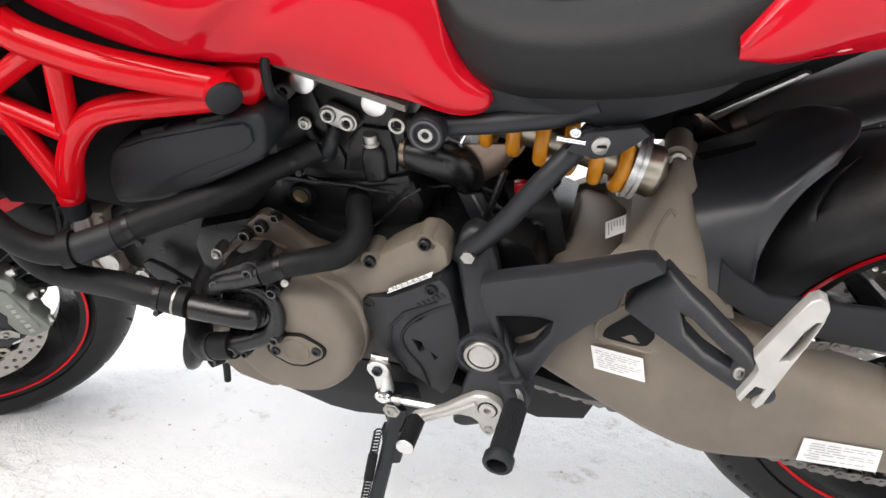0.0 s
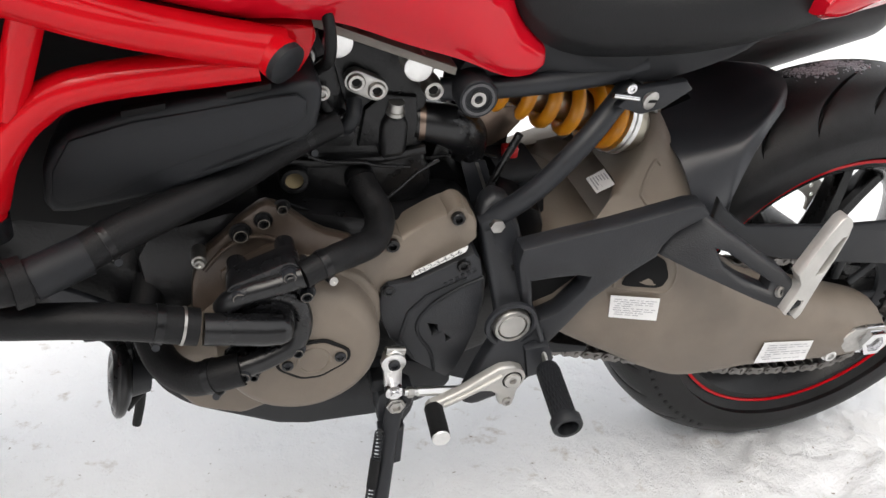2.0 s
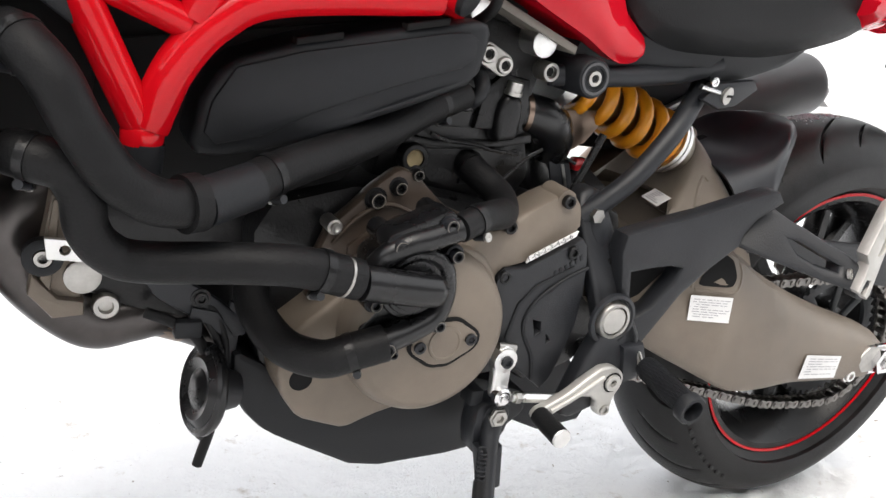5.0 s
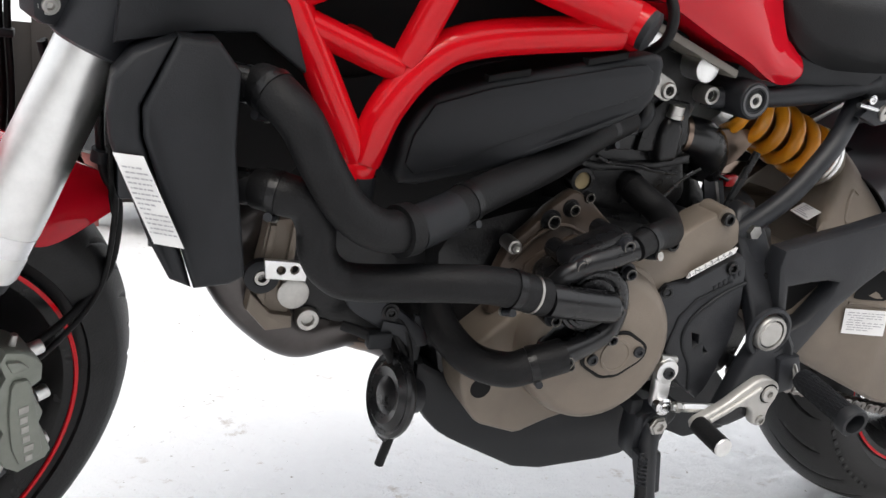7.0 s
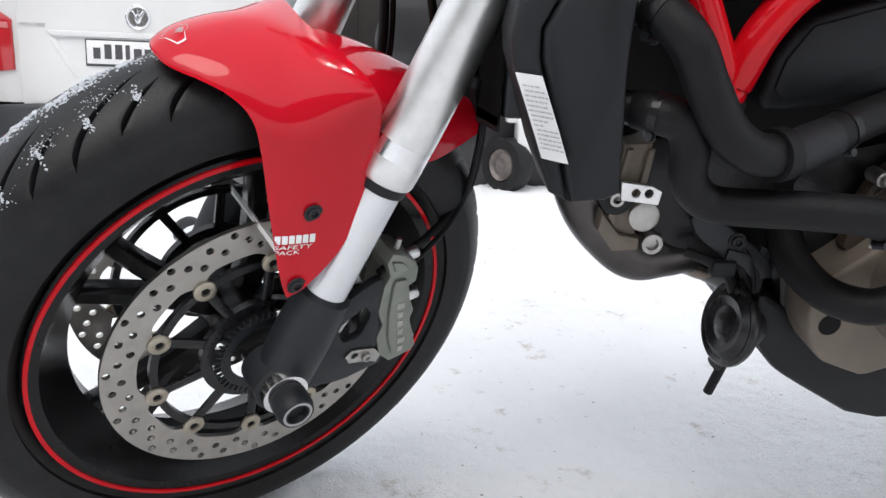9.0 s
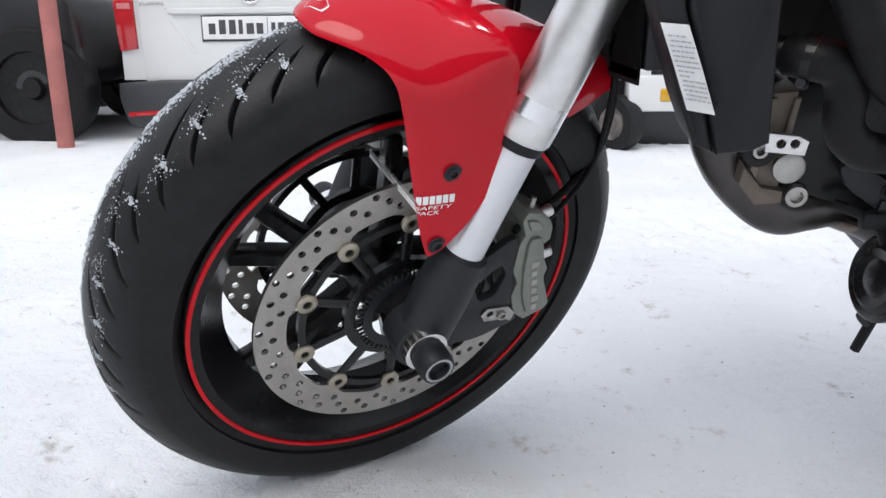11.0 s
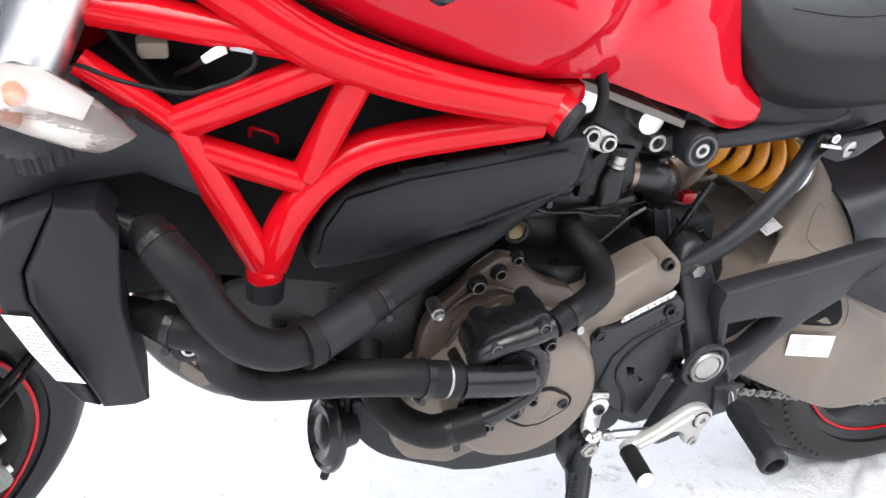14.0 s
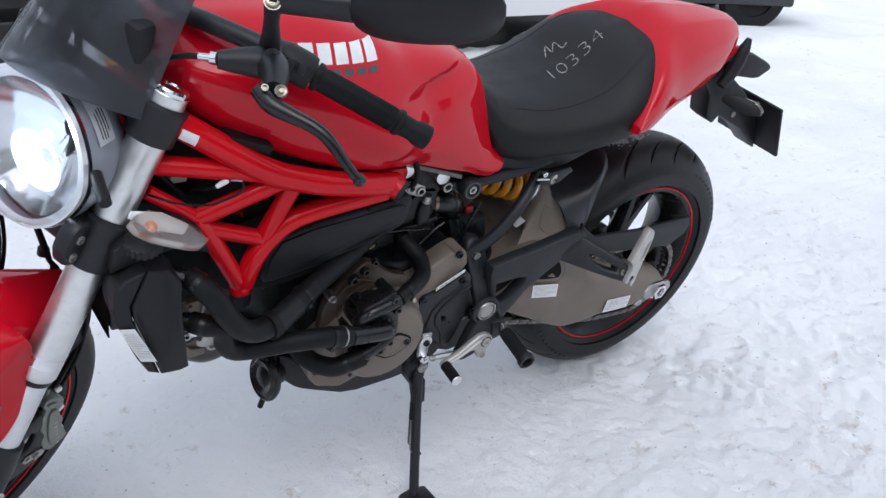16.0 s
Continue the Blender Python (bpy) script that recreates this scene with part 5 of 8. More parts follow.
part("bleed_flange", lathe([(-0.02, 0.013), (0.002, 0.013), (0.004, 0.0115), (0.004, 0.008), (0.001, 0.0075), (0.001, 0)], axis((0.014, -0.108, 0.645), LEFT), 24), M_GLOSSB, RC, "gloss black pipe flange")
part("bleed_screw", bolt((-0.003, -0.104, 0.679), LEFT, 0.0060, 0.006, washer=0.008), M_STEEL, RC, "small bright screw")
part("bleed_pipe", tube([(-0.003, -0.100, 0.672), (0.004, -0.104, 0.660), (0.012, -0.104, 0.648)], 0.0050, 10), M_HOSE, RC)
part("cylinder_step", prism([(-0.060, 0.612), (-0.052, 0.655), (-0.022, 0.700), (0.008, 0.716), (0.020, 0.670), (0.034, 0.628), (0.030, 0.612)], -0.094, -0.080, 0.004), M_ENGINE, RC)
part("cylinder_step", prism([(0.036, 0.612), (0.042, 0.655), (0.062, 0.672), (0.096, 0.668), (0.100, 0.636), (0.096, 0.612)], -0.096, -0.080, 0.004), M_ENGINE, RC)
part("brace_rod", tube([(0.222, -0.08, 0.612), (0.186, -0.08, 0.5225)], 0.0048, 12), M_GLOSSB, EN, "thin black brace rod")
part("oil_plug_core", lathe([(0.0, 0.0), (0.0012, 0.0105), (0.0035, 0.0105), (0.0040, 0.0090), (0.0028, 0.0070), (0.0028, 0)], axis((-0.031, -0.098, 0.579), LEFT), 28), M_BRASS, RC, "gold-passivated plug")
# added filler: a dark sheet for the shade between hoses and engine
part("gap_filler", prism([(-0.370, 0.560), (-0.335, 0.665), (-0.060, 0.715), (-0.066, 0.590), (-0.120, 0.540), (-0.220, 0.530)], -0.098, -0.090, 0.003), M_DARK, EN, "dark filler sheet added for shade behind the hoses")
FC = part("front_cylinder", prism([(-0.130, 0.580), (-0.240, 0.560), (-0.345, 0.535), (-0.365, 0.500), (-0.350, 0.440), (-0.300, 0.415), (-0.240, 0.400), (-0.170, 0.400)], -0.085, 0.095, 0.014, soft=1), M_ENGINE, EN)
part("cylinder_head_cover", prism([(-0.378, 0.456), (-0.366, 0.534), (-0.336, 0.536), (-0.340, 0.432), (-0.360, 0.428)], -0.098, 0.09, 0.006), M_BROWN, FC, "dull bronze front head cover")
part("cover_foot", prism([(-0.381, 0.464), (-0.384, 0.444), (-0.364, 0.420), (-0.338, 0.422), (-0.338, 0.436), (-0.360, 0.440)], -0.106, -0.08, 0.004), M_BROWN, FC)
for x_ in (-0.372, -0.350):
    part("cover_ridge", prism([(x_ - 0.002, 0.458), (x_ + 0.008, 0.530), (x_ + 0.014, 0.530), (x_ + 0.006, 0.446)], -0.104, -0.097, 0.002), M_BROWN, FC)
part("cam_plug", lathe([(0, 0.0), (0, 0.0155), (0.004, 0.0155), (0.005, 0.014), (0.005, 0)], axis((-0.341, -0.112, 0.464), LEFT), 28), M_STEEL, FC, "silver half-moon plug")
part("head_bolt", lathe([(-0.03, 0.012), (0.006, 0.0125), (0.008, 0.011), (0.008, 0.007), (0.003, 0.006), (0.003, 0)], axis((-0.318, -0.082, 0.4225), LEFT), 24), M_STEEL, FC, "bright engine bolt")
RB = part("radiator_bracket", prism([(-0.372, 0.503), (-0.340, 0.500), (-0.330, 0.494), (-0.332, 0.480), (-0.370, 0.484)], -0.124, -0.118, 0.001, [[(cx + 0.0045 * math.cos(a * 0.7854), 0.492 + 0.0045 * math.sin(a * 0.7854)) for a in range(8)] for cx in (-0.356, -0.343)]), M_ALU, FC, "bare alloy radiator bracket")
part("rubber_mount", lathe([(0, 0.0165), (0.010, 0.0165), (0.012, 0.0135), (0.012, 0.0085), (0.009, 0.0075), (0.009, 0)], axis((-0.3725, -0.108, 0.4830), LEFT), 28), M_PLASTIC, RB, "black rubber mount")
part("mount_bolt", lathe([(0.0085, 0.0072), (0.0125, 0.0072), (0.0125, 0.0042), (0.009, 0.0040), (0.009, 0)], axis((-0.3725, -0.108, 0.4830), LEFT), 24), M_STEEL, RB, "bright ring bolt")

alt = prism([(-0.176, 0.385), (-0.168, 0.355), (-0.150, 0.330), (-0.123, 0.320), (-0.100, 0.312), (-0.066, 0.325), (-0.026, 0.335), (0.014, 0.350), (0.045, 0.385), (0.056, 0.433), (0.052, 0.470), (0.030, 0.500), (-0.02, 0.512), (-0.09, 0.49), (-0.145, 0.44), (-0.17, 0.42)], -0.170, -0.100, 0.006, soft=1, seg=3)
AC = part("alternator_cover", alt, M_BROWN, EN, "bronze-brown alternator cover")
part("alternator_dome", lathe([(-0.04, 0.088), (0.020, 0.086), (0.030, 0.082), (0.036, 0.076), (0.0375, 0.070), (0.0375, 0)], axis((-0.036, -0.170, 0.428), LEFT), 80), M_BROWN, AC, "round bronze-brown dome")
def oval(more):
    """The outline of the inspection cover: a disc with two ears."""
    out = []
    for i in range(48):
        a = 2 * math.pi * i / 48
        r = 0.0225 + 0.0135 * abs(math.cos(a)) ** 9 + 0.002 * abs(math.sin(2 * a))
        out.append((-0.0245 + (r + more) * math.cos(a - 0.10), 0.4235 + (r + more) * math.sin(a + 0.02)))
    return out


cp = part("inspection_cover", prism(oval(0.0), -0.2115, -0.206, 0.001), M_BROWN, AC, "oval bronze-brown inspection cover")
part("gasket_line", prism(oval(0.0036), -0.2100, -0.205, 0.0), M_DARK, AC)
part("cover_boss", lathe([(0, 0.0185), (0.0012, 0.018), (0.0012, 0.0155), (0.0004, 0.015), (0.0004, 0)], axis((-0.0245, -0.2115, 0.4235), LEFT), 40), M_BROWN, cp)
for q_ in ((-0.0520, -0.2110, 0.4210), (0.0035, -0.2110, 0.4262)):
    part("cover_screw", bolt(q_, LEFT, 0.0062, 0.0035), M_SATIN, cp)
UC = part("upper_cover", prism([(-0.146, 0.440), (-0.142, 0.490), (-0.130, 0.522), (-0.108, 0.542), (-0.092, 0.560), (-0.066, 0.580), (-0.048, 0.574), (-0.010, 0.541), (0.030, 0.526), (0.03, 0.49), (-0.05, 0.45)], -0.146, -0.128, 0.004, soft=1), M_BROWND, EN, "bronze-brown upper cover")
for rib_ in ([(-0.128, -0.148, 0.505), (-0.106, -0.150, 0.532), (-0.076, -0.150, 0.545), (-0.040, -0.148, 0.532)], [(-0.112, -0.148, 0.470), (-0.098, -0.150, 0.500), (-0.060, -0.150, 0.522)]):
    part("cover_edge", tube(rib_, 0.0022, 8), M_BROWND, UC)
part("cover_recess", prism([(-0.112, 0.490), (-0.112, 0.505), (-0.060, 0.535), (-0.045, 0.530), (-0.045, 0.50), (-0.08, 0.48)], -0.150, -0.144, 0.002, soft=1), M_BROWND, UC)
for q_, r_ in (((-0.090, -0.148, 0.550), 0.0115), ((-0.067, -0.146, 0.562), 0.0095), ((-0.0475, -0.140, 0.5735), 0.0085)):
    part("cover_bolt", bolt(q_, LEFT, r_ * 0.7, 0.009, washer=r_), M_ENGINE, UC)
    part("bolt_rim", lathe([(0.0085, r_ * 0.62), (0.0092, r_ * 0.62), (0.0092, r_ * 0.54), (0.0085, r_ * 0.54)], axis(q_, LEFT), 20, loop=True), M_RAIL, UC, "thin pale ring on the bolt head")
part("cover_bolt", lathe([(-0.02, 0.0075), (0.002, 0.0075), (0.003, 0.0055), (0.007, 0.0050), (0.007, 0.003), (0.003, 0)], axis((-0.132, -0.158, 0.525), LEFT), 12), M_STEEL, UC, "bright hexagon bolt")
GC = part("gear_cover", prism([(0.000, 0.500), (0.036, 0.512), (0.065, 0.522), (0.121, 0.553), (0.146, 0.560), (0.162, 0.544), (0.164, 0.517), (0.090, 0.484), (0.058, 0.476), (0.054, 0.433), (0.02, 0.43)], -0.146, -0.100, 0.006, soft=1, lf=lambda x, h: -0.014 * min(1, max(0, (0.53 - h) / 0.04))), M_BROWN, EN, "bronze-brown gear cover")
for q_ in ((0.138, -0.140, 0.550), (0.067, -0.142, 0.522)):
    part("boss", lathe([(-0.03, 0.013), (0.006, 0.012), (0.006, 0)], axis(q_, LEFT), 24), M_BROWN, GC)
    part("cover_bolt", bolt((q_[0], q_[1] - 0.006, q_[2]), LEFT, 0.0075, 0.007), M_ENGINE, GC)
GS = part("gear_strip", prism([(0.088, 0.486), (0.146, 0.515), (0.1485, 0.5215), (0.0905, 0.4925)], -0.1635, -0.1605, 0.0), M_WHITE, GC, "white gear-pattern sticker")
gt = writing("1-N-2-3-4-5-6", 0.0082)
gx = [v.co.x for v in gt.verts]
gk = 0.058 / (max(gx) - min(gx))
ga = math.atan2(0.029, 0.058)
for v in gt.verts:
    u, w = (v.co.x - min(gx)) * gk + 0.0020, v.co.z + 0.0006
    v.co = V((0.0888 + u * math.cos(ga) - w * math.sin(ga), -0.1639, 0.4868 + u * math.sin(ga) + w * math.cos(ga)))
part("gear_numbers", gt, M_GREYP, GS, "gear pattern 1-N-2-3-4-5-6")

SC = part("sprocket_cover", prism([(0.055, 0.473), (0.062, 0.480), (0.089, 0.481), (0.156, 0.513), (0.164, 0.505), (0.168, 0.489), (0.173, 0.447), (0.171, 0.407), (0.160, 0.366), (0.151, 0.342), (0.140, 0.330), (0.097, 0.363), (0.068, 0.401), (0.057, 0.428), (0.052, 0.45)], -0.1655, -0.100, 0.003, [[(0.112, 0.418), (0.122, 0.415), (0.124, 0.404), (0.118, 0.400)], [(0.112, 0.444), (0.126, 0.452), (0.134, 0.460), (0.122, 0.455)], [(0.134, 0.398), (0.140, 0.392), (0.136, 0.389)]]), M_COVER, EN, "matt black front sprocket cover")
part("cover_arc", tube([(0.170, -0.166, 0.479), (0.142, -0.166, 0.467), (0.114, -0.166, 0.447), (0.099, -0.166, 0.425), (0.101, -0.166, 0.403), (0.117, -0.166, 0.375), (0.124, -0.166, 0.345)], 0.0022, 10), M_PLASTIC, SC)
# flat dark disc gives the bore its shade; nothing is drilled
part("case_hole_shade", lathe([(0, 0.0), (0, 0.0115), (0.0006, 0.0115), (0.0006, 0)], axis((-0.1520, -0.1699, 0.3740), LEFT), 28), M_DARK, AC, "dark disc for the shade inside the cover's bore")
part("cover_lip", prism([(0.076, 0.400), (0.085, 0.440), (0.105, 0.462), (0.150, 0.482), (0.151, 0.479), (0.107, 0.458), (0.089, 0.438), (0.081, 0.400), (0.098, 0.368), (0.095, 0.367)], -0.1675, -0.164, 0.001), M_PLASTIC, SC)
lt = bmesh.new()
for i in range(6):
    merge(lt, box(-0.0018, 0.0022, -0.1665, -0.1650, -0.0032, 0.0032, 0.0006), Matrix.Translation((0.127 + i * 0.0062, 0, 0.474 + i * 0.0034)) @ Matrix.Rotation(radians(-28), 4, "Y"))
part("raised_mark", lt, M_PLASTIC, SC, "raised maker's mark as plain blocks")
for q_ in ((0.145, -0.164, 0.498), (0.063, -0.162, 0.471)):
    part("cover_bolt", bolt(q_, LEFT, 0.007, 0.005, washer=0.009), M_ENGINE, SC)

part("gearbox_rear", prism([(0.150, 0.500), (0.215, 0.540), (0.262, 0.520), (0.268, 0.400), (0.245, 0.330), (0.170, 0.300), (0.12, 0.33)], -0.105, 0.120, 0.01, soft=1), M_ENGINE, EN)
BX = part("battery_box", prism([(0.120, 0.530), (0.138, 0.585), (0.160, 0.598), (0.185, 0.560), (0.215, 0.530), (0.285, 0.510), (0.290, 0.490), (0.25, 0.47), (0.16, 0.47)], -0.040, 0.090, 0.012, soft=1), M_GLOSSB, EN, "black plastic box behind the cylinder")
rg = skin([[V((0.232, -0.058, 0.468)), V((0.288, -0.050, 0.468)), V((0.268, 0.010, 0.468)), V((0.212, 0.000, 0.468))],
           [V((0.221, -0.050, 0.5365)), V((0.280, -0.040, 0.5375)), V((0.258, -0.008, 0.5635)), V((0.203, -0.018, 0.5660))]])
bmesh.ops.bevel(rg, geom=rg.edges[:], offset=0.004, segments=2, affect="EDGES", profile=0.5)
RG = part("regulator", rg, M_PLASTIC, BX, "matt black regulator box")
part("engine_shield", prism([(0.160, 0.574), (0.190, 0.573), (0.214, 0.509), (0.181, 0.511)], -0.070, -0.066, 0.001), M_SATIN, BX, "dark metal shield strip")
part("shield_groove", prism([(0.177, 0.572), (0.181, 0.572), (0.205, 0.512), (0.201, 0.512)], -0.0712, -0.0698, 0.0), M_STEEL, BX)
part("fuse_plug", box(0.222, 0.242, -0.040, -0.025, 0.556, 0.572, 0.003), M_LENS, BX, "small red plug")
part("regulator_bolt", bolt((0.2515, -0.0515, 0.5215), (0.1, -1, 0.1), 0.0070, 0.006, washer=0.0100), M_SATIN, RG)
BP = part("belly_pan", prism([(-0.204, 0.385), (-0.203, 0.340), (-0.188, 0.310), (-0.168, 0.288), (-0.148, 0.274), (-0.040, 0.2275), (0.088, 0.2305), (0.140, 0.250), (0.165, 0.268), (0.165, 0.295), (0.080, 0.328), (-0.10, 0.338), (-0.15, 0.352)], -0.118, 0.118, 0.008, soft=1), M_PLASTIC, BIKE, "matt black plastic belly pan")
for v in BP.data.vertices:
    k_ = max(0.0, min(1.0, (0.275 - v.co.z) / 0.04))
    v.co.y *= 1 - 0.10 * k_
    v.co.z -= 0.016 * k_
part("rear_skirt", prism([(0.150, 0.300), (0.160, 0.232), (0.239, 0.196), (0.306, 0.204), (0.320, 0.232), (0.312, 0.256), (0.27, 0.300), (0.24, 0.32)], -0.060, 0.060, 0.006), M_PLASTIC, BP)

# ---- water pump and coolant hoses ----
WP = part("water_pump", prism([(-0.104, 0.505), (-0.086, 0.519), (-0.058, 0.523), (-0.038, 0.516), (-0.028, 0.499), (-0.027, 0.476), (-0.036, 0.452), (-0.061, 0.438), (-0.088, 0.428), (-0.112, 0.424), (-0.116, 0.440), (-0.102, 0.462), (-0.104, 0.485)], -0.208, -0.150, 0.005, soft=1, seg=3), M_GLOSSB, BIKE, "gloss black water pump")
part("volute", tube([(-0.104, -0.204, 0.500), (-0.094, -0.207, 0.511), (-0.074, -0.210, 0.517), (-0.054, -0.211, 0.515), (-0.041, -0.212, 0.505), (-0.036, -0.213, 0.489), (-0.037, -0.214, 0.471), (-0.046, -0.216, 0.456), (-0.063, -0.218, 0.4475), (-0.088, -0.222, 0.440), (-0.122, -0.224, 0.430)],
                    [0.0075, 0.0080, 0.0085, 0.0090, 0.0095, 0.0100, 0.0105, 0.0115, 0.0125, 0.0130, 0.0135], 20), M_GLOSSB, WP, "gloss black spiral casing and lower outlet")
part("pump_dome", lathe([(-0.02, 0.0345), (0.002, 0.0345), (0.0035, 0.0335), (0.0035, 0.0300), (0.0060, 0.0290), (0.0060, 0.0255), (0.0085, 0.0245), (0.0085, 0.0)], axis((-0.071, -0.212, 0.489), LEFT), 56), M_GLOSSB, WP)
part("pump_outlet", tube([(-0.058, -0.231, 0.4890), (-0.075, -0.233, 0.4915), (-0.131, -0.234, 0.5005)], [0.0155, 0.0160, 0.0158], 32, 0), M_GLOSSB, WP, "gloss black outlet pipe")
part("outlet_end", lathe([(0, 0.0155), (0.006, 0.0138), (0.010, 0.0095), (0.0118, 0)], axis((-0.058, -0.231, 0.4890), (0.98, 0.10, -0.15)), 32), M_GLOSSB, WP)
part("top_pipe", tube([(-0.113, -0.215, 0.508), (-0.104, -0.220, 0.521), (-0.086, -0.222, 0.531), (-0.064, -0.222, 0.5365), (-0.036, -0.220, 0.5445)], [0.0100, 0.0108, 0.0112, 0.0115, 0.0118], 24), M_GLOSSB, WP, "gloss black upper elbow")
lug = ((-0.096, 0.530, 0.41), (-0.049, 0.550, 0.41 + math.pi))
part("top_flange", prism([(cx + 0.0118 * math.cos(a0 + math.pi / 2 + i * 0.3927), ch + 0.0118 * math.sin(a0 + math.pi / 2 + i * 0.3927)) for cx, ch, a0 in lug for i in range(9)], -0.222, -0.190, 0.003), M_GLOSSB, WP)
for q_, r_ in (((-0.032, -0.212, 0.517), 0.0092), ((-0.049, -0.222, 0.550), 0.0092), ((-0.096, -0.222, 0.530), 0.0096), ((-0.098, -0.229, 0.434), 0.0105), ((-0.042, -0.218, 0.449), 0.0086), ((-0.087, -0.220, 0.424), 0.0070), ((-0.106, -0.208, 0.469), 0.0086)):
    part("pump_bolt", bolt(q_, LEFT, r_ * 0.74, 0.009, washer=r_), M_SATIN, WP)
    part("bolt_rim", lathe([(0.0085, r_ * 0.64), (0.0093, r_ * 0.64), (0.0093, r_ * 0.57), (0.0085, r_ * 0.57)], axis(q_, LEFT), 20, loop=True), M_RAIL, WP, "thin pale ring on the bolt head")
    part("boss", lathe([(-0.05, r_ * 1.08), (0.0004, r_ * 1.06), (0.0006, 0)], axis(q_, LEFT), 20), M_GLOSSB, WP)


def hose(name, pts, r, label, bands=()):
    h_ = part(name, tube(pts, r, 24), M_HOSE, BIKE, label)
    line = spline(pts, 8)
    for f_, w, extra, m_, nm in bands:
        i = int(f_ * (len(line) - 2))
        c, d = line[i], (line[i + 1] - line[i]).normalized()
        rr = r if not isinstance(r, list) else r[min(len(r) - 1, int(f_ * (len(r) - 1) + 0.5))]
        part(nm, lathe([(-w / 2, rr * 0.9), (-w / 2, rr + extra), (w / 2, rr + extra), (w / 2, rr * 0.9)], axis(c, d), 28), m_, h_)
        if nm == "hose_clip":
            down = (V((0, -0.35, -1)) - d * d.dot(V((0, -0.35, -1)))).normalized()
            at = c + down * (rr + extra)
            cross = d.cross(down)
            part("clip_screw", tube([at - cross * 0.007 + down * 0.002, at + cross * 0.007 + down * 0.002], 0.0038, 10, 0), M_SATIN, h_)
            part("screw_head", lathe([(0, 0.0045), (0.003, 0.0045), (0.003, 0.002), (0.001, 0)], axis(at + cross * 0.007 + down * 0.002, cross), 12), M_STEEL, h_)
    return h_


hose("coolant_hose", [(-0.400, -0.212, 0.679), (-0.391, -0.230, 0.676), (-0.374, -0.246, 0.658), (-0.357, -0.252, 0.626), (-0.331, -0.248, 0.590), (-0.296, -0.238, 0.571), (-0.248, -0.218, 0.573), (-0.193, -0.190, 0.588), (-0.104, -0.150, 0.608), (-0.041, -0.125, 0.632), (0.012, -0.106, 0.648)],
     [0.0175, 0.0178, 0.0176, 0.0172, 0.0174, 0.0180, 0.0182, 0.0178, 0.0168, 0.0155, 0.0140], "ribbed black rubber coolant hose to the rear cylinder",
     ((0.10, 0.007, 0.0009, M_ENGINE, "hose_clip"), (0.555, 0.014, 0.0045, M_HOSE, "rubber_collar"), (0.62, 0.05, 0.0012, M_PLASTIC, "coupling"), (0.69, 0.007, 0.0012, M_ENGINE, "hose_clip"), (0.96, 0.007, 0.0012, M_ENGINE, "hose_clip")))
hose("coolant_hose", [(-0.398, -0.216, 0.600), (-0.384, -0.230, 0.600), (-0.365, -0.233, 0.594), (-0.354, -0.230, 0.574), (-0.350, -0.225, 0.549), (-0.337, -0.220, 0.529), (-0.312, -0.218, 0.518), (-0.240, -0.228, 0.519), (-0.190, -0.236, 0.518), (-0.136, -0.234, 0.504)],
     [0.0165, 0.0170, 0.0168, 0.0163, 0.0160, 0.0162, 0.0166, 0.0172, 0.0175, 0.0182], "black rubber coolant hose to the water pump",
     ((0.10, 0.007, 0.0009, M_ENGINE, "hose_clip"), (0.955, 0.008, 0.0009, M_ENGINE, "hose_clip"), (0.99, 0.0026, 0.0004, M_STEEL, "pale_ring")))
hose("coolant_hose", [(-0.186, -0.095, 0.462), (-0.193, -0.135, 0.437), (-0.178, -0.180, 0.418), (-0.151, -0.212, 0.418), (-0.125, -0.224, 0.430), (-0.098, -0.226, 0.437)], 0.0175, "short black rubber coolant hose under the pump",
     ((0.80, 0.008, 0.0010, M_ENGINE, "hose_clip"),))
hose("coolant_hose", [(0.038, -0.080, 0.575), (0.044, -0.105, 0.566), (0.054, -0.138, 0.553), (0.042, -0.170, 0.545), (0.016, -0.195, 0.550), (-0.008, -0.210, 0.552), (-0.036, -0.220, 0.545)], [0.0158, 0.0158, 0.0158, 0.0155, 0.0150, 0.0140, 0.0135], "black rubber coolant hose from the pump to the engine",
     ((0.10, 0.007, 0.0012, M_ENGINE, "hose_clip"), (0.90, 0.008, 0.0010, M_ENGINE, "hose_clip")))

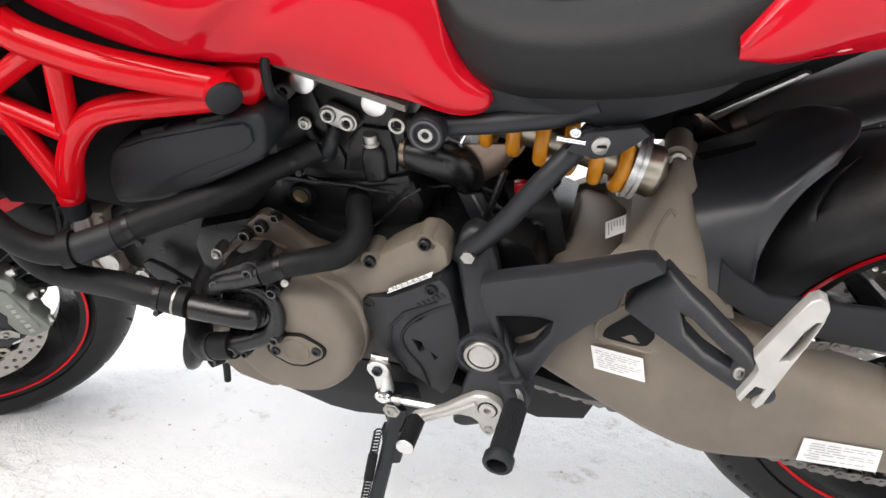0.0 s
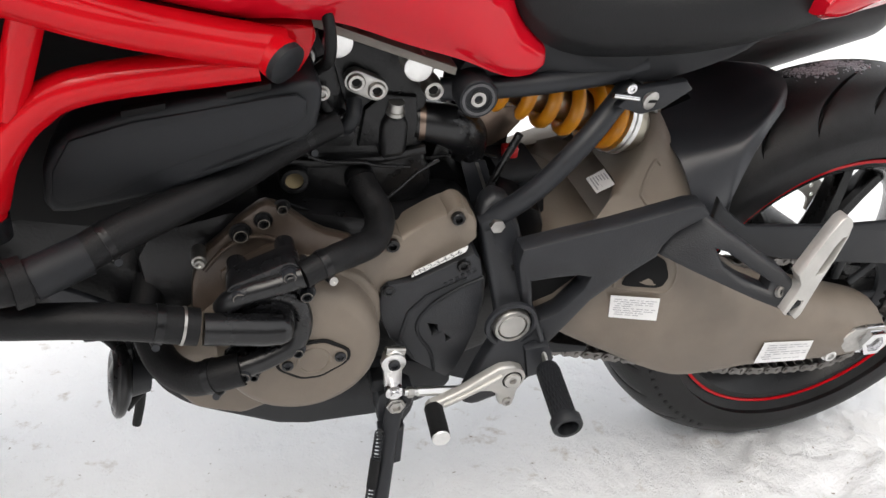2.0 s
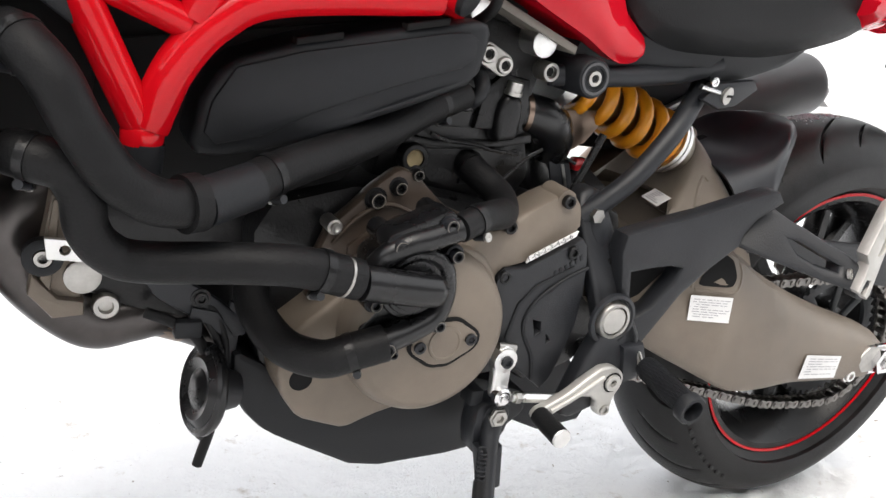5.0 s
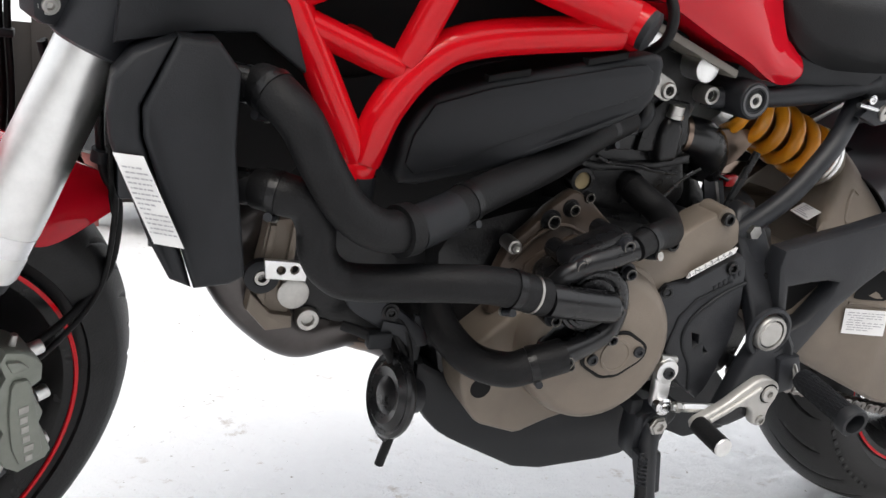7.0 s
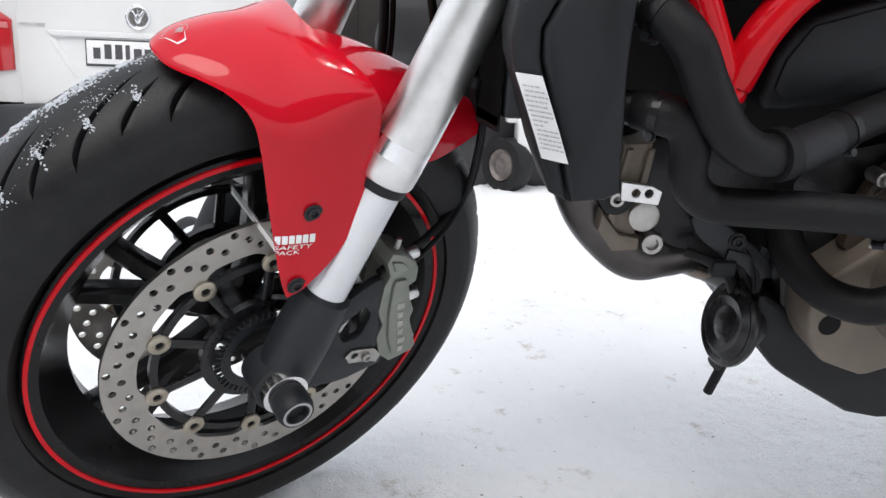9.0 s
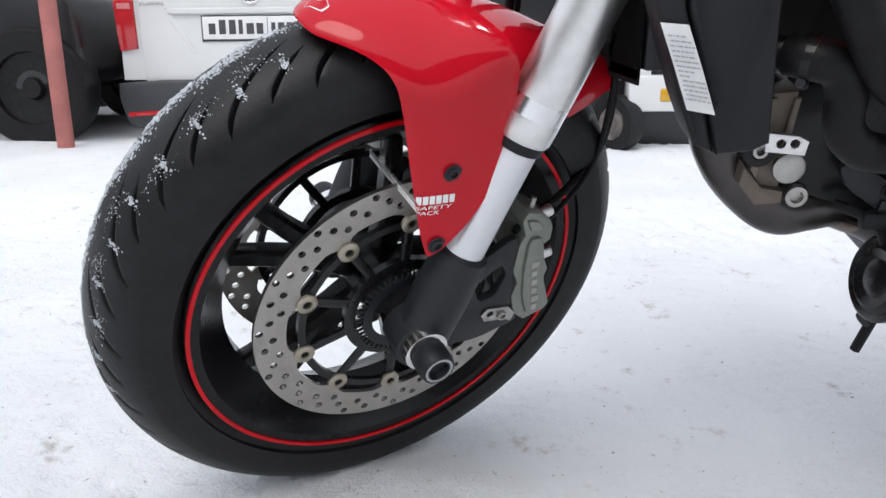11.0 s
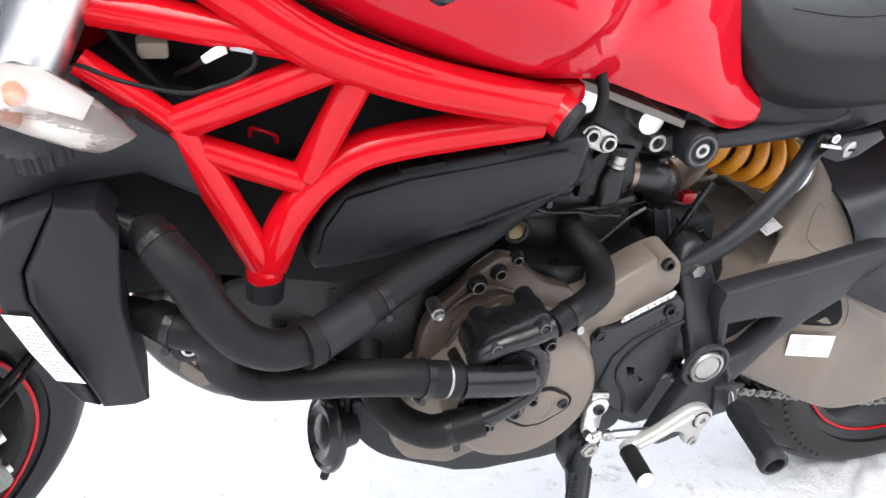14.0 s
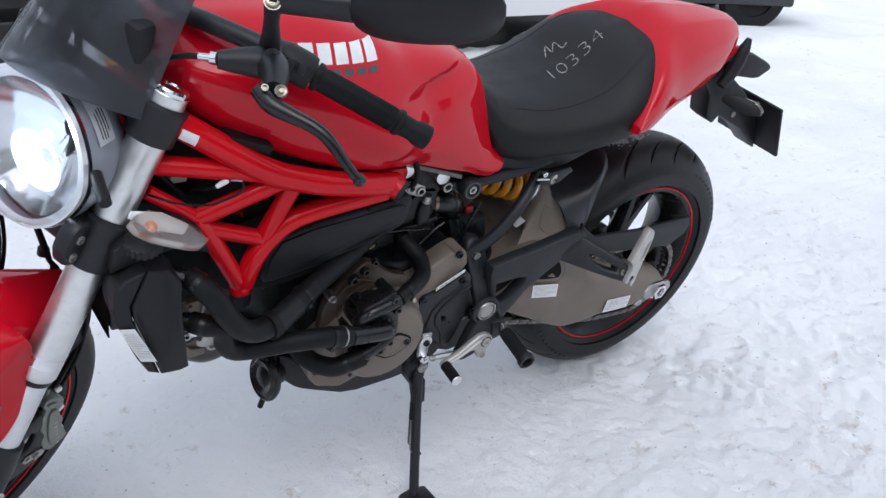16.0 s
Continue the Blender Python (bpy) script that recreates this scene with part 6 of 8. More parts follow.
# ---- radiator ----
core = box(-0.500, -0.470, -0.168, 0.168, 0.558, 0.712, 0.004)
for v in core.verts:
    v.co.z -= 0.2 * (v.co.y + 0.085) * max(0.0, (0.712 - v.co.z) / 0.154)
RD = part("radiator", core, M_SATIN, BIKE, "black radiator with plastic side covers")
SIDE = [(-0.508, 0.655), (-0.504, 0.680), (-0.490, 0.698), (-0.455, 0.712), (-0.432, 0.710), (-0.418, 0.690), (-0.421, 0.637), (-0.409, 0.534), (-0.420, 0.525), (-0.448, 0.519), (-0.464, 0.526), (-0.480, 0.561), (-0.506, 0.635)]
for s in (-1, 1):
    front_half = [(-0.508, 0.655), (-0.504, 0.680), (-0.490, 0.698), (-0.4605, 0.711), (-0.4855, 0.662), (-0.4850, 0.640), (-0.4475, 0.519), (-0.464, 0.526), (-0.480, 0.561), (-0.506, 0.635)]
    rear_half = [(-0.459, 0.712), (-0.432, 0.711), (-0.418, 0.692), (-0.421, 0.637), (-0.409, 0.534), (-0.420, 0.525), (-0.446, 0.519), (-0.4835, 0.640), (-0.484, 0.661)]

    def lean(x, h, s=s):
        return s * (0.25 * (x + 0.45) + 0.02 * math.sin((h - 0.52) * 16))
    cv = part("side_cover", prism(rear_half, s * 0.160, s * 0.224, 0.0045, seg=3, lf=lean), M_PLASTIC, RD, "matt black plastic side cover")
    part("side_cover_front", prism(front_half, s * 0.160, s * 0.2225, 0.0045, seg=3, lf=lean), M_PLASTIC, RD, "matt black plastic side cover")
    if s < 0:
        sticker("caution_label", [(-0.504, 0.629), (-0.4835, 0.628), (-0.4545, 0.557), (-0.476, 0.560)], lambda x, h: -0.2238 - 0.25 * (x + 0.45) - 0.02 * math.sin((h - 0.52) * 16), RD, 14, "white caution label with small print")
    part("outlet", tube([(-0.44, s * 0.19, 0.681), (-0.392, s * 0.222, 0.678)], 0.0150, 20, 0), M_GLOSSB, RD, "gloss black pipe stub")
    part("outlet", tube([(-0.44, s * 0.195, 0.600), (-0.390, s * 0.220, 0.600)], 0.0145, 20, 0), M_GLOSSB, RD, "gloss black pipe stub")
grid = bmesh.new()
for i in range(30):
    merge(grid, box(-0.5045, -0.5025, -0.166, 0.166, 0.560 + i * 0.0050, 0.5440 + i * 0.0050))
for i in range(48):
    merge(grid, box(-0.5050, -0.5020, -0.164 + i * 0.0069, -0.1628 + i * 0.0069, 0.559, 0.711))
for v in grid.verts:
    v.co.z -= 0.2 * (v.co.y + 0.085) * max(0.0, (0.712 - v.co.z) / 0.154)
part("stone_guard", grid, M_DARK, RD, "black mesh stone guard", kind="stuff")
part("header_tank", prism([(-0.502, 0.700), (-0.440, 0.712), (-0.400, 0.714), (-0.335, 0.668), (-0.345, 0.690), (-0.372, 0.738), (-0.400, 0.760), (-0.470, 0.752), (-0.498, 0.735)], -0.190, -0.165, 0.005, lf=lambda x, h: -0.10 * (-x - 0.42) if x < -0.42 else 0.25 * (x + 0.42)), M_PLASTIC, RD, "matt black coolant shroud")
part("header_tank", prism([(-0.502, 0.700), (-0.400, 0.714), (-0.335, 0.668), (-0.372, 0.738), (-0.400, 0.760), (-0.470, 0.752), (-0.498, 0.735)], 0.165, 0.190, 0.005), M_PLASTIC, RD)
part("fan_shroud", prism([(-0.468, 0.562), (-0.468, 0.745), (-0.400, 0.770), (-0.345, 0.760), (-0.330, 0.690), (-0.340, 0.600), (-0.375, 0.560)], -0.130, 0.130, 0.010, soft=1), M_DARK, RD, "dark fan shroud behind the radiator")
part("shroud_top", prism([(-0.500, 0.735), (-0.470, 0.752), (-0.400, 0.760), (-0.40, 0.74), (-0.47, 0.735)], -0.170, 0.170, 0.004), M_PLASTIC, RD)
cap = bmesh.new()
cap_m = axis((-0.463, -0.222, 0.752), (-0.1, -0.2, 1))
ring_rows = [[cap.verts.new(cap_m @ V((r * k * math.cos(2 * math.pi * j / 72), r * k * math.sin(2 * math.pi * j / 72), z))) for j in range(72) for k in ((1.0 if r < 0.02 or (j // 2) % 2 else 1.09),)] for z, r in ((0, 0.019), (0.003, 0.023), (0.016, 0.023), (0.019, 0.0195))]
for lo_, hi_ in zip(ring_rows, ring_rows[1:]):
    for j in range(72):
        cap.faces.new((lo_[j], lo_[(j + 1) % 72], hi_[(j + 1) % 72], hi_[j]))
cap.faces.new(ring_rows[-1])
cap.faces.new(ring_rows[0][::-1])
part("filler_cap", cap, M_PLASTIC, RD, "black ribbed filler cap")

# ---- air box side cover, horn, exhaust ----
def cover_swell(x, h):
    return -0.030 * step01(-0.24, -0.03, x)


AB = part("side_cover", prism([(-0.264, 0.596), (-0.259, 0.632), (-0.246, 0.655), (-0.228, 0.670), (-0.175, 0.690), (-0.098, 0.711), (-0.026, 0.7255), (-0.016, 0.7235), (-0.012, 0.716), (-0.013, 0.700), (-0.017, 0.680), (-0.028, 0.667), (-0.080, 0.643), (-0.126, 0.622), (-0.158, 0.605), (-0.200, 0.592), (-0.240, 0.584), (-0.258, 0.585)], -0.150, -0.080, 0.008, seg=3, lf=cover_swell), M_PLASTIC, BIKE, "matt black plastic side cover under the frame")
part("cover_panel", prism([(-0.255, 0.606), (-0.250, 0.632), (-0.232, 0.662), (-0.178, 0.681), (-0.056, 0.7125), (-0.036, 0.7150), (-0.027, 0.709), (-0.027, 0.694), (-0.038, 0.684), (-0.100, 0.660), (-0.160, 0.632), (-0.205, 0.606), (-0.245, 0.596)], -0.154, -0.149, 0.003, lf=cover_swell), M_PLASTIC, AB)
for cx, ch in ((-0.165, 0.690), (-0.075, 0.714)):
    part("clip", prism([(cx - 0.020, ch - 0.005), (cx + 0.018, ch + 0.005), (cx + 0.018, ch + 0.011), (cx - 0.020, ch + 0.001)], -0.152, -0.140, 0.001, lf=cover_swell), M_DARK, AB)
part("air_box", prism([(-0.36, 0.66), (-0.30, 0.62), (-0.22, 0.60), (0.05, 0.70), (0.10, 0.735), (0.06, 0.80), (-0.2, 0.85), (-0.36, 0.86), (-0.40, 0.80)], -0.085, 0.085, 0.02, soft=1), M_DARK, BIKE, "dark air box inside the frame")
part("red_clip", tube([(-0.311, -0.122, 0.712), (-0.310, -0.124, 0.720), (-0.300, -0.126, 0.718), (-0.290, -0.126, 0.713), (-0.289, -0.124, 0.706)], 0.0020, 8), M_FRAME, BIKE, "red wire clip")
wr = part("wiring_loom", tube([(-0.436, -0.120, 0.828), (-0.423, -0.122, 0.818), (-0.406, -0.126, 0.794), (-0.380, -0.130, 0.762), (-0.350, -0.120, 0.735), (-0.330, -0.095, 0.715)], 0.0045, 10), M_HOSE, BIKE, "black wiring inside the frame")
part("connector", box(-0.396, -0.372, -0.122, -0.102, 0.780, 0.794, 0.003), mat("cream_connector", (0.42, 0.40, 0.30), 0.5), wr, "cream plastic connector")
part("plug", tube([(-0.350, -0.178, 0.801), (-0.340, -0.180, 0.808), (-0.334, -0.180, 0.810)], [0.0034, 0.0042, 0.0034], 8), M_WHITE, wr, "white plastic plug")
part("plug", tube([(-0.331, -0.180, 0.812), (-0.323, -0.182, 0.813), (-0.315, -0.184, 0.811)], [0.0034, 0.0048, 0.0040], 8), M_LABELGREY, wr, "grey plastic plug")
part("cable", tube([(-0.315, -0.184, 0.811), (-0.316, -0.192, 0.802), (-0.328, -0.194, 0.793), (-0.345, -0.190, 0.785), (-0.366, -0.190, 0.781), (-0.405, -0.185, 0.788), (-0.430, -0.165, 0.791), (-0.445, -0.140, 0.786)], 0.0018, 10), M_HOSE, wr)
part("cable", tube([(-0.350, -0.178, 0.801), (-0.358, -0.160, 0.788), (-0.368, -0.130, 0.770), (-0.362, -0.110, 0.745)], 0.0022, 8), M_HOSE, wr)
part("breather_tube", tube([(-0.012, -0.120, 0.800), (-0.005, -0.160, 0.772), (-0.004, -0.162, 0.740), (-0.010, -0.130, 0.715)], 0.0055, 12), M_HOSE, BIKE, "thin black breather tube")

for pts_, r_ in (([(-0.285, -0.100, 0.420), (-0.262, -0.112, 0.414), (-0.240, -0.114, 0.398), (-0.225, -0.110, 0.372), (-0.205, -0.108, 0.360)], 0.0055), ([(-0.270, -0.098, 0.455), (-0.245, -0.108, 0.436), (-0.228, -0.112, 0.410), (-0.215, -0.112, 0.385)], 0.0042), ([(-0.240, -0.104, 0.440), (-0.222, -0.112, 0.420), (-0.212, -0.114, 0.392), (-0.208, -0.112, 0.350)], 0.0035)):
    part("wire", tube(pts_, r_, 10), M_HOSE, EN, "black sheathed wire")
part("wire_connector", box(-0.262, -0.236, -0.122, -0.108, 0.400, 0.418, 0.003), M_PLASTIC, EN)
part("wire_connector", box(-0.232, -0.214, -0.124, -0.110, 0.366, 0.388, 0.003), M_PLASTIC, EN)
part("bracket_arm", prism([(-0.292, 0.462), (-0.280, 0.470), (-0.262, 0.462), (-0.222, 0.436), (-0.196, 0.414), (-0.190, 0.396), (-0.204, 0.394), (-0.236, 0.412), (-0.280, 0.440)], -0.112, -0.102, 0.003, soft=1), M_SATIN, EN, "black bracket arm")
part("arm_bolt", bolt((-0.238, -0.112, 0.438), LEFT, 0.0065, 0.005, washer=0.0095), M_ENGINE, EN)
part("wire_bracket", prism([(-0.246, 0.430), (-0.222, 0.424), (-0.206, 0.400), (-0.212, 0.394), (-0.230, 0.412), (-0.248, 0.418)], -0.116, -0.112, 0.001), M_SATIN, EN)
HN = part("horn", lathe([(-0.010, 0.0), (-0.010, 0.030), (-0.004, 0.043), (0.0, 0.0455), (0.004, 0.0455), (0.007, 0.042), (0.005, 0.038), (0.010, 0.030), (0.007, 0.020), (0.012, 0.010), (0.010, 0)], axis((-0.231, -0.124, 0.347), (-0.965, -0.14, 0.20)), 48), M_GLOSSB, BIKE, "round black disc horn")
part("horn_body", lathe([(-0.032, 0.0), (-0.032, 0.018), (-0.010, 0.024), (-0.010, 0)], axis((-0.231, -0.124, 0.347), (-0.965, -0.14, 0.20)), 28), M_SATIN, HN)
part("horn_bracket", prism([(-0.209, 0.432), (-0.196, 0.428), (-0.202, 0.330), (-0.216, 0.326)], -0.110, -0.103, 0.002), M_SATIN, HN)
part("mount_stay", tube([(-0.185, -0.10, 0.322), (-0.212, -0.104, 0.326)], 0.004, 8), M_SATIN, HN)
part("rubber_stub", tube([(-0.212, -0.103, 0.318), (-0.218, -0.100, 0.280), (-0.2265, -0.098, 0.243)], [0.0065, 0.0058, 0.0055], 12), M_HOSE, HN)
part("stub_collar", tube([(-0.214, -0.104, 0.300), (-0.234, -0.112, 0.290)], [0.004, 0.009], 12, 0), M_HOSE, HN)

EX = part("exhaust_header", tube([(-0.320, -0.030, 0.500), (-0.372, -0.050, 0.520), (-0.398, -0.060, 0.492), (-0.384, -0.060, 0.452), (-0.355, -0.060, 0.418), (-0.325, -0.060, 0.398), (-0.292, -0.058, 0.400), (-0.262, -0.055, 0.402), (-0.215, -0.045, 0.380), (-0.15, -0.03, 0.34), (0.0, 0.0, 0.30), (0.15, 0.06, 0.30)], [0.029] * 6 + [0.0275] * 6, 28), M_HEADER, BIKE, "dark steel exhaust header pipe")
part("pipe_joint", tube([(-0.262, -0.055, 0.402), (-0.240, -0.050, 0.392)], 0.0275, 24, 0), M_TITAN, EX, "heat-tinted pipe joint")
MF = part("silencer", tube([(0.470, 0.150, 0.558), (0.515, 0.152, 0.578), (0.640, 0.163, 0.616), (0.800, 0.176, 0.662), (0.852, 0.180, 0.676), (0.858, 0.1805, 0.678)], [0.030, 0.040, 0.050, 0.055, 0.055, 0.046], 40, 4), M_SILENCER, BIKE, "matt black silencer beside the rear wheel")
part("silencer_pipe", tube([(0.20, 0.11, 0.36), (0.33, 0.14, 0.44), (0.42, 0.148, 0.53), (0.480, 0.150, 0.565)], 0.026, 24), M_TITAN, MF, "heat-tinted link pipe")
part("silencer_shield", prism([(0.440, 0.592), (0.553, 0.652), (0.560, 0.650), (0.552, 0.643), (0.455, 0.588)], 0.112, 0.126, 0.002), M_ALU, MF, "bare alloy heat shield")
part("silencer_bracket", prism([(0.403, 0.590), (0.414, 0.600), (0.436, 0.604), (0.482, 0.566), (0.478, 0.552), (0.448, 0.548), (0.410, 0.566)], 0.098, 0.103, 0.001), M_TITAN, MF, "heat-tinted mounting bracket")
part("rubber_mount", lathe([(-0.01, 0.0), (-0.01, 0.020), (0.004, 0.020), (0.005, 0.013), (0.002, 0.010), (0.004, 0.006), (0.004, 0)], axis((0.420, 0.094, 0.584), LEFT), 24), M_HOSE, MF)
part("pipe_clip", tube([(0.482, 0.150, 0.562), (0.498, 0.151, 0.570)], 0.0395, 28, 0), M_TITAN, MF, "heat-tinted pipe clip")

# ---- foot-rest plates ----
def plate_lean(x, h):
    return 0.46 * (max(0.405, h) - 0.475) + 0.012


FP = part("footrest_plate", prism([(0.168, 0.533), (0.174, 0.552), (0.188, 0.56), (0.206, 0.554), (0.219, 0.518), (0.226, 0.478), (0.23, 0.448), (0.25, 0.398), (0.254, 0.363), (0.241, 0.338), (0.206, 0.314), (0.171, 0.302), (0.156, 0.308), (0.166, 0.343), (0.178, 0.378), (0.192, 0.409), (0.186, 0.448), (0.176, 0.488)], -0.172, -0.145, 0.007, soft=1, seg=3, lf=plate_lean), M_COVER, BIKE, "matt black footrest hanger plate")
part("plate_recess", prism([(0.180, 0.548), (0.200, 0.545), (0.211, 0.520), (0.207, 0.502), (0.196, 0.497), (0.184, 0.512)], -0.1728, -0.170, 0.002, soft=1, lf=plate_lean), M_SATIN, FP)
part("hanger_bolt", lathe([(0, 0.012), (0.002, 0.012), (0.002, 0.009), (0.012, 0.0085), (0.012, 0)], axis((0.1865, -0.134, 0.5325), LEFT), 6), M_STEEL, FP, "bright hexagon bolt")
part("pivot_ring", lathe([(0, 0.032), (0.004, 0.031), (0.005, 0.027), (0.003, 0.025)], axis((0.2045, -0.1845, 0.4233), LEFT), 48), M_SATIN, FP)
PV = part("pivot_cap", lathe([(-0.004, 0.0225), (0.004, 0.0225), (0.007, 0.021), (0.007, 0.0175), (0.001, 0.0165), (0.000, 0)], axis((0.2045, -0.1845, 0.4233), LEFT), 40), M_STEEL, FP, "bright swingarm pivot cap")
part("pivot_nut", lathe([(0, 0.0160), (0.0055, 0.0160), (0.0065, 0.0150), (0.0062, 0.0)], axis((0.2045, -0.1845, 0.4233), LEFT), 18), PEG_ALLOY, PV)
part("nut_groove", lathe([(0.0012, 0.0160), (0.0012, 0.0174), (0.0020, 0.0174), (0.0020, 0.0160)], axis((0.2045, -0.1845, 0.4233), LEFT), 40, loop=True), M_DARK, PV)
ARM = part("arm", prism([(0.205, 0.500), (0.207, 0.521), (0.258, 0.538), (0.304, 0.552), (0.352, 0.570), (0.384, 0.582), (0.397, 0.583), (0.407, 0.571), (0.374, 0.546), (0.364, 0.530), (0.360, 0.514), (0.326, 0.483), (0.296, 0.450), (0.258, 0.385), (0.238, 0.396), (0.224, 0.404), (0.216, 0.450)], -0.178, -0.150, 0.005, [[(0.224, 0.477), (0.252, 0.483), (0.276, 0.486), (0.289, 0.484), (0.285, 0.468), (0.262, 0.434), (0.243, 0.422), (0.232, 0.424), (0.229, 0.450)]], 0, lf=lambda x, h: -0.15 * (x - 0.21)), M_COVER, FP, "matt black braced arm")


def hanger_lean(x, h):
    return -0.557 * (x - 0.367) + 0.672 * (h - 0.511)


PH_ = part("passenger_hanger", prism([(0.41, 0.561), (0.434, 0.547), (0.448, 0.541), (0.468, 0.53), (0.487, 0.522), (0.503, 0.508), (0.503, 0.493), (0.489, 0.483), (0.455, 0.489), (0.4, 0.502), (0.367, 0.511), (0.367, 0.517), (0.376, 0.531), (0.396, 0.549)], -0.194, -0.168, 0.005, [[(0.424, 0.528), (0.435, 0.527), (0.457, 0.516), (0.475, 0.508), (0.472, 0.5), (0.448, 0.505), (0.43, 0.514)]], 0, 3, lf=hanger_lean), M_COVER, FP, "matt black passenger footrest hanger")
part("hanger_bolt", bolt((0.480, -0.263, 0.502), (0.35, -0.85, 0.35), 0.0065, 0.004), M_STEEL, PH_)
part("passenger_footrest", prism([(0.4788, 0.4878), (0.4827, 0.4839), (0.4949, 0.5002), (0.5037, 0.4978), (0.4932, 0.4811), (0.4972, 0.4772), (0.5033, 0.4825), (0.5211, 0.5164), (0.5317, 0.5352), (0.5473, 0.5654), (0.5513, 0.5781), (0.5491, 0.5849), (0.542, 0.5889), (0.5343, 0.5859), (0.523, 0.5724), (0.491, 0.5288), (0.4962, 0.5177), (0.4925, 0.5087)], -0.284, -0.268, 0.0025, [[(0.5127, 0.5262), (0.5219, 0.5273), (0.5338, 0.5421), (0.5458, 0.5659), (0.5415, 0.5662), (0.5321, 0.5564)]], 0, 2, lf=lambda x, h: 0.064 * (x - 0.495) + 0.256 * (h - 0.48)), PEG_ALLOY, FP, "folded bare alloy passenger footrest")
part("arm_web", prism([(0.205, 0.485), (0.250, 0.500), (0.300, 0.495), (0.300, 0.475), (0.262, 0.440), (0.225, 0.425)], -0.158, -0.154, 0.0), M_DARK, FP)
part("footrest_spring_cap", lathe([(-0.016, 0.0), (-0.016, 0.012), (0.0, 0.012), (0.002, 0.009), (0.002, 0)], axis((0.503, -0.272, 0.484), LEFT), 20), M_SATIN, PH_)
part("footrest_bracket", prism([(0.222, 0.392), (0.252, 0.395), (0.262, 0.372), (0.255, 0.350), (0.232, 0.345)], -0.198, -0.165, 0.004), M_SATIN, FP)
PG = part("rider_footrest", lathe([(0, 0.0), (0, 0.0125), (0.004, 0.0135), (0.075, 0.0135), (0.076, 0.0175), (0.086, 0.0175), (0.088, 0.016), (0.088, 0.012), (0.074, 0.011), (0.074, 0)], axis((0.247, -0.212, 0.374), (-0.065, -1, -0.090)), 36), M_PLASTIC, BIKE, "black knurled rider footrest")
kn = bmesh.new()
for i in range(22):
    a = 2 * math.pi * i / 22
    for s in (-1, 1):
        tube([axis((0.247, -0.212, 0.374), (-0.065, -1, -0.090)) @ V((0.0137 * math.cos(a + s * z * 16), 0.0137 * math.sin(a + s * z * 16), 0.006 + z)) for z in (0, 0.017, 0.034, 0.051, 0.066)], 0.0006, 4, 0, kn)
part("knurling", kn, M_PLASTIC, PG, "crossed knurling", kind="stuff")
part("footrest_spring", tube([(0.252, -0.205, 0.352), (0.250, -0.200, 0.372), (0.246, -0.195, 0.385)], 0.0035, 8), M_STEEL, PG)

# ---- gear lever, side stand ----
GL = part("gear_lever", prism([(0.106, 0.322), (0.112, 0.330), (0.122, 0.333), (0.150, 0.345), (0.176, 0.362), (0.194, 0.372), (0.210, 0.372), (0.224, 0.361), (0.227, 0.346), (0.219, 0.331), (0.218, 0.314), (0.209, 0.307), (0.198, 0.312), (0.195, 0.328), (0.186, 0.335), (0.170, 0.338), (0.130, 0.321), (0.112, 0.312)], -0.204, -0.190, 0.004, soft=1, seg=3, lf=lambda x, h: -0.06 * max(0, 0.19 - x)), PEG_ALLOY, BIKE, "cast alloy gear lever and linkage")
part("lever_rib", tube([(0.128, -0.208, 0.327), (0.160, -0.207, 0.342), (0.196, -0.205, 0.361)], 0.0032, 10), PEG_ALLOY, GL)
part("lever_boss", lathe([(-0.02, 0.0165), (0.004, 0.0165), (0.006, 0.0125), (0.006, 0.0105), (0.009, 0.0100), (0.009, 0.0045), (0.005, 0.0042), (0.005, 0)], axis((0.2096, -0.199, 0.3530), LEFT), 32), PEG_ALLOY, GL)
part("boss_ring", lathe([(0.0058, 0.0125), (0.0066, 0.0125), (0.0066, 0.0105), (0.0058, 0.0105)], axis((0.2096, -0.199, 0.3530), LEFT), 32, loop=True), M_DARK, GL)
part("lever_bolt", bolt((0.208, -0.203, 0.3172), LEFT, 0.0062, 0.004), M_STEEL, GL)
part("toe_peg", tube([(0.116, -0.205, 0.3215), (0.114, -0.250, 0.3205)], 0.0112, 20), M_HOSE, GL, "black rubber toe peg")
part("toe_end", lathe([(0, 0.0112), (0.002, 0.0104), (0.002, 0)], axis((0.114, -0.250, 0.3205), LEFT), 20), M_ALU, GL, "bare metal peg end")
part("link_rod", tube([(0.082, -0.193, 0.341), (0.200, -0.186, 0.322)], 0.0042, 14), M_ALU, GL, "bright shift rod")
part("rod_sleeve", tube([(0.098, -0.192, 0.3385), (0.150, -0.189, 0.330)], 0.0056, 6, 0), M_ALU, GL)
part("rod_nut", tube([(0.086, -0.193, 0.3405), (0.093, -0.1925, 0.3393)], 0.0066, 6, 0), M_STEEL, GL)
part("rod_joint", lathe([(-0.004, 0.0), (-0.004, 0.0105), (0.005, 0.0105), (0.007, 0.008), (0.007, 0.0055), (0.010, 0.005), (0.010, 0)], axis((0.0705, -0.189, 0.3425), LEFT), 24), M_CHROME, GL)
part("selector_arm", prism([(0.056, 0.388), (0.060, 0.397), (0.070, 0.401), (0.080, 0.396), (0.080, 0.372), (0.081, 0.340), (0.071, 0.331), (0.061, 0.339), (0.059, 0.366)], -0.187, -0.174, 0.0035, soft=1, seg=3), M_ALU, GL)
part("selector_collar", lathe([(-0.004, 0.0), (-0.004, 0.0145), (0.003, 0.0140), (0.004, 0.011), (0.004, 0)], axis((0.0685, -0.186, 0.384), LEFT), 28), M_ALU, GL)
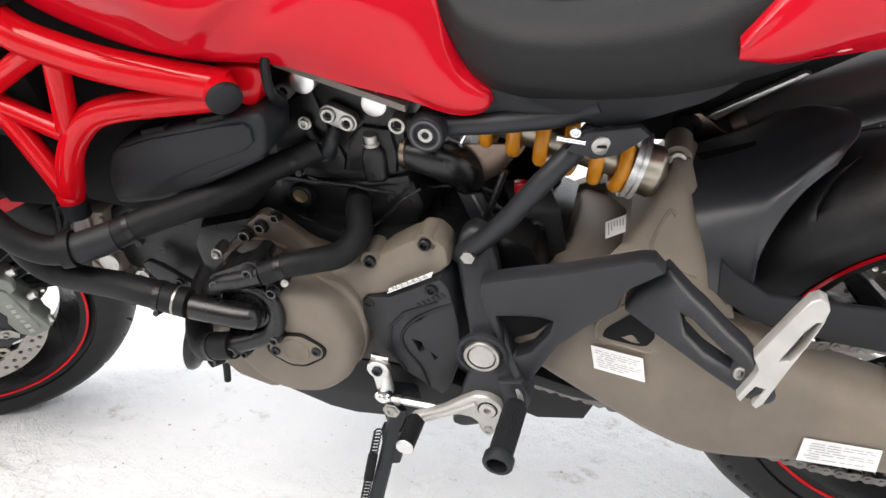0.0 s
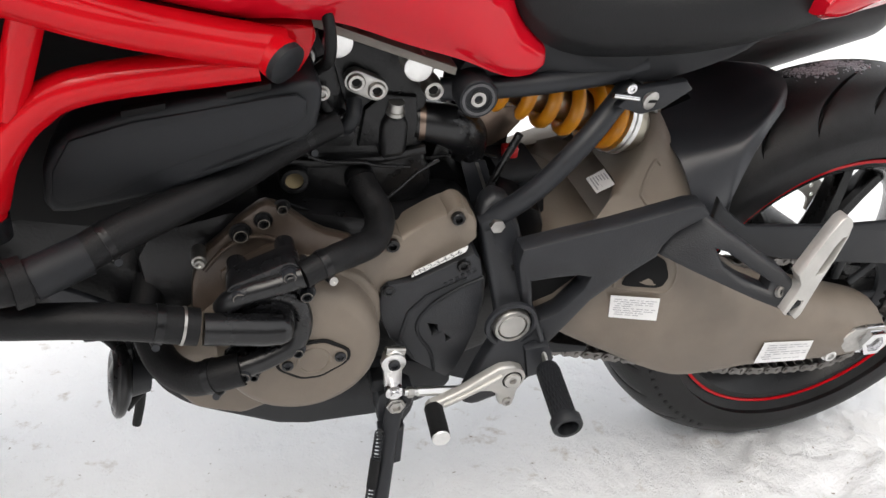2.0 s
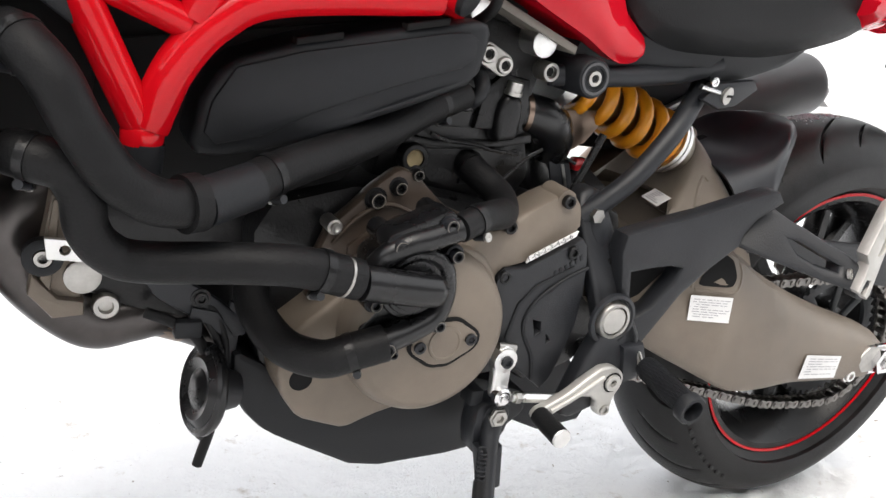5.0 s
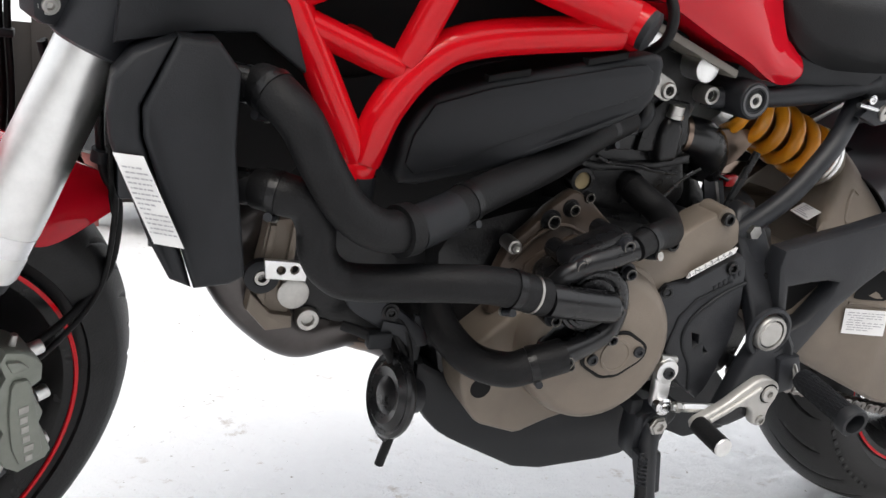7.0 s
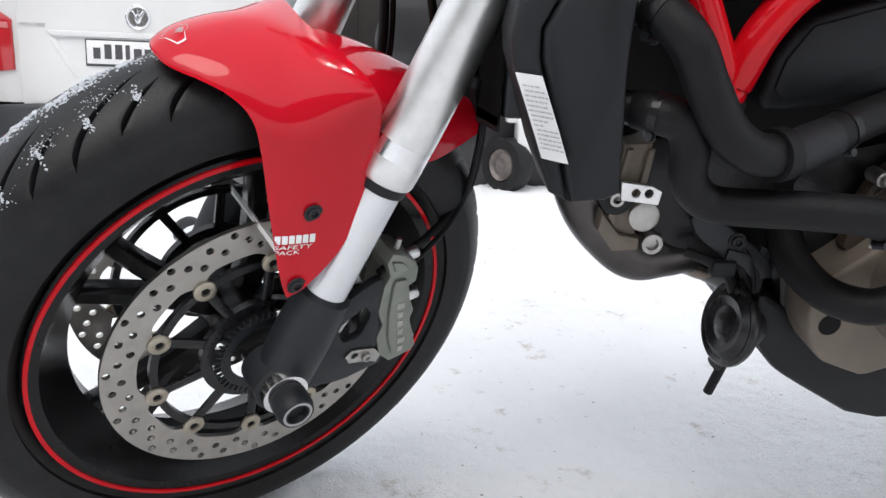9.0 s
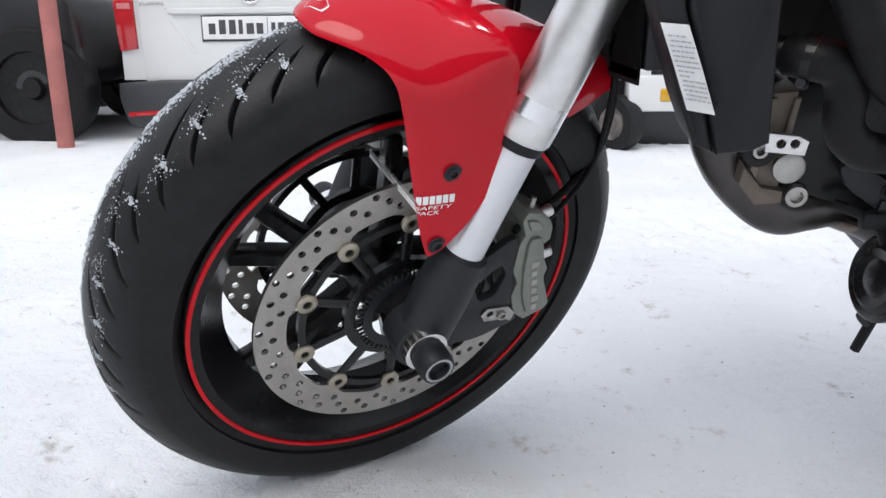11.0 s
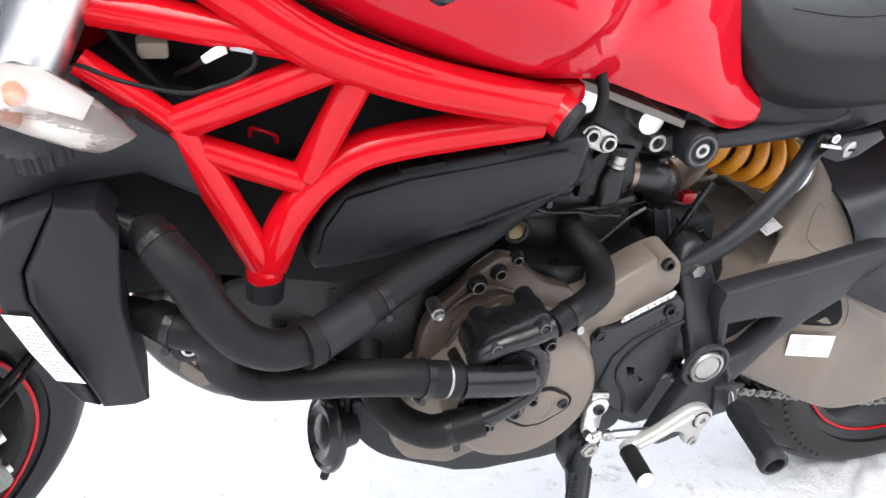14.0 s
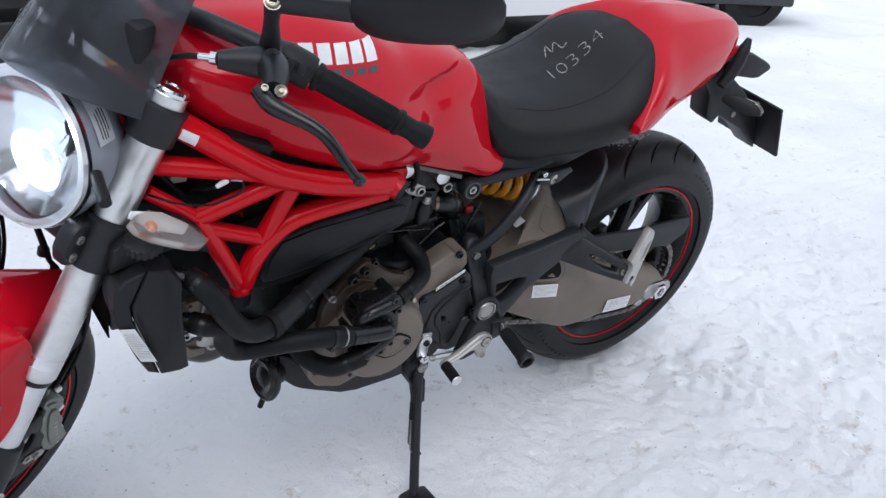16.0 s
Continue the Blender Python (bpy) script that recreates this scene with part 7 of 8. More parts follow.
part("selector_bolt", bolt((0.0685, -0.190, 0.384), LEFT, 0.0068, 0.004), M_SATIN, GL)
part("clamp_screw", tube([(0.060, -0.181, 0.3985), (0.082, -0.181, 0.3950)], 0.0048, 12, 0), M_STEEL, GL)
SS = part("side_stand", tube([(0.080, -0.170, 0.305), (0.071, -0.186, 0.272), (0.051, -0.236, 0.190), (0.025, -0.302, 0.085)], [0.0125, 0.0105, 0.0098, 0.0098], 24, 4), M_SATIN, BIKE, "black side stand on the snow")
part("stand_yoke", prism([(0.058, 0.322), (0.100, 0.322), (0.102, 0.290), (0.086, 0.258), (0.062, 0.256), (0.056, 0.285)], -0.172, -0.140, 0.004, soft=1), M_SATIN, SS)
part("yoke_cheek", prism([(0.056, 0.276), (0.088, 0.276), (0.082, 0.236), (0.058, 0.232)], -0.190, -0.170, 0.004, lf=lambda x, h: 0.45 * (h - 0.276)), M_SATIN, SS)
part("pivot_boss", lathe([(-0.01, 0.0165), (0.002, 0.0165), (0.004, 0.0140), (0.004, 0)], axis((0.083, -0.170, 0.305), LEFT), 28), M_SATIN, SS)
part("pivot_bolt", lathe([(0, 0.0120), (0.003, 0.0120), (0.004, 0.0100), (0.006, 0.0095), (0.006, 0.0055), (0.003, 0.005), (0.003, 0)], axis((0.0755, -0.184, 0.3125), LEFT), 6), M_STEEL, SS, "bright pivot bolt")
part("stand_switch", box(0.050, 0.066, -0.165, -0.140, 0.316, 0.336, 0.003), M_PLASTIC, SS)
sp_pts = []
for i in range(26 * 10 + 1):
    a = 2 * math.pi * i / 10
    f_ = i / 260
    c = V((0.0555, -0.196, 0.282)).lerp(V((0.0330, -0.248, 0.176)), f_)
    sp_pts.append(c + V((0.0050 * math.cos(a), 0, 0)) + V((0, 0.0050 * math.sin(a), 0)))
part("return_spring", tube(sp_pts, 0.0011, 6, 0), M_SATIN, SS, "wound return spring")
part("spring_sleeve", tube([(0.0490, -0.211, 0.252), (0.0425, -0.2265, 0.221)], 0.0066, 14), M_HOSE, SS)
part("spring_hook", tube([(0.0330, -0.248, 0.176), (0.031, -0.254, 0.164), (0.040, -0.262, 0.152)], 0.0014, 8), M_STEEL, SS)
part("hook_lug", tube([(0.038, -0.264, 0.150), (0.052, -0.262, 0.154)], 0.004, 10, 0), M_SATIN, SS)
ft = prism([(-0.030, -0.008), (-0.026, 0.006), (0.006, 0.012), (0.034, 0.004), (0.036, -0.008)], -0.030, 0.022, 0.003)
ft.transform(Matrix.Translation((0.026, -0.309, 0.078)) @ Matrix.Rotation(radians(-12.5), 4, "X"))
part("stand_foot", ft, M_SATIN, SS, "flat black stand foot")

# ---- steering head, lights and controls (steered frame) ----
def s_part(name, bm, material, parent, label="", kind=""):
    return part(name, steered(bm), material, parent, label, kind)


UPX = axis((0, 0, 0), UP)
LC = s_part("lower_clamp", tube([leg_point(0.46, -1), leg_point(0.46, 1)], 0.028, 24), M_SATIN, BIKE, "black lower fork clamp with two bright bolts")
for side in (-1, 1):
    s_part("clamp_ring", lathe([(0.428, 0.0285), (0.431, 0.0345), (0.505, 0.0345), (0.509, 0.0285)], axis(leg_point(0, side), UP), 40), M_SATIN, LC)
    s_part("clamp_lug", prism([(0.150, 0.410), (0.148, 0.436), (0.160, 0.462), (0.176, 0.474), (0.205, 0.462), (0.190, 0.400)], side * 0.082, side * 0.108, 0.006, soft=1), M_SATIN, LC)
    for bx, bz in ((0.161, 0.424), (0.173, 0.449)):
        s_part("clamp_bolt", bolt((bx, side * 0.107, bz), (-0.15, side, 0), 0.0056, 0.004, washer=0.0078), M_STEEL, LC)
UCL = s_part("upper_clamp", tube([leg_point(0.655, -1), leg_point(0.655, 1)], 0.020, 20), M_SATIN, BIKE, "black upper fork clamp")
for side in (-1, 1):
    s_part("clamp_ring", lathe([(0.630, 0.028), (0.632, 0.0335), (0.682, 0.0335), (0.686, 0.028)], axis(leg_point(0, side), UP), 40), M_SATIN, UCL)

# headlight
def headlight():
    rim, n = [], 48
    secs = []
    for xs, k in ((0.182, 1.0), (0.186, 1.03), (0.212, 1.02), (0.242, 0.95), (0.268, 0.82), (0.288, 0.55), (0.292, 0.25)):
        s = []
        for j in range(n):
            a = 2 * math.pi * j / n
            w = 0.104 * (1.0 - 0.16 * max(0, -math.sin(a)))
            s.append(V((xs + 0.02 * math.sin(a) * (1 if xs < 0.2 else 0), w * k * math.cos(a), 0.526 + 0.112 * k * math.sin(a))))
        secs.append(s)
    return secs


HL_SECS = headlight()
HL = s_part("headlight", skin(HL_SECS[1:], cap=False), M_SHELLGREY, BIKE, "lit round headlight in a dark grey housing")


def lens_shell(scale, depth, x0):
    secs, n = [], 48
    for i in range(9):
        k = i / 8
        s = []
        for j in range(n):
            a = 2 * math.pi * j / n
            w = 0.104 * (1.0 - 0.16 * max(0, -math.sin(a)))
            s.append(V((x0 - depth * (1 - k * k) + 0.02 * math.sin(a) * k, w * scale * max(k, 0.02) * math.cos(a), 0.526 + 0.112 * scale * max(k, 0.02) * math.sin(a))))
        secs.append(s)
    return secs


s_part("lens", skin(lens_shell(0.97, 0.066, 0.178)[1:], cap=False), M_LAMPGLASS, HL, "clear headlight glass")
s_part("chrome_bezel", skin([[p + V((0, 0, 0)) for p in HL_SECS[0]], [V((p.x - 0.006, p.y * 0.985, 0.526 + (p.z - 0.526) * 0.985)) for p in HL_SECS[0]], [V((p.x - 0.003, p.y * 0.86, 0.526 + (p.z - 0.526) * 0.86)) for p in HL_SECS[0]]], cap=False), M_STAN, HL, "bright bezel")
bowl = []
for i in range(10):
    k = 0.16 + 0.84 * i / 9
    bowl.append([V((0.186 + 0.07 * (1 - k * k) + 0.012 * math.sin(2 * math.pi * j / 48) * k, 0.092 * k * math.cos(2 * math.pi * j / 48) * (1 - 0.16 * max(0, -math.sin(2 * math.pi * j / 48))), 0.526 + 0.098 * k * math.sin(2 * math.pi * j / 48) + 0.0025 * ((j // 4) % 2))) for j in range(48)])
s_part("reflector", skin(bowl, cap=False), M_CHROME, HL, "faceted mirror reflector")
lampm = bpy.data.materials.new("lit_bulb")
lampm.use_nodes = True
bs = lampm.node_tree.nodes["Principled BSDF"]
bs.inputs["Emission Color"].default_value = (0.92, 0.96, 1.0, 1)
bs.inputs["Emission Strength"].default_value = 70.0
# own glow stands in for the bulb's light on the reflector
glow = bpy.data.materials.new("reflector_glow")
glow.use_nodes = True
gb = glow.node_tree.nodes["Principled BSDF"]
gb.inputs["Base Color"].default_value = (0.6, 0.65, 0.7, 1)
gb.inputs["Emission Color"].default_value = (0.72, 0.85, 1.0, 1)
gb.inputs["Emission Strength"].default_value = 0.45
s_part("glow_dish", lathe([(0.000, 0.012), (0.004, 0.024), (0.010, 0.036), (0.017, 0.044), (0.019, 0.044), (0.012, 0.035), (0.004, 0.021)], axis((0.214, 0, 0.500), (-1, 0, 0.05)), 36), glow, HL, "added dish glowing for bulb light on the reflector")
s_part("bulb", lathe([(-0.02, 0.0), (-0.018, 0.007), (0.018, 0.008), (0.026, 0.004), (0.028, 0)], axis((0.200, 0, 0.534), (-1, 0, 0)), 20), lampm, HL, "lit white bulb")
lab, lines = bmesh.new(), bmesh.new()


def shell_point(u, v, up):
    """A point of the lamp shell inside the sticker: u across it, v down it."""
    x, a = 0.216 + 0.030 * u - 0.006 * v, radians(115 + 36 * v)
    k = float(np.interp(x, (0.186, 0.212, 0.242, 0.268), (1.03, 1.02, 0.95, 0.82)))
    return V((x, (0.104 * k + up) * math.cos(a), 0.526 + (0.112 * k + up) * math.sin(a)))


def shell_patch(bm, u0, u1, v0, v1, up, n=8):
    rows = [[bm.verts.new(shell_point(u, v0 + (v1 - v0) * i / n, up)) for u in (u0, 0.5 * (u0 + u1), u1)] for i in range(n + 1)]
    for r0, r1 in zip(rows, rows[1:]):
        for j in (0, 1):
            bm.faces.new((r0[j], r0[j + 1], r1[j + 1], r1[j]))


shell_patch(lab, 0, 1, 0, 1, 0.0018)
LBL = s_part("shell_label", lab, M_LABELGREY, HL, "pale grey printed sticker")
for u0, v0, v1 in ((0.25, 0.42, 0.90), (0.42, 0.36, 0.92), (0.58, 0.34, 0.92), (0.74, 0.36, 0.80)):
    shell_patch(lines, u0, u0 + 0.06, v0, v1, 0.0022)
s_part("small_print", lines, M_PLASTIC, LBL, "unreadable dark print lines", kind="stuff")
scr = []
for i in range(9):
    k = i / 8
    w = 0.108 - 0.030 * k
    scr.append([V((0.160 + 0.125 * k + 0.105 * (j / 10 - 1) ** 2, w * (j / 10 - 1), 0.664 + 0.165 * k - 0.055 * (j / 10 - 1) ** 2 * (1 - 0.5 * k))) for j in range(21)])
bm_s = skin(scr, cap=False, closed=False)
bmesh.ops.solidify(bm_s, geom=bm_s.faces[:], thickness=0.003)
s_part("windscreen", bm_s, M_SMOKE, HL, "smoked plastic fly screen")
s_part("instrument_panel", box(0.265, 0.300, -0.085, 0.085, 0.660, 0.730, 0.010), M_PLASTIC, HL, "black instrument panel")

# handlebar and controls
BAR = [(0.395, 0.0, 0.690), (0.392, -0.05, 0.694), (0.390, -0.085, 0.702), (0.404, -0.15, 0.706), (0.425, -0.20, 0.698), (0.462, -0.29, 0.681), (0.498, -0.362, 0.662)]
HB = s_part("handlebar", tube(BAR + [], 0.0135, 18), M_SATIN, BIKE, "black tapered handlebar")
s_part("handlebar_half", tube([(x, -y, z) for x, y, z in BAR], 0.0135, 18), M_SATIN, HB)
g0, g1 = V((0.436, -0.232, 0.692)), V((0.500, -0.368, 0.660))
gd = (g1 - g0).normalized()
gl = (g1 - g0).length
for s in (1, -1):
    def fl(v):
        return V((v.x, v.y * s, v.z))
    gm = axis(fl(g0), fl(gd))
    gp = s_part("grip", lathe([(0, 0.0), (0, 0.020), (0.006, 0.020), (0.008, 0.0170), (gl - 0.030, 0.0165), (gl - 0.028, 0.019), (gl - 0.022, 0.019), (gl - 0.020, 0.0155), (gl - 0.002, 0.0150), (gl + 0.006, 0.0180), (gl + 0.022, 0.0175), (gl + 0.024, 0.015), (gl + 0.024, 0)], gm, 36), M_HOSE, HB, "black rubber grip")
    kn = bmesh.new()
    for i in range(40):
        a = 2 * math.pi * i / 40
        merge(kn, box(0.0163, 0.0172, -0.0007, 0.0007, 0.012, gl - 0.034), gm @ Matrix.Rotation(a, 4, "Z"))
    s_part("ribs", kn, M_HOSE, gp, "fine grip ribs", kind="stuff")
    sg = s_part("switch_housing", lathe([(-0.052, 0.0), (-0.052, 0.021), (-0.046, 0.0245), (-0.012, 0.0250), (-0.004, 0.0225), (-0.002, 0)], gm, 28), M_PLASTIC, HB, "black switch housing")
    bt = box(-0.008, 0.008, 0.020, 0.0285, -0.042, -0.030, 0.002)
    bt.transform(gm @ Matrix.Rotation(radians(60 * s), 4, "Z"))
    s_part("button", bt, M_SATIN, sg)
    bt = box(-0.008, 0.008, 0.020, 0.0275, -0.026, -0.014, 0.002)
    bt.transform(gm @ Matrix.Rotation(radians(60 * s), 4, "Z"))
    s_part("button", bt, M_SATIN, sg)
    mc = s_part("lever_perch", tube([fl(V((0.332, -0.152, 0.706))), fl(V((0.356, -0.176, 0.710))), fl(V((0.372, -0.200, 0.714))), fl(V((0.352, -0.224, 0.722))), fl(V((0.322, -0.246, 0.724)))], [0.012, 0.019, 0.022, 0.018, 0.013], 10, 3), M_SATIN, HB, "black lever perch")
    s_part("perch_clamp", tube([fl(V((0.408, -0.165, 0.705))), fl(V((0.424, -0.200, 0.699)))], 0.0215, 20, 0), M_SATIN, mc)
    s_part("perch_neck", tube([fl(V((0.372, -0.195, 0.714))), fl(V((0.412, -0.182, 0.703)))], [0.016, 0.019], 14, 0), M_SATIN, mc)
    s_part("perch_screw", bolt(fl(V((0.366, -0.206, 0.733))), fl(V((-0.45, -0.35, 0.82))), 0.006, 0.003, washer=0.010), M_SATIN, mc)
    s_part("cable_adjuster", lathe([(0, 0.004), (0.004, 0.0085), (0.012, 0.0085), (0.013, 0.005), (0.028, 0.0045), (0.030, 0)], axis(fl(V((0.336, -0.153, 0.706))), fl(V((-0.35, 0.85, -0.25)))), 12), M_CHROME, mc, "bright cable adjuster")
    lv = s_part("lever", tube([fl(V(q)) for q in ((0.310, -0.232, 0.722), (0.306, -0.258, 0.717), (0.312, -0.288, 0.716), (0.318, -0.314, 0.715), (0.321, -0.336, 0.709), (0.323, -0.364, 0.692), (0.325, -0.386, 0.680))], [0.011, 0.012, 0.0095, 0.0085, 0.0080, 0.0068, 0.006], 14), M_GLOSSB, HB, "black adjustable lever")
    s_part("lever_tip", lathe([(-0.006, 0), (-0.005, 0.006), (0, 0.0085), (0.006, 0.007), (0.008, 0)], axis(fl(V((0.3252, -0.388, 0.679))), fl(V((0, -0.3, 1)))), 16), M_GLOSSB, lv)
    s_part("pivot_screw", bolt(fl(V((0.304, -0.244, 0.733))), fl(V((-0.45, -0.35, 0.82))), 0.0048, 0.004), M_SHOCK, lv)
    s_part("adjuster_wheel", lathe([(0, 0.0082), (0.004, 0.0082), (0.005, 0.0066), (0.004, 0.0036), (0.006, 0.0028), (0.006, 0)], axis(fl(V((0.318, -0.258, 0.731))), fl(V((-0.45, -0.35, 0.82)))), 10), M_SHOCK, lv, "bright reach adjuster")
    mi = s_part("mirror", skin([[fl(V(c) + V((0.012 * math.cos(a) * k * 0.6, 0, 0)) + V((0.36, -0.62, 0.20)).normalized() * (math.copysign(abs(math.cos(a)) ** 0.75, math.cos(a)) * wx * k) + V((-0.25, 0.15, 0.95)).normalized() * (math.copysign(abs(math.sin(a)) ** 0.8, math.sin(a)) * wz * k)) for a in (2 * math.pi * j / 28 for j in range(28))]
                                for c, k, wx, wz in (((0.412, -0.362, 0.872), 0.86, 0.086, 0.044), ((0.408, -0.364, 0.876), 1.0, 0.086, 0.046), ((0.393, -0.370, 0.884), 0.97, 0.086, 0.045), ((0.376, -0.376, 0.890), 0.74, 0.082, 0.040), ((0.368, -0.378, 0.893), 0.36, 0.075, 0.032))]), M_PLASTIC, BIKE, "black rear-view mirror on an arm")
    s_part("mirror_stem", tube([fl(V(q)) for q in ((0.400, -0.178, 0.706), (0.374, -0.192, 0.752), (0.352, -0.202, 0.788), (0.336, -0.210, 0.820))], [0.015, 0.012, 0.0095, 0.0115], 16, 5), M_SATIN, mi)
    bm = bmesh.new()
    rows_ = []
    for c, wd, th in (((0.330, -0.206, 0.820), 0.010, 0.006), ((0.337, -0.214, 0.823), 0.015, 0.007), ((0.360, -0.258, 0.834), 0.0145, 0.006), ((0.388, -0.312, 0.848), 0.0155, 0.006), ((0.402, -0.340, 0.856), 0.020, 0.006)):
        rows_.append([fl(V(c) + V((-0.25, 0.15, 0.95)).normalized() * (wd * math.cos(a)) + V((0.75, 0.45, 0.15)).normalized() * (th * math.sin(a))) for a in (2 * math.pi * j / 16 for j in range(16))])
    s_part("mirror_arm", skin(rows_), M_SATIN, mi)
    s_part("mirror_bolt", bolt(fl(V((0.330, -0.212, 0.824))), fl(V((-0.5, -0.35, 0.79))), 0.0085, 0.005, washer=0.0105), M_SHOCK, mi)
    ind = s_part("front_indicator", skin([[fl(V((x + 0.2 * (h - 0.52), y, h)) + V((-0.012 * math.sin(b), 0, 0)) + V((0.42, -0.1, 0.9)).normalized() * (wz * math.cos(b)) + V((-0.6, -0.75, 0.1)).normalized() * (wd * math.sin(b))) for b in (2 * math.pi * j / 20 for j in range(20))]
                                          for x, y, h, wz, wd in ((0.1738, -0.1839, 0.5444, 0.0047, 0.0047), (0.1787, -0.1934, 0.5437, 0.0132, 0.0109), (0.1889, -0.2116, 0.5420, 0.0164, 0.0128), (0.2018, -0.2322, 0.5392, 0.0141, 0.0109), (0.2149, -0.2512, 0.5335, 0.0085, 0.0073), (0.2215, -0.2607, 0.5308, 0.0029, 0.0028))]), M_CLEARLENS, BIKE, "clear-lensed front indicator")
    s_part("orange_bulb", lathe([(-0.006, 0.0), (-0.005, 0.006), (0.004, 0.0065), (0.008, 0.004), (0.009, 0)], axis(fl(V((0.191, -0.203, 0.540))), fl(V((-0.3, -0.9, 0.1)))), 16), mat("orange_bulb_glass", (0.55, 0.17, 0.06), 0.30), ind, "orange bulb behind the lens")
    s_part("indicator_back", skin([[fl(V((x + 0.012, y + 0.008, h)) + V((0.42, -0.1, 0.9)).normalized() * (wz * math.cos(b)) + V((-0.6, -0.75, 0.1)).normalized() * (wd * math.sin(b))) for b in (2 * math.pi * j / 20 for j in range(20))]
                                   for x, y, h, wz, wd in ((0.1717, -0.1822, 0.5425, 0.0056, 0.0037), (0.1899, -0.2098, 0.5415, 0.0136, 0.0047), (0.2094, -0.2391, 0.5370, 0.0085, 0.0028))]), M_WHITE, ind, "pale reflector bowl")
    s_part("indicator_stem", tube([fl(V((0.190, -0.110, 0.560))), fl(V((0.162, -0.155, 0.560)))], 0.008, 12), M_PLASTIC, ind)
    # brake line
    bl = s_part("brake_line", tube([fl(V(q)) for q in ((0.235, -0.050, 0.330), (0.252, -0.035, 0.240), (0.272, -0.035, 0.190), (0.258, -0.045, 0.120), (0.200, -0.066, 0.092), (0.150, -0.085, 0.090), (0.120, -0.098, 0.088))], 0.0042, 12), M_HOSE, BIKE, "black brake line")
    s_part("sensor_wire", tube([fl(V(q)) for q in ((0.240, -0.055, 0.330), (0.260, -0.042, 0.235), (0.264, -0.042, 0.180), (0.244, -0.055, 0.110), (0.185, -0.078, 0.078), (0.110, -0.098, 0.062), (0.055, -0.10, 0.035))], 0.0030, 10), M_HOSE, bl)
    s_part("line_clip", lathe([(-0.006, 0.0), (-0.006, 0.009), (0.006, 0.009), (0.006, 0)], axis(fl(V((0.247, -0.040, 0.255))), (0.1, 0, 1)), 14), M_PLASTIC, bl)
s_part("clutch_cable", tube([(0.345, -0.150, 0.698), (0.325, -0.105, 0.685), (0.32, -0.06, 0.64), (0.36, -0.05, 0.56), (0.40, -0.04, 0.48)], 0.0042, 10), M_HOSE, BIKE, "black clutch cable")
s_part("brake_hose", tube([(0.36, 0.15, 0.70), (0.31, 0.06, 0.66), (0.26, 0.0, 0.55), (0.235, -0.01, 0.42), (0.238, -0.04, 0.33)], 0.0048, 10), M_HOSE, BIKE, "black front brake hose")
HSE = part("brake_hose", tube([(-0.575, 0.085, 0.86), (-0.592, 0.10, 0.79), (-0.603, 0.10, 0.70), (-0.6045, 0.10, 0.58), (-0.625, 0.09, 0.50), (-0.66, 0.06, 0.44)], 0.0062, 12), M_HOSE, BIKE, "black front brake hose between the fork legs")
part("sensor_cable", tube([(-0.565, 0.085, 0.86), (-0.582, 0.10, 0.79), (-0.593, 0.10, 0.70), (-0.5945, 0.10, 0.58), (-0.615, 0.09, 0.50), (-0.65, 0.06, 0.44)], 0.0034, 10), M_HOSE, HSE)
part("hose_guide", box(-0.612, -0.588, 0.090, 0.110, 0.660, 0.668, 0.002), M_PLASTIC, HSE)
s_part("ignition_cap", lathe([(0, 0), (0, 0.02), (0.02, 0.02), (0.024, 0.015), (0.024, 0)], axis((0.33, 0, 0.68), UP), 24), M_SATIN, UCL)

# ---- tail light and number-plate carrier ----
PC = part("plate_carrier", prism([(0.800, 0.800), (0.860, 0.775), (0.885, 0.748), (0.905, 0.690), (0.935, 0.672), (0.950, 0.690), (1.060, 0.640), (1.130, 0.585), (1.150, 0.575), (1.140, 0.610), (1.090, 0.690), (1.020, 0.745), (0.950, 0.790), (0.880, 0.830)], -0.030, 0.030, 0.006), M_PLASTIC, BIKE, "matt black plate carrier with rear lamps")
pl = box(-0.004, 0.004, -0.100, 0.100, -0.070, 0.082, 0.003)
pl.transform(Matrix.Translation((1.118, -0.002, 0.652)) @ Matrix.Rotation(radians(-25), 4, "Y"))
part("plate_board", pl, M_PLASTIC, PC, "empty black plate board")
part("tail_arch", tube([(0.880, -0.050, 0.785), (0.906, -0.048, 0.820), (0.922, -0.045, 0.862), (0.931, -0.043, 0.893)], [0.012, 0.016, 0.015, 0.006], 14), M_PLASTIC, PC)
part("tail_lamp", prism([(0.880, 0.850), (0.965, 0.856), (1.052, 0.822), (1.062, 0.808), (1.020, 0.785), (0.930, 0.800)], -0.045, 0.045, 0.010, soft=1), M_PLASTIC, PC, "black tail lamp housing")
part("tail_lens", prism([(0.890, 0.880), (0.912, 0.870), (0.905, 0.830), (0.885, 0.84)], -0.040, 0.040, 0.004), M_LENS, PC, "red tail lens")
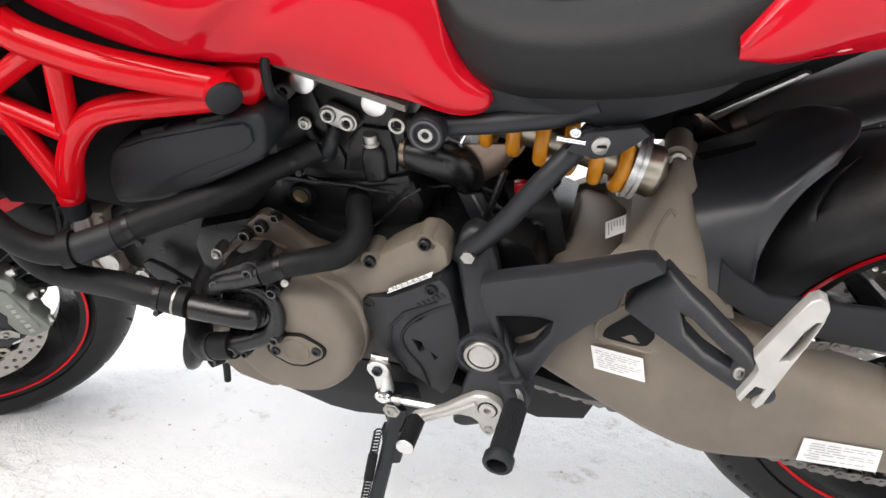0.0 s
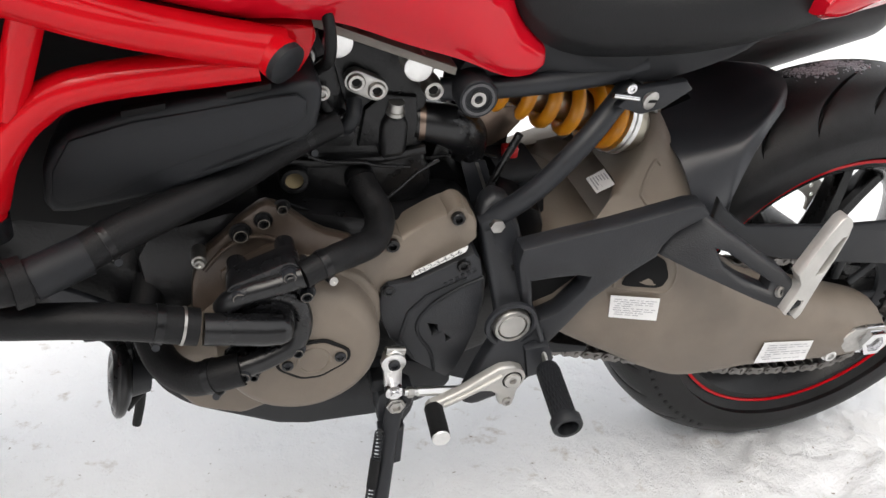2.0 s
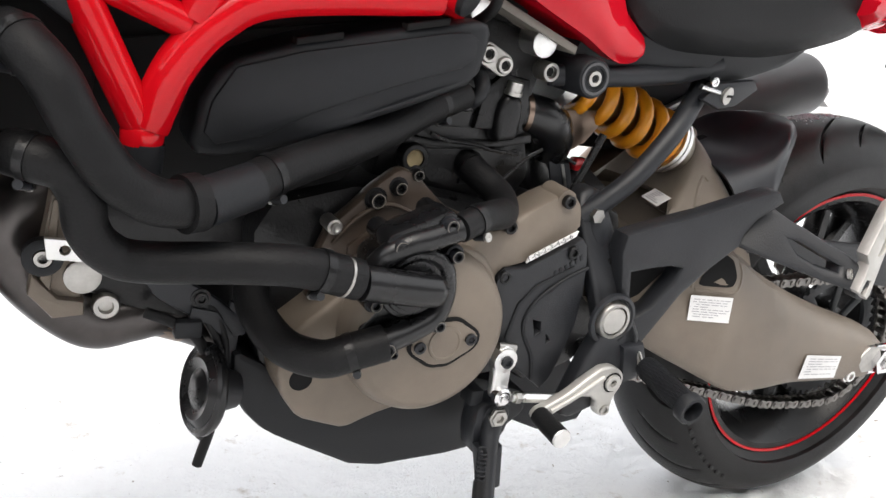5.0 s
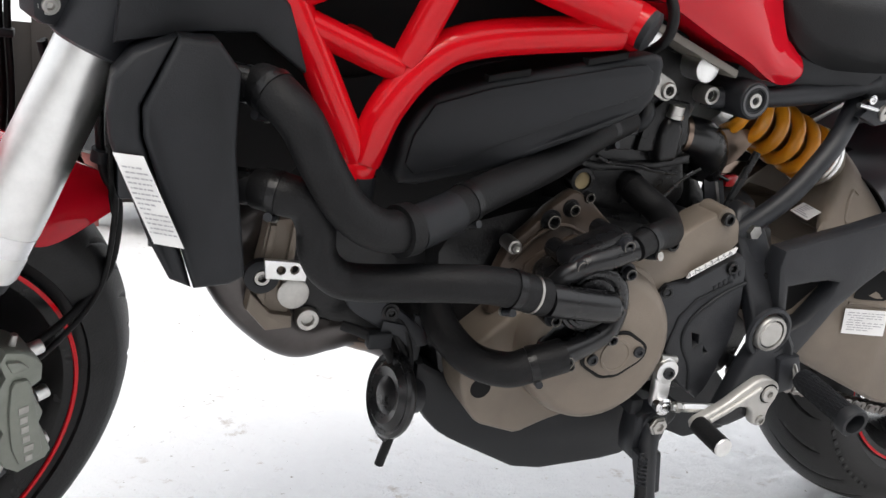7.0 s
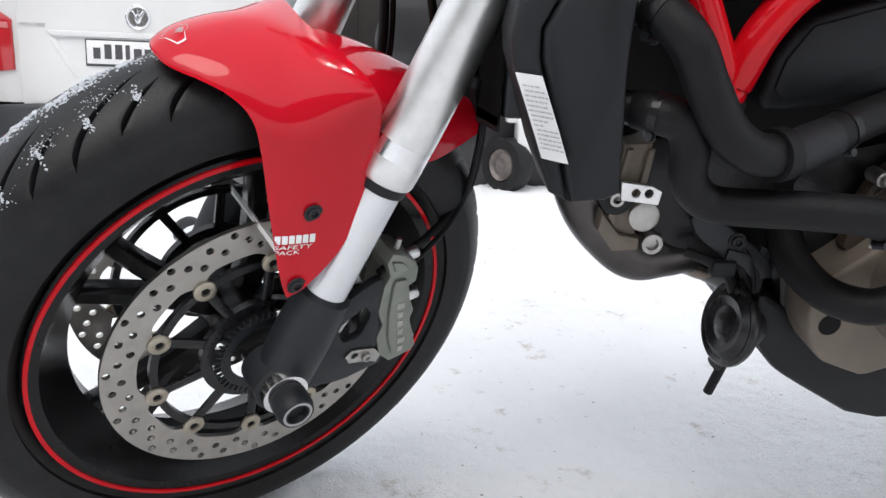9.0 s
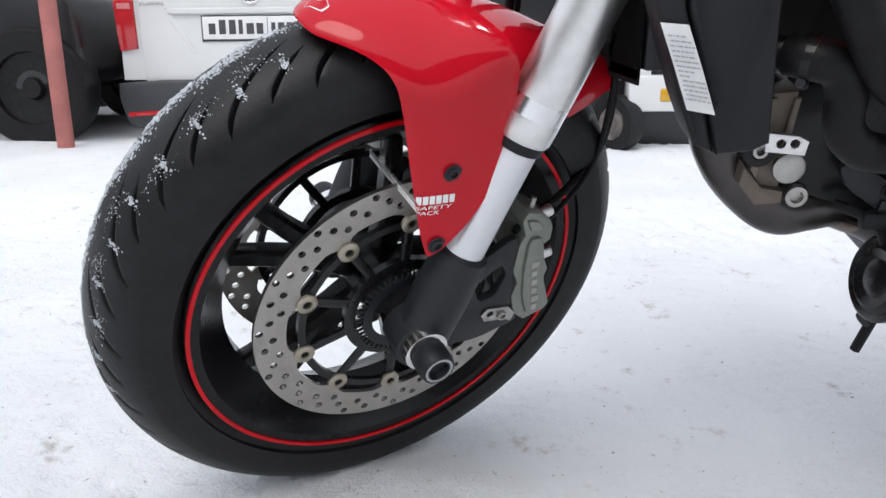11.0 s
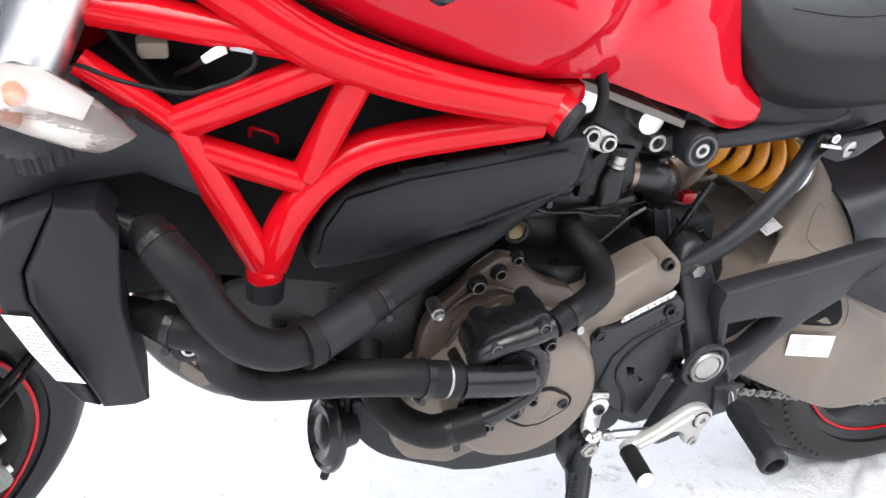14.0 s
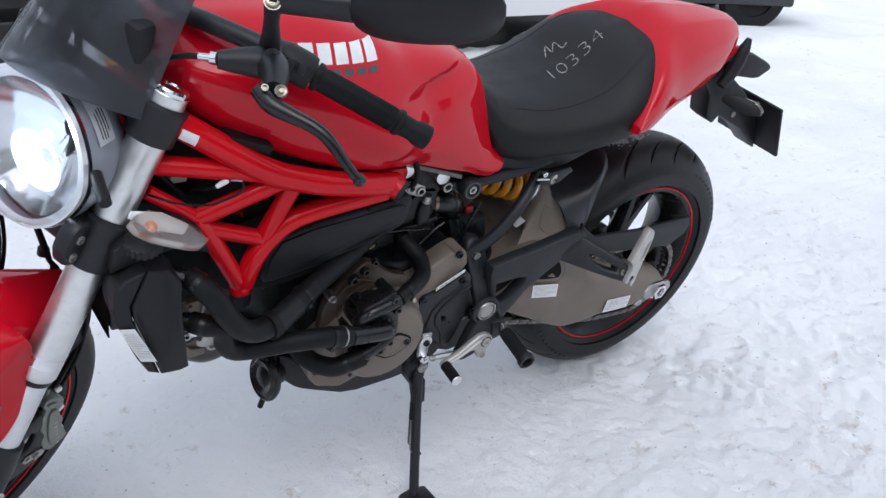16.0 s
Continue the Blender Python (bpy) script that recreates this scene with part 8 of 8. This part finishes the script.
for s in (-1, 1):
    ri = part("rear_indicator", skin([[V((x, s * y, h)) + V((0.35, 0, 0.94)) * (wz * math.cos(b)) + V((0.6, s * 0.3, 0)) * (wd * math.sin(b)) for b in (2 * math.pi * j / 16 for j in range(16))]
                                      for x, y, h, wz, wd in ((0.930, 0.040, 0.745, 0.010, 0.010), (0.946, 0.064, 0.743, 0.017, 0.018), (0.960, 0.090, 0.739, 0.017, 0.020), (0.970, 0.108, 0.735, 0.010, 0.013), (0.974, 0.114, 0.733, 0.004, 0.005))]), M_PLASTIC, PC, "black rear indicator")
    part("clear_lens", skin([[V((x + 0.014, s * y, h)) + V((0.35, 0, 0.94)) * (wz * math.cos(b)) + V((0.6, s * 0.3, 0)) * (wd * math.sin(b)) for b in (2 * math.pi * j / 16 for j in range(16))]
                             for x, y, h, wz, wd in ((0.952, 0.070, 0.743, 0.013, 0.014), (0.963, 0.092, 0.739, 0.015, 0.017), (0.970, 0.110, 0.734, 0.009, 0.010))]), M_CLEARLENS, ri, "clear indicator lens")
    part("carrier_bolt", bolt((1.000, s * 0.031, 0.690), (0, s, 0), 0.007, 0.004), M_STEEL, PC)

# ---- frost on the tyres ----
def frost(width, radius, patches, seed):
    """Crumbs of ice in patches: each patch has an angle, a place across the tread, their spreads, a count and a size."""
    rnd = random.Random(seed)
    half = width / 2
    ico = bmesh.new()
    bmesh.ops.create_icosphere(ico, subdivisions=1, radius=1.0)
    shape = [v.co.copy() for v in ico.verts]
    tris = [tuple(v.index for v in f_.verts) for f_ in ico.faces]
    ico.free()
    verts, faces = [], []
    for a0, u0, da, du, count, size in patches:
        for _ in range(count):
            th = radians(rnd.gauss(a0, da))
            u = max(-1.25, min(1.25, rnd.gauss(u0, du)))
            r = radius - half * 0.836 * (1 - math.cos(u))
            c = V((r * math.cos(th), half * math.sin(u) / math.sin(1.32), r * math.sin(th)))
            sz = size * (0.3 + 0.7 * rnd.random() ** 2)
            m = axis(c, V((math.cos(th), u * 0.7, math.sin(th))).normalized()) @ Matrix.Diagonal((sz * (0.7 + 0.8 * rnd.random()), sz, sz * 0.6, 1))
            n = len(verts)
            verts += [m @ (p * (0.6 + 0.8 * rnd.random())) for p in shape]
            faces += [(a + n, b + n, c_ + n) for a, b, c_ in tris]
    me = bpy.data.meshes.new("frost")
    me.from_pydata(verts, [], faces)
    bm = bmesh.new()
    bm.from_mesh(me)
    bpy.data.meshes.remove(me)
    return bm


crust = [(104 + i * 5.0, 0.25 + 0.12 * math.sin(i * 1.7), 2.4, 0.075, 70 + 60 * (i % 3), 0.0016) for i in range(20)]
chunks = [(106 + i * 6.1, 0.34 + 0.10 * math.sin(i * 2.3), 1.0, 0.04, 16 + 10 * (i % 2), 0.0034) for i in range(15)]
lumps = [(112 + 11 * i, -0.22 - 0.16 * (i % 3), 1.9, 0.08, 70, 0.0009) for i in range(8)]
streaks = [(107 + 8.6 * i, -0.46 - 0.07 * (i % 2), 0.35, 0.07, 60, 0.0012) for i in range(10)]
part("frost", wheeled(frost(0.122, 0.3035, crust + chunks + lumps + streaks, 3)), M_ICE, FW, "crust of frost along the tread", kind="stuff")
top_ice = [(50 + 7 * i, 0.1 - 0.2 * (i % 2), 2.0, 0.12, 18, 0.0011) for i in range(5)]
melt = [(94 + 4 * i, 0.05 + 0.16 * (i % 2), 1.8, 0.09, 240, 0.0022) for i in range(4)]
part("frost", rear(frost(0.184, 0.326, top_ice + melt, 7)), M_ICE, RW, "patches of frost on the tread", kind="stuff")
for w_, fr_, rad_ in ((FW, WHEEL, 0.262), (RW, REAR, 0.274)):
    bm = bmesh.new()
    yb = -0.058 if w_ is FW else -0.0895
    for seg0 in (200, 20):
        for i in range(11):
            a = radians(seg0 + i * 4.2)
            merge(bm, box(rad_ - 0.008, rad_ + 0.006, yb - 0.0006, yb + 0.001, -0.006, 0.005, 0.0003), Matrix.Rotation(-a, 4, "Y"))
    bm.transform(fr_)
    part("sidewall_lettering", bm, M_TYRE, w_, "raised sidewall lettering as plain blocks", kind="stuff")

for side in (-1, 1):
    seam = tube([(0.235, side * 0.100, 0), (0.300, side * 0.118, 0), (0.380, side * 0.128, 0), (0.460, side * 0.128, 0), (0.530, side * 0.110, 0)], 0.0005, 6, 10)
    part("stitched_seam", wrap(seam, ST, 0.0003, (0, 0, -1), 1.2), M_SEAT, ST)

# chalk on the seat
cb = writing("10334", 0.046, 0.25, -0.0012)
bmesh.ops.triangulate(cb, faces=cb.faces[:])
bmesh.ops.subdivide_edges(cb, edges=[e for e in cb.edges if e.calc_length() > 0.010], cuts=2, use_grid_fill=False)
for v in cb.verts:
    v.co = V((v.co.x * 1.25, v.co.z, 0))
cb.transform(Matrix.Translation((0.358, -0.042, 0)) @ Matrix.Rotation(radians(9), 4, "Z"))
part("chalk_number", wrap(cb, ST, 0.0008, (0, 0, -1), 1.2), M_CHALK, ST, "chalk-scrawled number 10334")
sq = tube([(0.405, 0.035, 0), (0.425, 0.065, 0), (0.422, 0.038, 0), (0.440, 0.060, 0), (0.440, 0.032, 0), (0.452, 0.036, 0)], 0.0012, 6, 4)
part("chalk_mark", wrap(sq, ST, 0.0004, (0, 0, -1), 1.2), M_CHALK, ST, "short chalk scrawl")

# ---- the yard behind ----
def wheel_bm(c, r, w, ax=(0, -1, 0)):
    m = axis(c, ax)
    return lathe([(-w / 2, r * 0.62), (-w / 2, r * 0.96), (-w / 2 + 0.02, r), (w / 2 - 0.02, r), (w / 2, r * 0.96), (w / 2, r * 0.62), (w / 2 - 0.03, r * 0.60), (w / 2 - 0.05, r * 0.2), (w / 2 - 0.02, r * 0.16), (w / 2 - 0.02, 0)], m, 40)


VAN = empty("van", "white delivery van seen from behind", "van", pose(-1.834, 3.62, -0.02))


def v_part(name, bm, m, parent=VAN, label=""):
    return part(name, bm, m, parent, label)


def van_shell():
    secs = []
    for y, k, top in ((0.0, 0.97, 1.70), (0.06, 1.0, 1.78), (0.9, 1.0, 1.82), (2.6, 1.0, 1.80), (3.1, 0.97, 1.30), (4.1, 0.93, 1.02), (4.3, 0.88, 0.75)):
        s = []
        for x, z in ((-0.90, 0.36), (-0.90, 0.95), (-0.86, 1.25), (-0.76, 1.68), (-0.55, 1.82), (0.55, 1.82), (0.76, 1.68), (0.86, 1.25), (0.90, 0.95), (0.90, 0.36)):
            zz = 0.36 + (z - 0.36) * (top - 0.36) / (1.82 - 0.36)
            s.append(V((x * k * 0.835, y, zz)))
        secs.append(s)
    bm = skin(secs)
    bmesh.ops.bevel(bm, geom=[e for e in bm.edges if len(e.link_faces) == 2 and e.calc_face_angle(0) > 0.5], offset=0.03, segments=2, affect="EDGES", profile=0.5)
    return bm


body_ = v_part("body", van_shell(), M_VAN, VAN, "white painted body")
gate = prism([(-0.600, 0.33), (-0.610, 0.80), (-0.575, 1.10), (-0.52, 1.62), (0.52, 1.62), (0.575, 1.10), (0.610, 0.80), (0.600, 0.33)], -0.025, 0.03, 0.012)
GT = v_part("tailgate", gate, M_VAN, VAN, "white tailgate")
v_part("handle_ledge", prism([(-0.46, 0.735), (0.46, 0.735), (0.43, 0.705), (-0.43, 0.705)], -0.045, -0.022, 0.006), M_VAN, GT, "ledge over the number plate")
v_part("recess_edge", prism([(-0.46, 0.705), (-0.43, 0.705), (-0.30, 0.50), (-0.33, 0.50)], -0.030, -0.022, 0.003), M_VAN, GT)
v_part("recess_edge", prism([(0.46, 0.705), (0.43, 0.705), (0.30, 0.50), (0.33, 0.50)], -0.030, -0.022, 0.003), M_VAN, GT)
v_part("rear_window", prism([(-0.53, 1.12), (-0.475, 1.56), (0.475, 1.56), (0.53, 1.12)], -0.030, -0.022, 0.004), mat("dark_window_glass", (0.02, 0.022, 0.025), 0.08, 0.0, 0.5), GT, "dark rear window")
NP = v_part("number_plate", prism([(-0.262, 0.572), (-0.262, 0.690), (0.262, 0.690), (0.262, 0.572)], -0.040, -0.028, 0.003), M_WHITE, GT, "white number plate with blank bars")
v_part("plate_frame", prism([(-0.270, 0.560), (-0.270, 0.696), (0.270, 0.696), (0.270, 0.560)], -0.034, -0.026, 0.003), M_BUMP, GT, "dark plate frame")
for i, (x0, w, h) in enumerate(((-0.228, 0.036, 0.056), (-0.172, 0.036, 0.074), (-0.118, 0.036, 0.074), (-0.066, 0.022, 0.074), (-0.024, 0.040, 0.056), (0.030, 0.036, 0.056), (0.110, 0.022, 0.058), (0.146, 0.034, 0.058), (0.192, 0.034, 0.058))):
    v_part("plate_bar", box(x0, x0 + w, -0.0418, -0.0402, 0.598, 0.598 + h, 0.0), M_GREYP, NP, "dark bar in place of a plate figure")
v_part("plate_line", box(0.088, 0.091, -0.0418, -0.0402, 0.578, 0.684), M_GREYP, NP)
EM = v_part("emblem", lathe([(0, 0.0), (0, 0.064), (0.012, 0.062), (0.016, 0.056), (0.012, 0.050), (0.006, 0.048), (0.006, 0)], axis((0.0, -0.022, 0.812), LEFT), 40), M_CHROME, GT, "round chrome emblem")
v_part("emblem_bars", merge(prism([(-0.036, 0.846), (-0.022, 0.846), (0.0, 0.800), (0.022, 0.846), (0.036, 0.846), (0.006, 0.782), (-0.006, 0.782)], -0.036, -0.026, 0.002), prism([(-0.02, 0.815), (-0.008, 0.815), (0.0, 0.83), (0.008, 0.815), (0.02, 0.815), (0.0, 0.85)], -0.035, -0.026, 0.001)), M_CHROME, EM)
tl = bmesh.new()
for i in range(5):
    merge(tl, box(-0.60 + i * 0.028, -0.58 + i * 0.028, -0.030, -0.024, 0.752, 0.766))
v_part("model_badge", tl, M_ALU, GT, "small chrome badge as plain blocks")
tl = bmesh.new()
for i in range(3):
    merge(tl, box(0.50 + i * 0.028, 0.52 + i * 0.028, -0.030, -0.024, 0.752, 0.766))
v_part("model_badge", tl, M_ALU, GT, "small chrome badge as plain blocks")
for s in (-1, 1):
    lamp = prism([(s * 0.635, 0.525), (s * 0.735, 0.512), (s * 0.750, 0.775), (s * 0.700, 0.818), (s * 0.640, 0.780)], -0.020, 0.06, 0.012)
    L_ = v_part("tail_light", lamp, M_LENS, VAN, "red tail light")
    v_part("clear_lens", prism([(s * 0.650, 0.735), (s * 0.725, 0.735), (s * 0.725, 0.765), (s * 0.655, 0.765)], -0.024, -0.018, 0.002), mat("clear_red_lens", (0.6, 0.2, 0.2), 0.2), L_)
    v_part("wheel", wheel_bm((s * 0.655, 0.75, 0.29), 0.31, 0.20, (s, 0, 0)), M_TYRE, VAN, "dark road wheel")
    v_part("reflector", prism([(s * 0.52, 0.175), (s * 0.70, 0.165), (s * 0.70, 0.190), (s * 0.52, 0.198)], -0.066, -0.055, 0.002), M_LENS, VAN, "red bumper reflector")
v_part("bumper", prism([(-0.745, 0.36), (-0.75, 0.26), (-0.71, 0.12), (-0.59, 0.10), (0.59, 0.10), (0.71, 0.12), (0.75, 0.26), (0.745, 0.36)], -0.060, 0.10, 0.02, soft=1), M_BUMP, VAN, "dark grey plastic bumper")
pic = bmesh.new()
for c, r in (((0.30, 0.985), 0.040), ((0.43, 0.982), 0.028)):
    lathe([(0.0255, 0.0), (0.0265, r), (0.0268, r), (0.0268, 0)], axis((c[0], 0, c[1]), LEFT), 20, pic)
merge(pic, prism([(0.18, 0.98), (0.18, 1.03), (0.26, 1.06), (0.42, 1.03), (0.46, 0.98)], -0.0275, -0.0250))
merge(pic, prism([(0.02, 0.962), (0.02, 0.970), (0.20, 0.974), (0.20, 0.966)], -0.0275, -0.0250))
for x_ in (0.17, 0.145):
    merge(pic, prism([(x_, 0.955), (x_, 1.10), (x_ + 0.010, 1.10), (x_ + 0.010, 0.955)], -0.0275, -0.0250))
for x_, z_ in ((0.25, 1.03), (0.36, 1.03)):
    merge(pic, prism([(x_, z_), (x_ + 0.015, z_ + 0.07), (x_ + 0.025, z_ + 0.07), (x_ + 0.010, z_)], -0.0275, -0.0250))
merge(pic, prism([(0.255, 1.095), (0.262, 1.107), (0.40, 1.107), (0.395, 1.095)], -0.0275, -0.0250))
v_part("sign_picture", pic, M_INK, GT, "grey picture of a loader")

for n_, (px, py, r_) in enumerate(((-2.735, 3.215, 0.042), (-0.55, 4.00, 0.040))):
    p_ = part("pole", tube([(px, py, -0.02), (px - 0.012, py, 2.6)], r_, 20, 0), M_POLE, None, "faded red painted steel pole")
    tagged(p_, category="pole", group="poles before the shed")
    part("pole_cap", lathe([(0, r_ + 0.004), (0.02, r_ + 0.004), (0.026, r_ * 0.6), (0.026, 0)], axis((px - 0.012, py, 2.59), (0, 0, 1)), 20), M_POLE, p_)

SHED = empty("shed", "dark open-fronted board shed", "shed")
for i in range(46):
    x0 = -6.2 + i * 0.16
    part("board", box(x0, x0 + 0.168, 5.60 + 0.012 * (i % 3), 5.64 + 0.012 * (i % 3), -0.02, 1.30 + 0.03 * math.sin(i * 2.3), 0.004), M_SHED, SHED)
part("rail", box(-6.2, 1.2, 5.66, 5.72, 0.9, 1.0, 0.004), M_SHED, SHED)
part("rail", box(-6.2, 1.2, 5.66, 5.72, 0.2, 0.3, 0.004), M_SHED, SHED)

# dark car paint; also the colour of the truck's painted shade
M_CARB_SHADE = mat("dark_car_paint_and_shade", (0.010, 0.010, 0.012), 0.35, 0.0, 0.3, 0.2, 3.0)
CARL = empty("dark_car", "dark car parked in the shed's shade", "car", pose(-4.7, 4.0, 0))
part("body", prism([(-2.0, 0.30), (-2.05, 0.75), (-1.75, 0.95), (-1.15, 1.42), (0.7, 1.46), (1.35, 1.00), (1.95, 0.82), (2.0, 0.34), (1.6, 0.25), (-1.6, 0.25)], -0.55, 1.05, 0.05, soft=1), M_CARB_SHADE, CARL)
for x in (-1.3, 1.98 - 0.62):
    for y in (-0.45, 0.95):
        part("wheel", wheel_bm((x + 0.35, y - 0.05, 0.31), 0.31, 0.19), M_TYRE, CARL)
part("window", prism([(-1.05, 0.98), (-0.75, 1.36), (0.6, 1.38), (1.05, 0.98)], -0.556, -0.545, 0.0), mat("car_glass", (0.015, 0.016, 0.018), 0.1), CARL)

TRUCK = empty("light_truck", "small truck with dark chassis and white side skirts", "truck", pose(0, 0, 0))
part("chassis", box(-0.30, 2.0, 3.35, 4.55, 0.42, 0.62, 0.02), M_CARB_SHADE, TRUCK)
part("cargo_body", box(1.10, 4.45, 3.68, 4.75, 0.80, 1.10, 0.02), M_CARB_SHADE, TRUCK, "dark flat cargo bed")
part("side_skirt", prism([(2.10, 0.300), (2.10, 0.84), (4.50, 0.84), (4.50, 0.290)], 3.60, 3.66, 0.012), M_VAN, TRUCK, "white side skirt")
# two dark upright sheets stand in for the shade under the truck
part("shade_sheet", box(1.10, 4.40, 3.88, 3.93, 0.0, 0.60, 0.01), M_CARB_SHADE, TRUCK, "dark sheet standing in for shade under the truck")
part("shade_sheet", box(-0.30, 1.10, 3.16, 3.20, 0.0, 0.46, 0.01), M_CARB_SHADE, TRUCK, "dark sheet standing in for shade under the truck")
# near-black cab: the shed's shade is put into its colour
part("cab", prism([(-0.60, 0.40), (-0.62, 0.80), (-0.45, 1.12), (0.8, 1.15), (0.95, 0.42)], 3.40, 4.6, 0.06, soft=1), M_CARB_SHADE, TRUCK, "cab coloured dark for the shed's shade")
w_ = part("wheel", wheel_bm((0.035, 3.03, 0.150), 0.132, 0.09, (-0.80, -0.60, 0)), M_TYRE, TRUCK, "small worn wheel")
part("rim", lathe([(0.030, 0.0), (0.034, 0.025), (0.040, 0.035), (0.034, 0.060), (0.046, 0.076), (0.040, 0.079), (0.026, 0.079)], axis((0.035, 3.03, 0.150), (-0.80, -0.60, 0)), 32), mat("rusty_rim", (0.16, 0.14, 0.13), 0.5, 0.6, 0.0, 0.5, 14.0), w_, "dull rusty steel rim")
part("bracket_box", box(0.025, 0.185, 3.03, 3.12, 0.350, 0.472, 0.012), M_VAN, TRUCK, "white plastic bracket box")
part("lamp_box", box(0.071, 0.310, 2.97, 3.10, 0.208, 0.374, 0.012), M_VAN, TRUCK, "white plastic lamp box")
part("side_marker", box(0.216, 0.268, 2.962, 2.975, 0.255, 0.314, 0.006), M_AMBER, TRUCK, "amber side marker")

CARR = empty("white_car", "white estate car parked on the snow", "car", pose(5.98, 5.38, 0, 0, 0, -32))
part("body", prism([(-2.1, 0.35), (-2.15, 0.80), (-2.05, 0.98), (-1.75, 1.62), (-1.2, 1.72), (0.6, 1.68), (1.15, 1.08), (2.0, 0.92), (2.1, 0.40), (1.7, 0.28), (-1.8, 0.28)], -0.85, 0.85, 0.06, soft=1), M_VAN, CARR)
part("side_window", prism([(-1.55, 1.08), (-1.40, 1.52), (-0.55, 1.56), (-0.55, 1.08)], -0.856, -0.845, 0.0), mat("grey_car_glass", (0.18, 0.18, 0.18), 0.15), CARR, "grey side window")
part("side_window", prism([(-0.45, 1.08), (-0.45, 1.56), (0.5, 1.54), (0.95, 1.08)], -0.856, -0.845, 0.0), bpy.data.materials["grey_car_glass"], CARR, "grey side window")
part("sill", box(-1.8, 1.7, -0.87, 0.87, 0.22, 0.42, 0.03), M_BUMP, CARR)
for x in (-1.35, 1.3):
    for y in (-0.76, 0.76):
        part("wheel", wheel_bm((x, y, 0.31), 0.32, 0.2, (0, -1 if y < 0 else 1, 0)), M_TYRE, CARR)

# ---- plain unseen walls, added to close the yard and darken reflections ----
M_WALL = mat("grey_reflect_wall", (0.16, 0.15, 0.14), 0.85, 0.0, 0.0, 0.25, 1.2, 0.4, 12.0)
for name, b in (("reflect_wall_south", (-16, 12, -9.3, -9.0, -0.05, 4.6)), ("reflect_wall_west", (-16.3, -16.0, -9.3, 9.0, -0.05, 4.0))):
    part(name, box(*b), M_WALL, None, "plain grey wall added unseen for darker reflections", "structure")
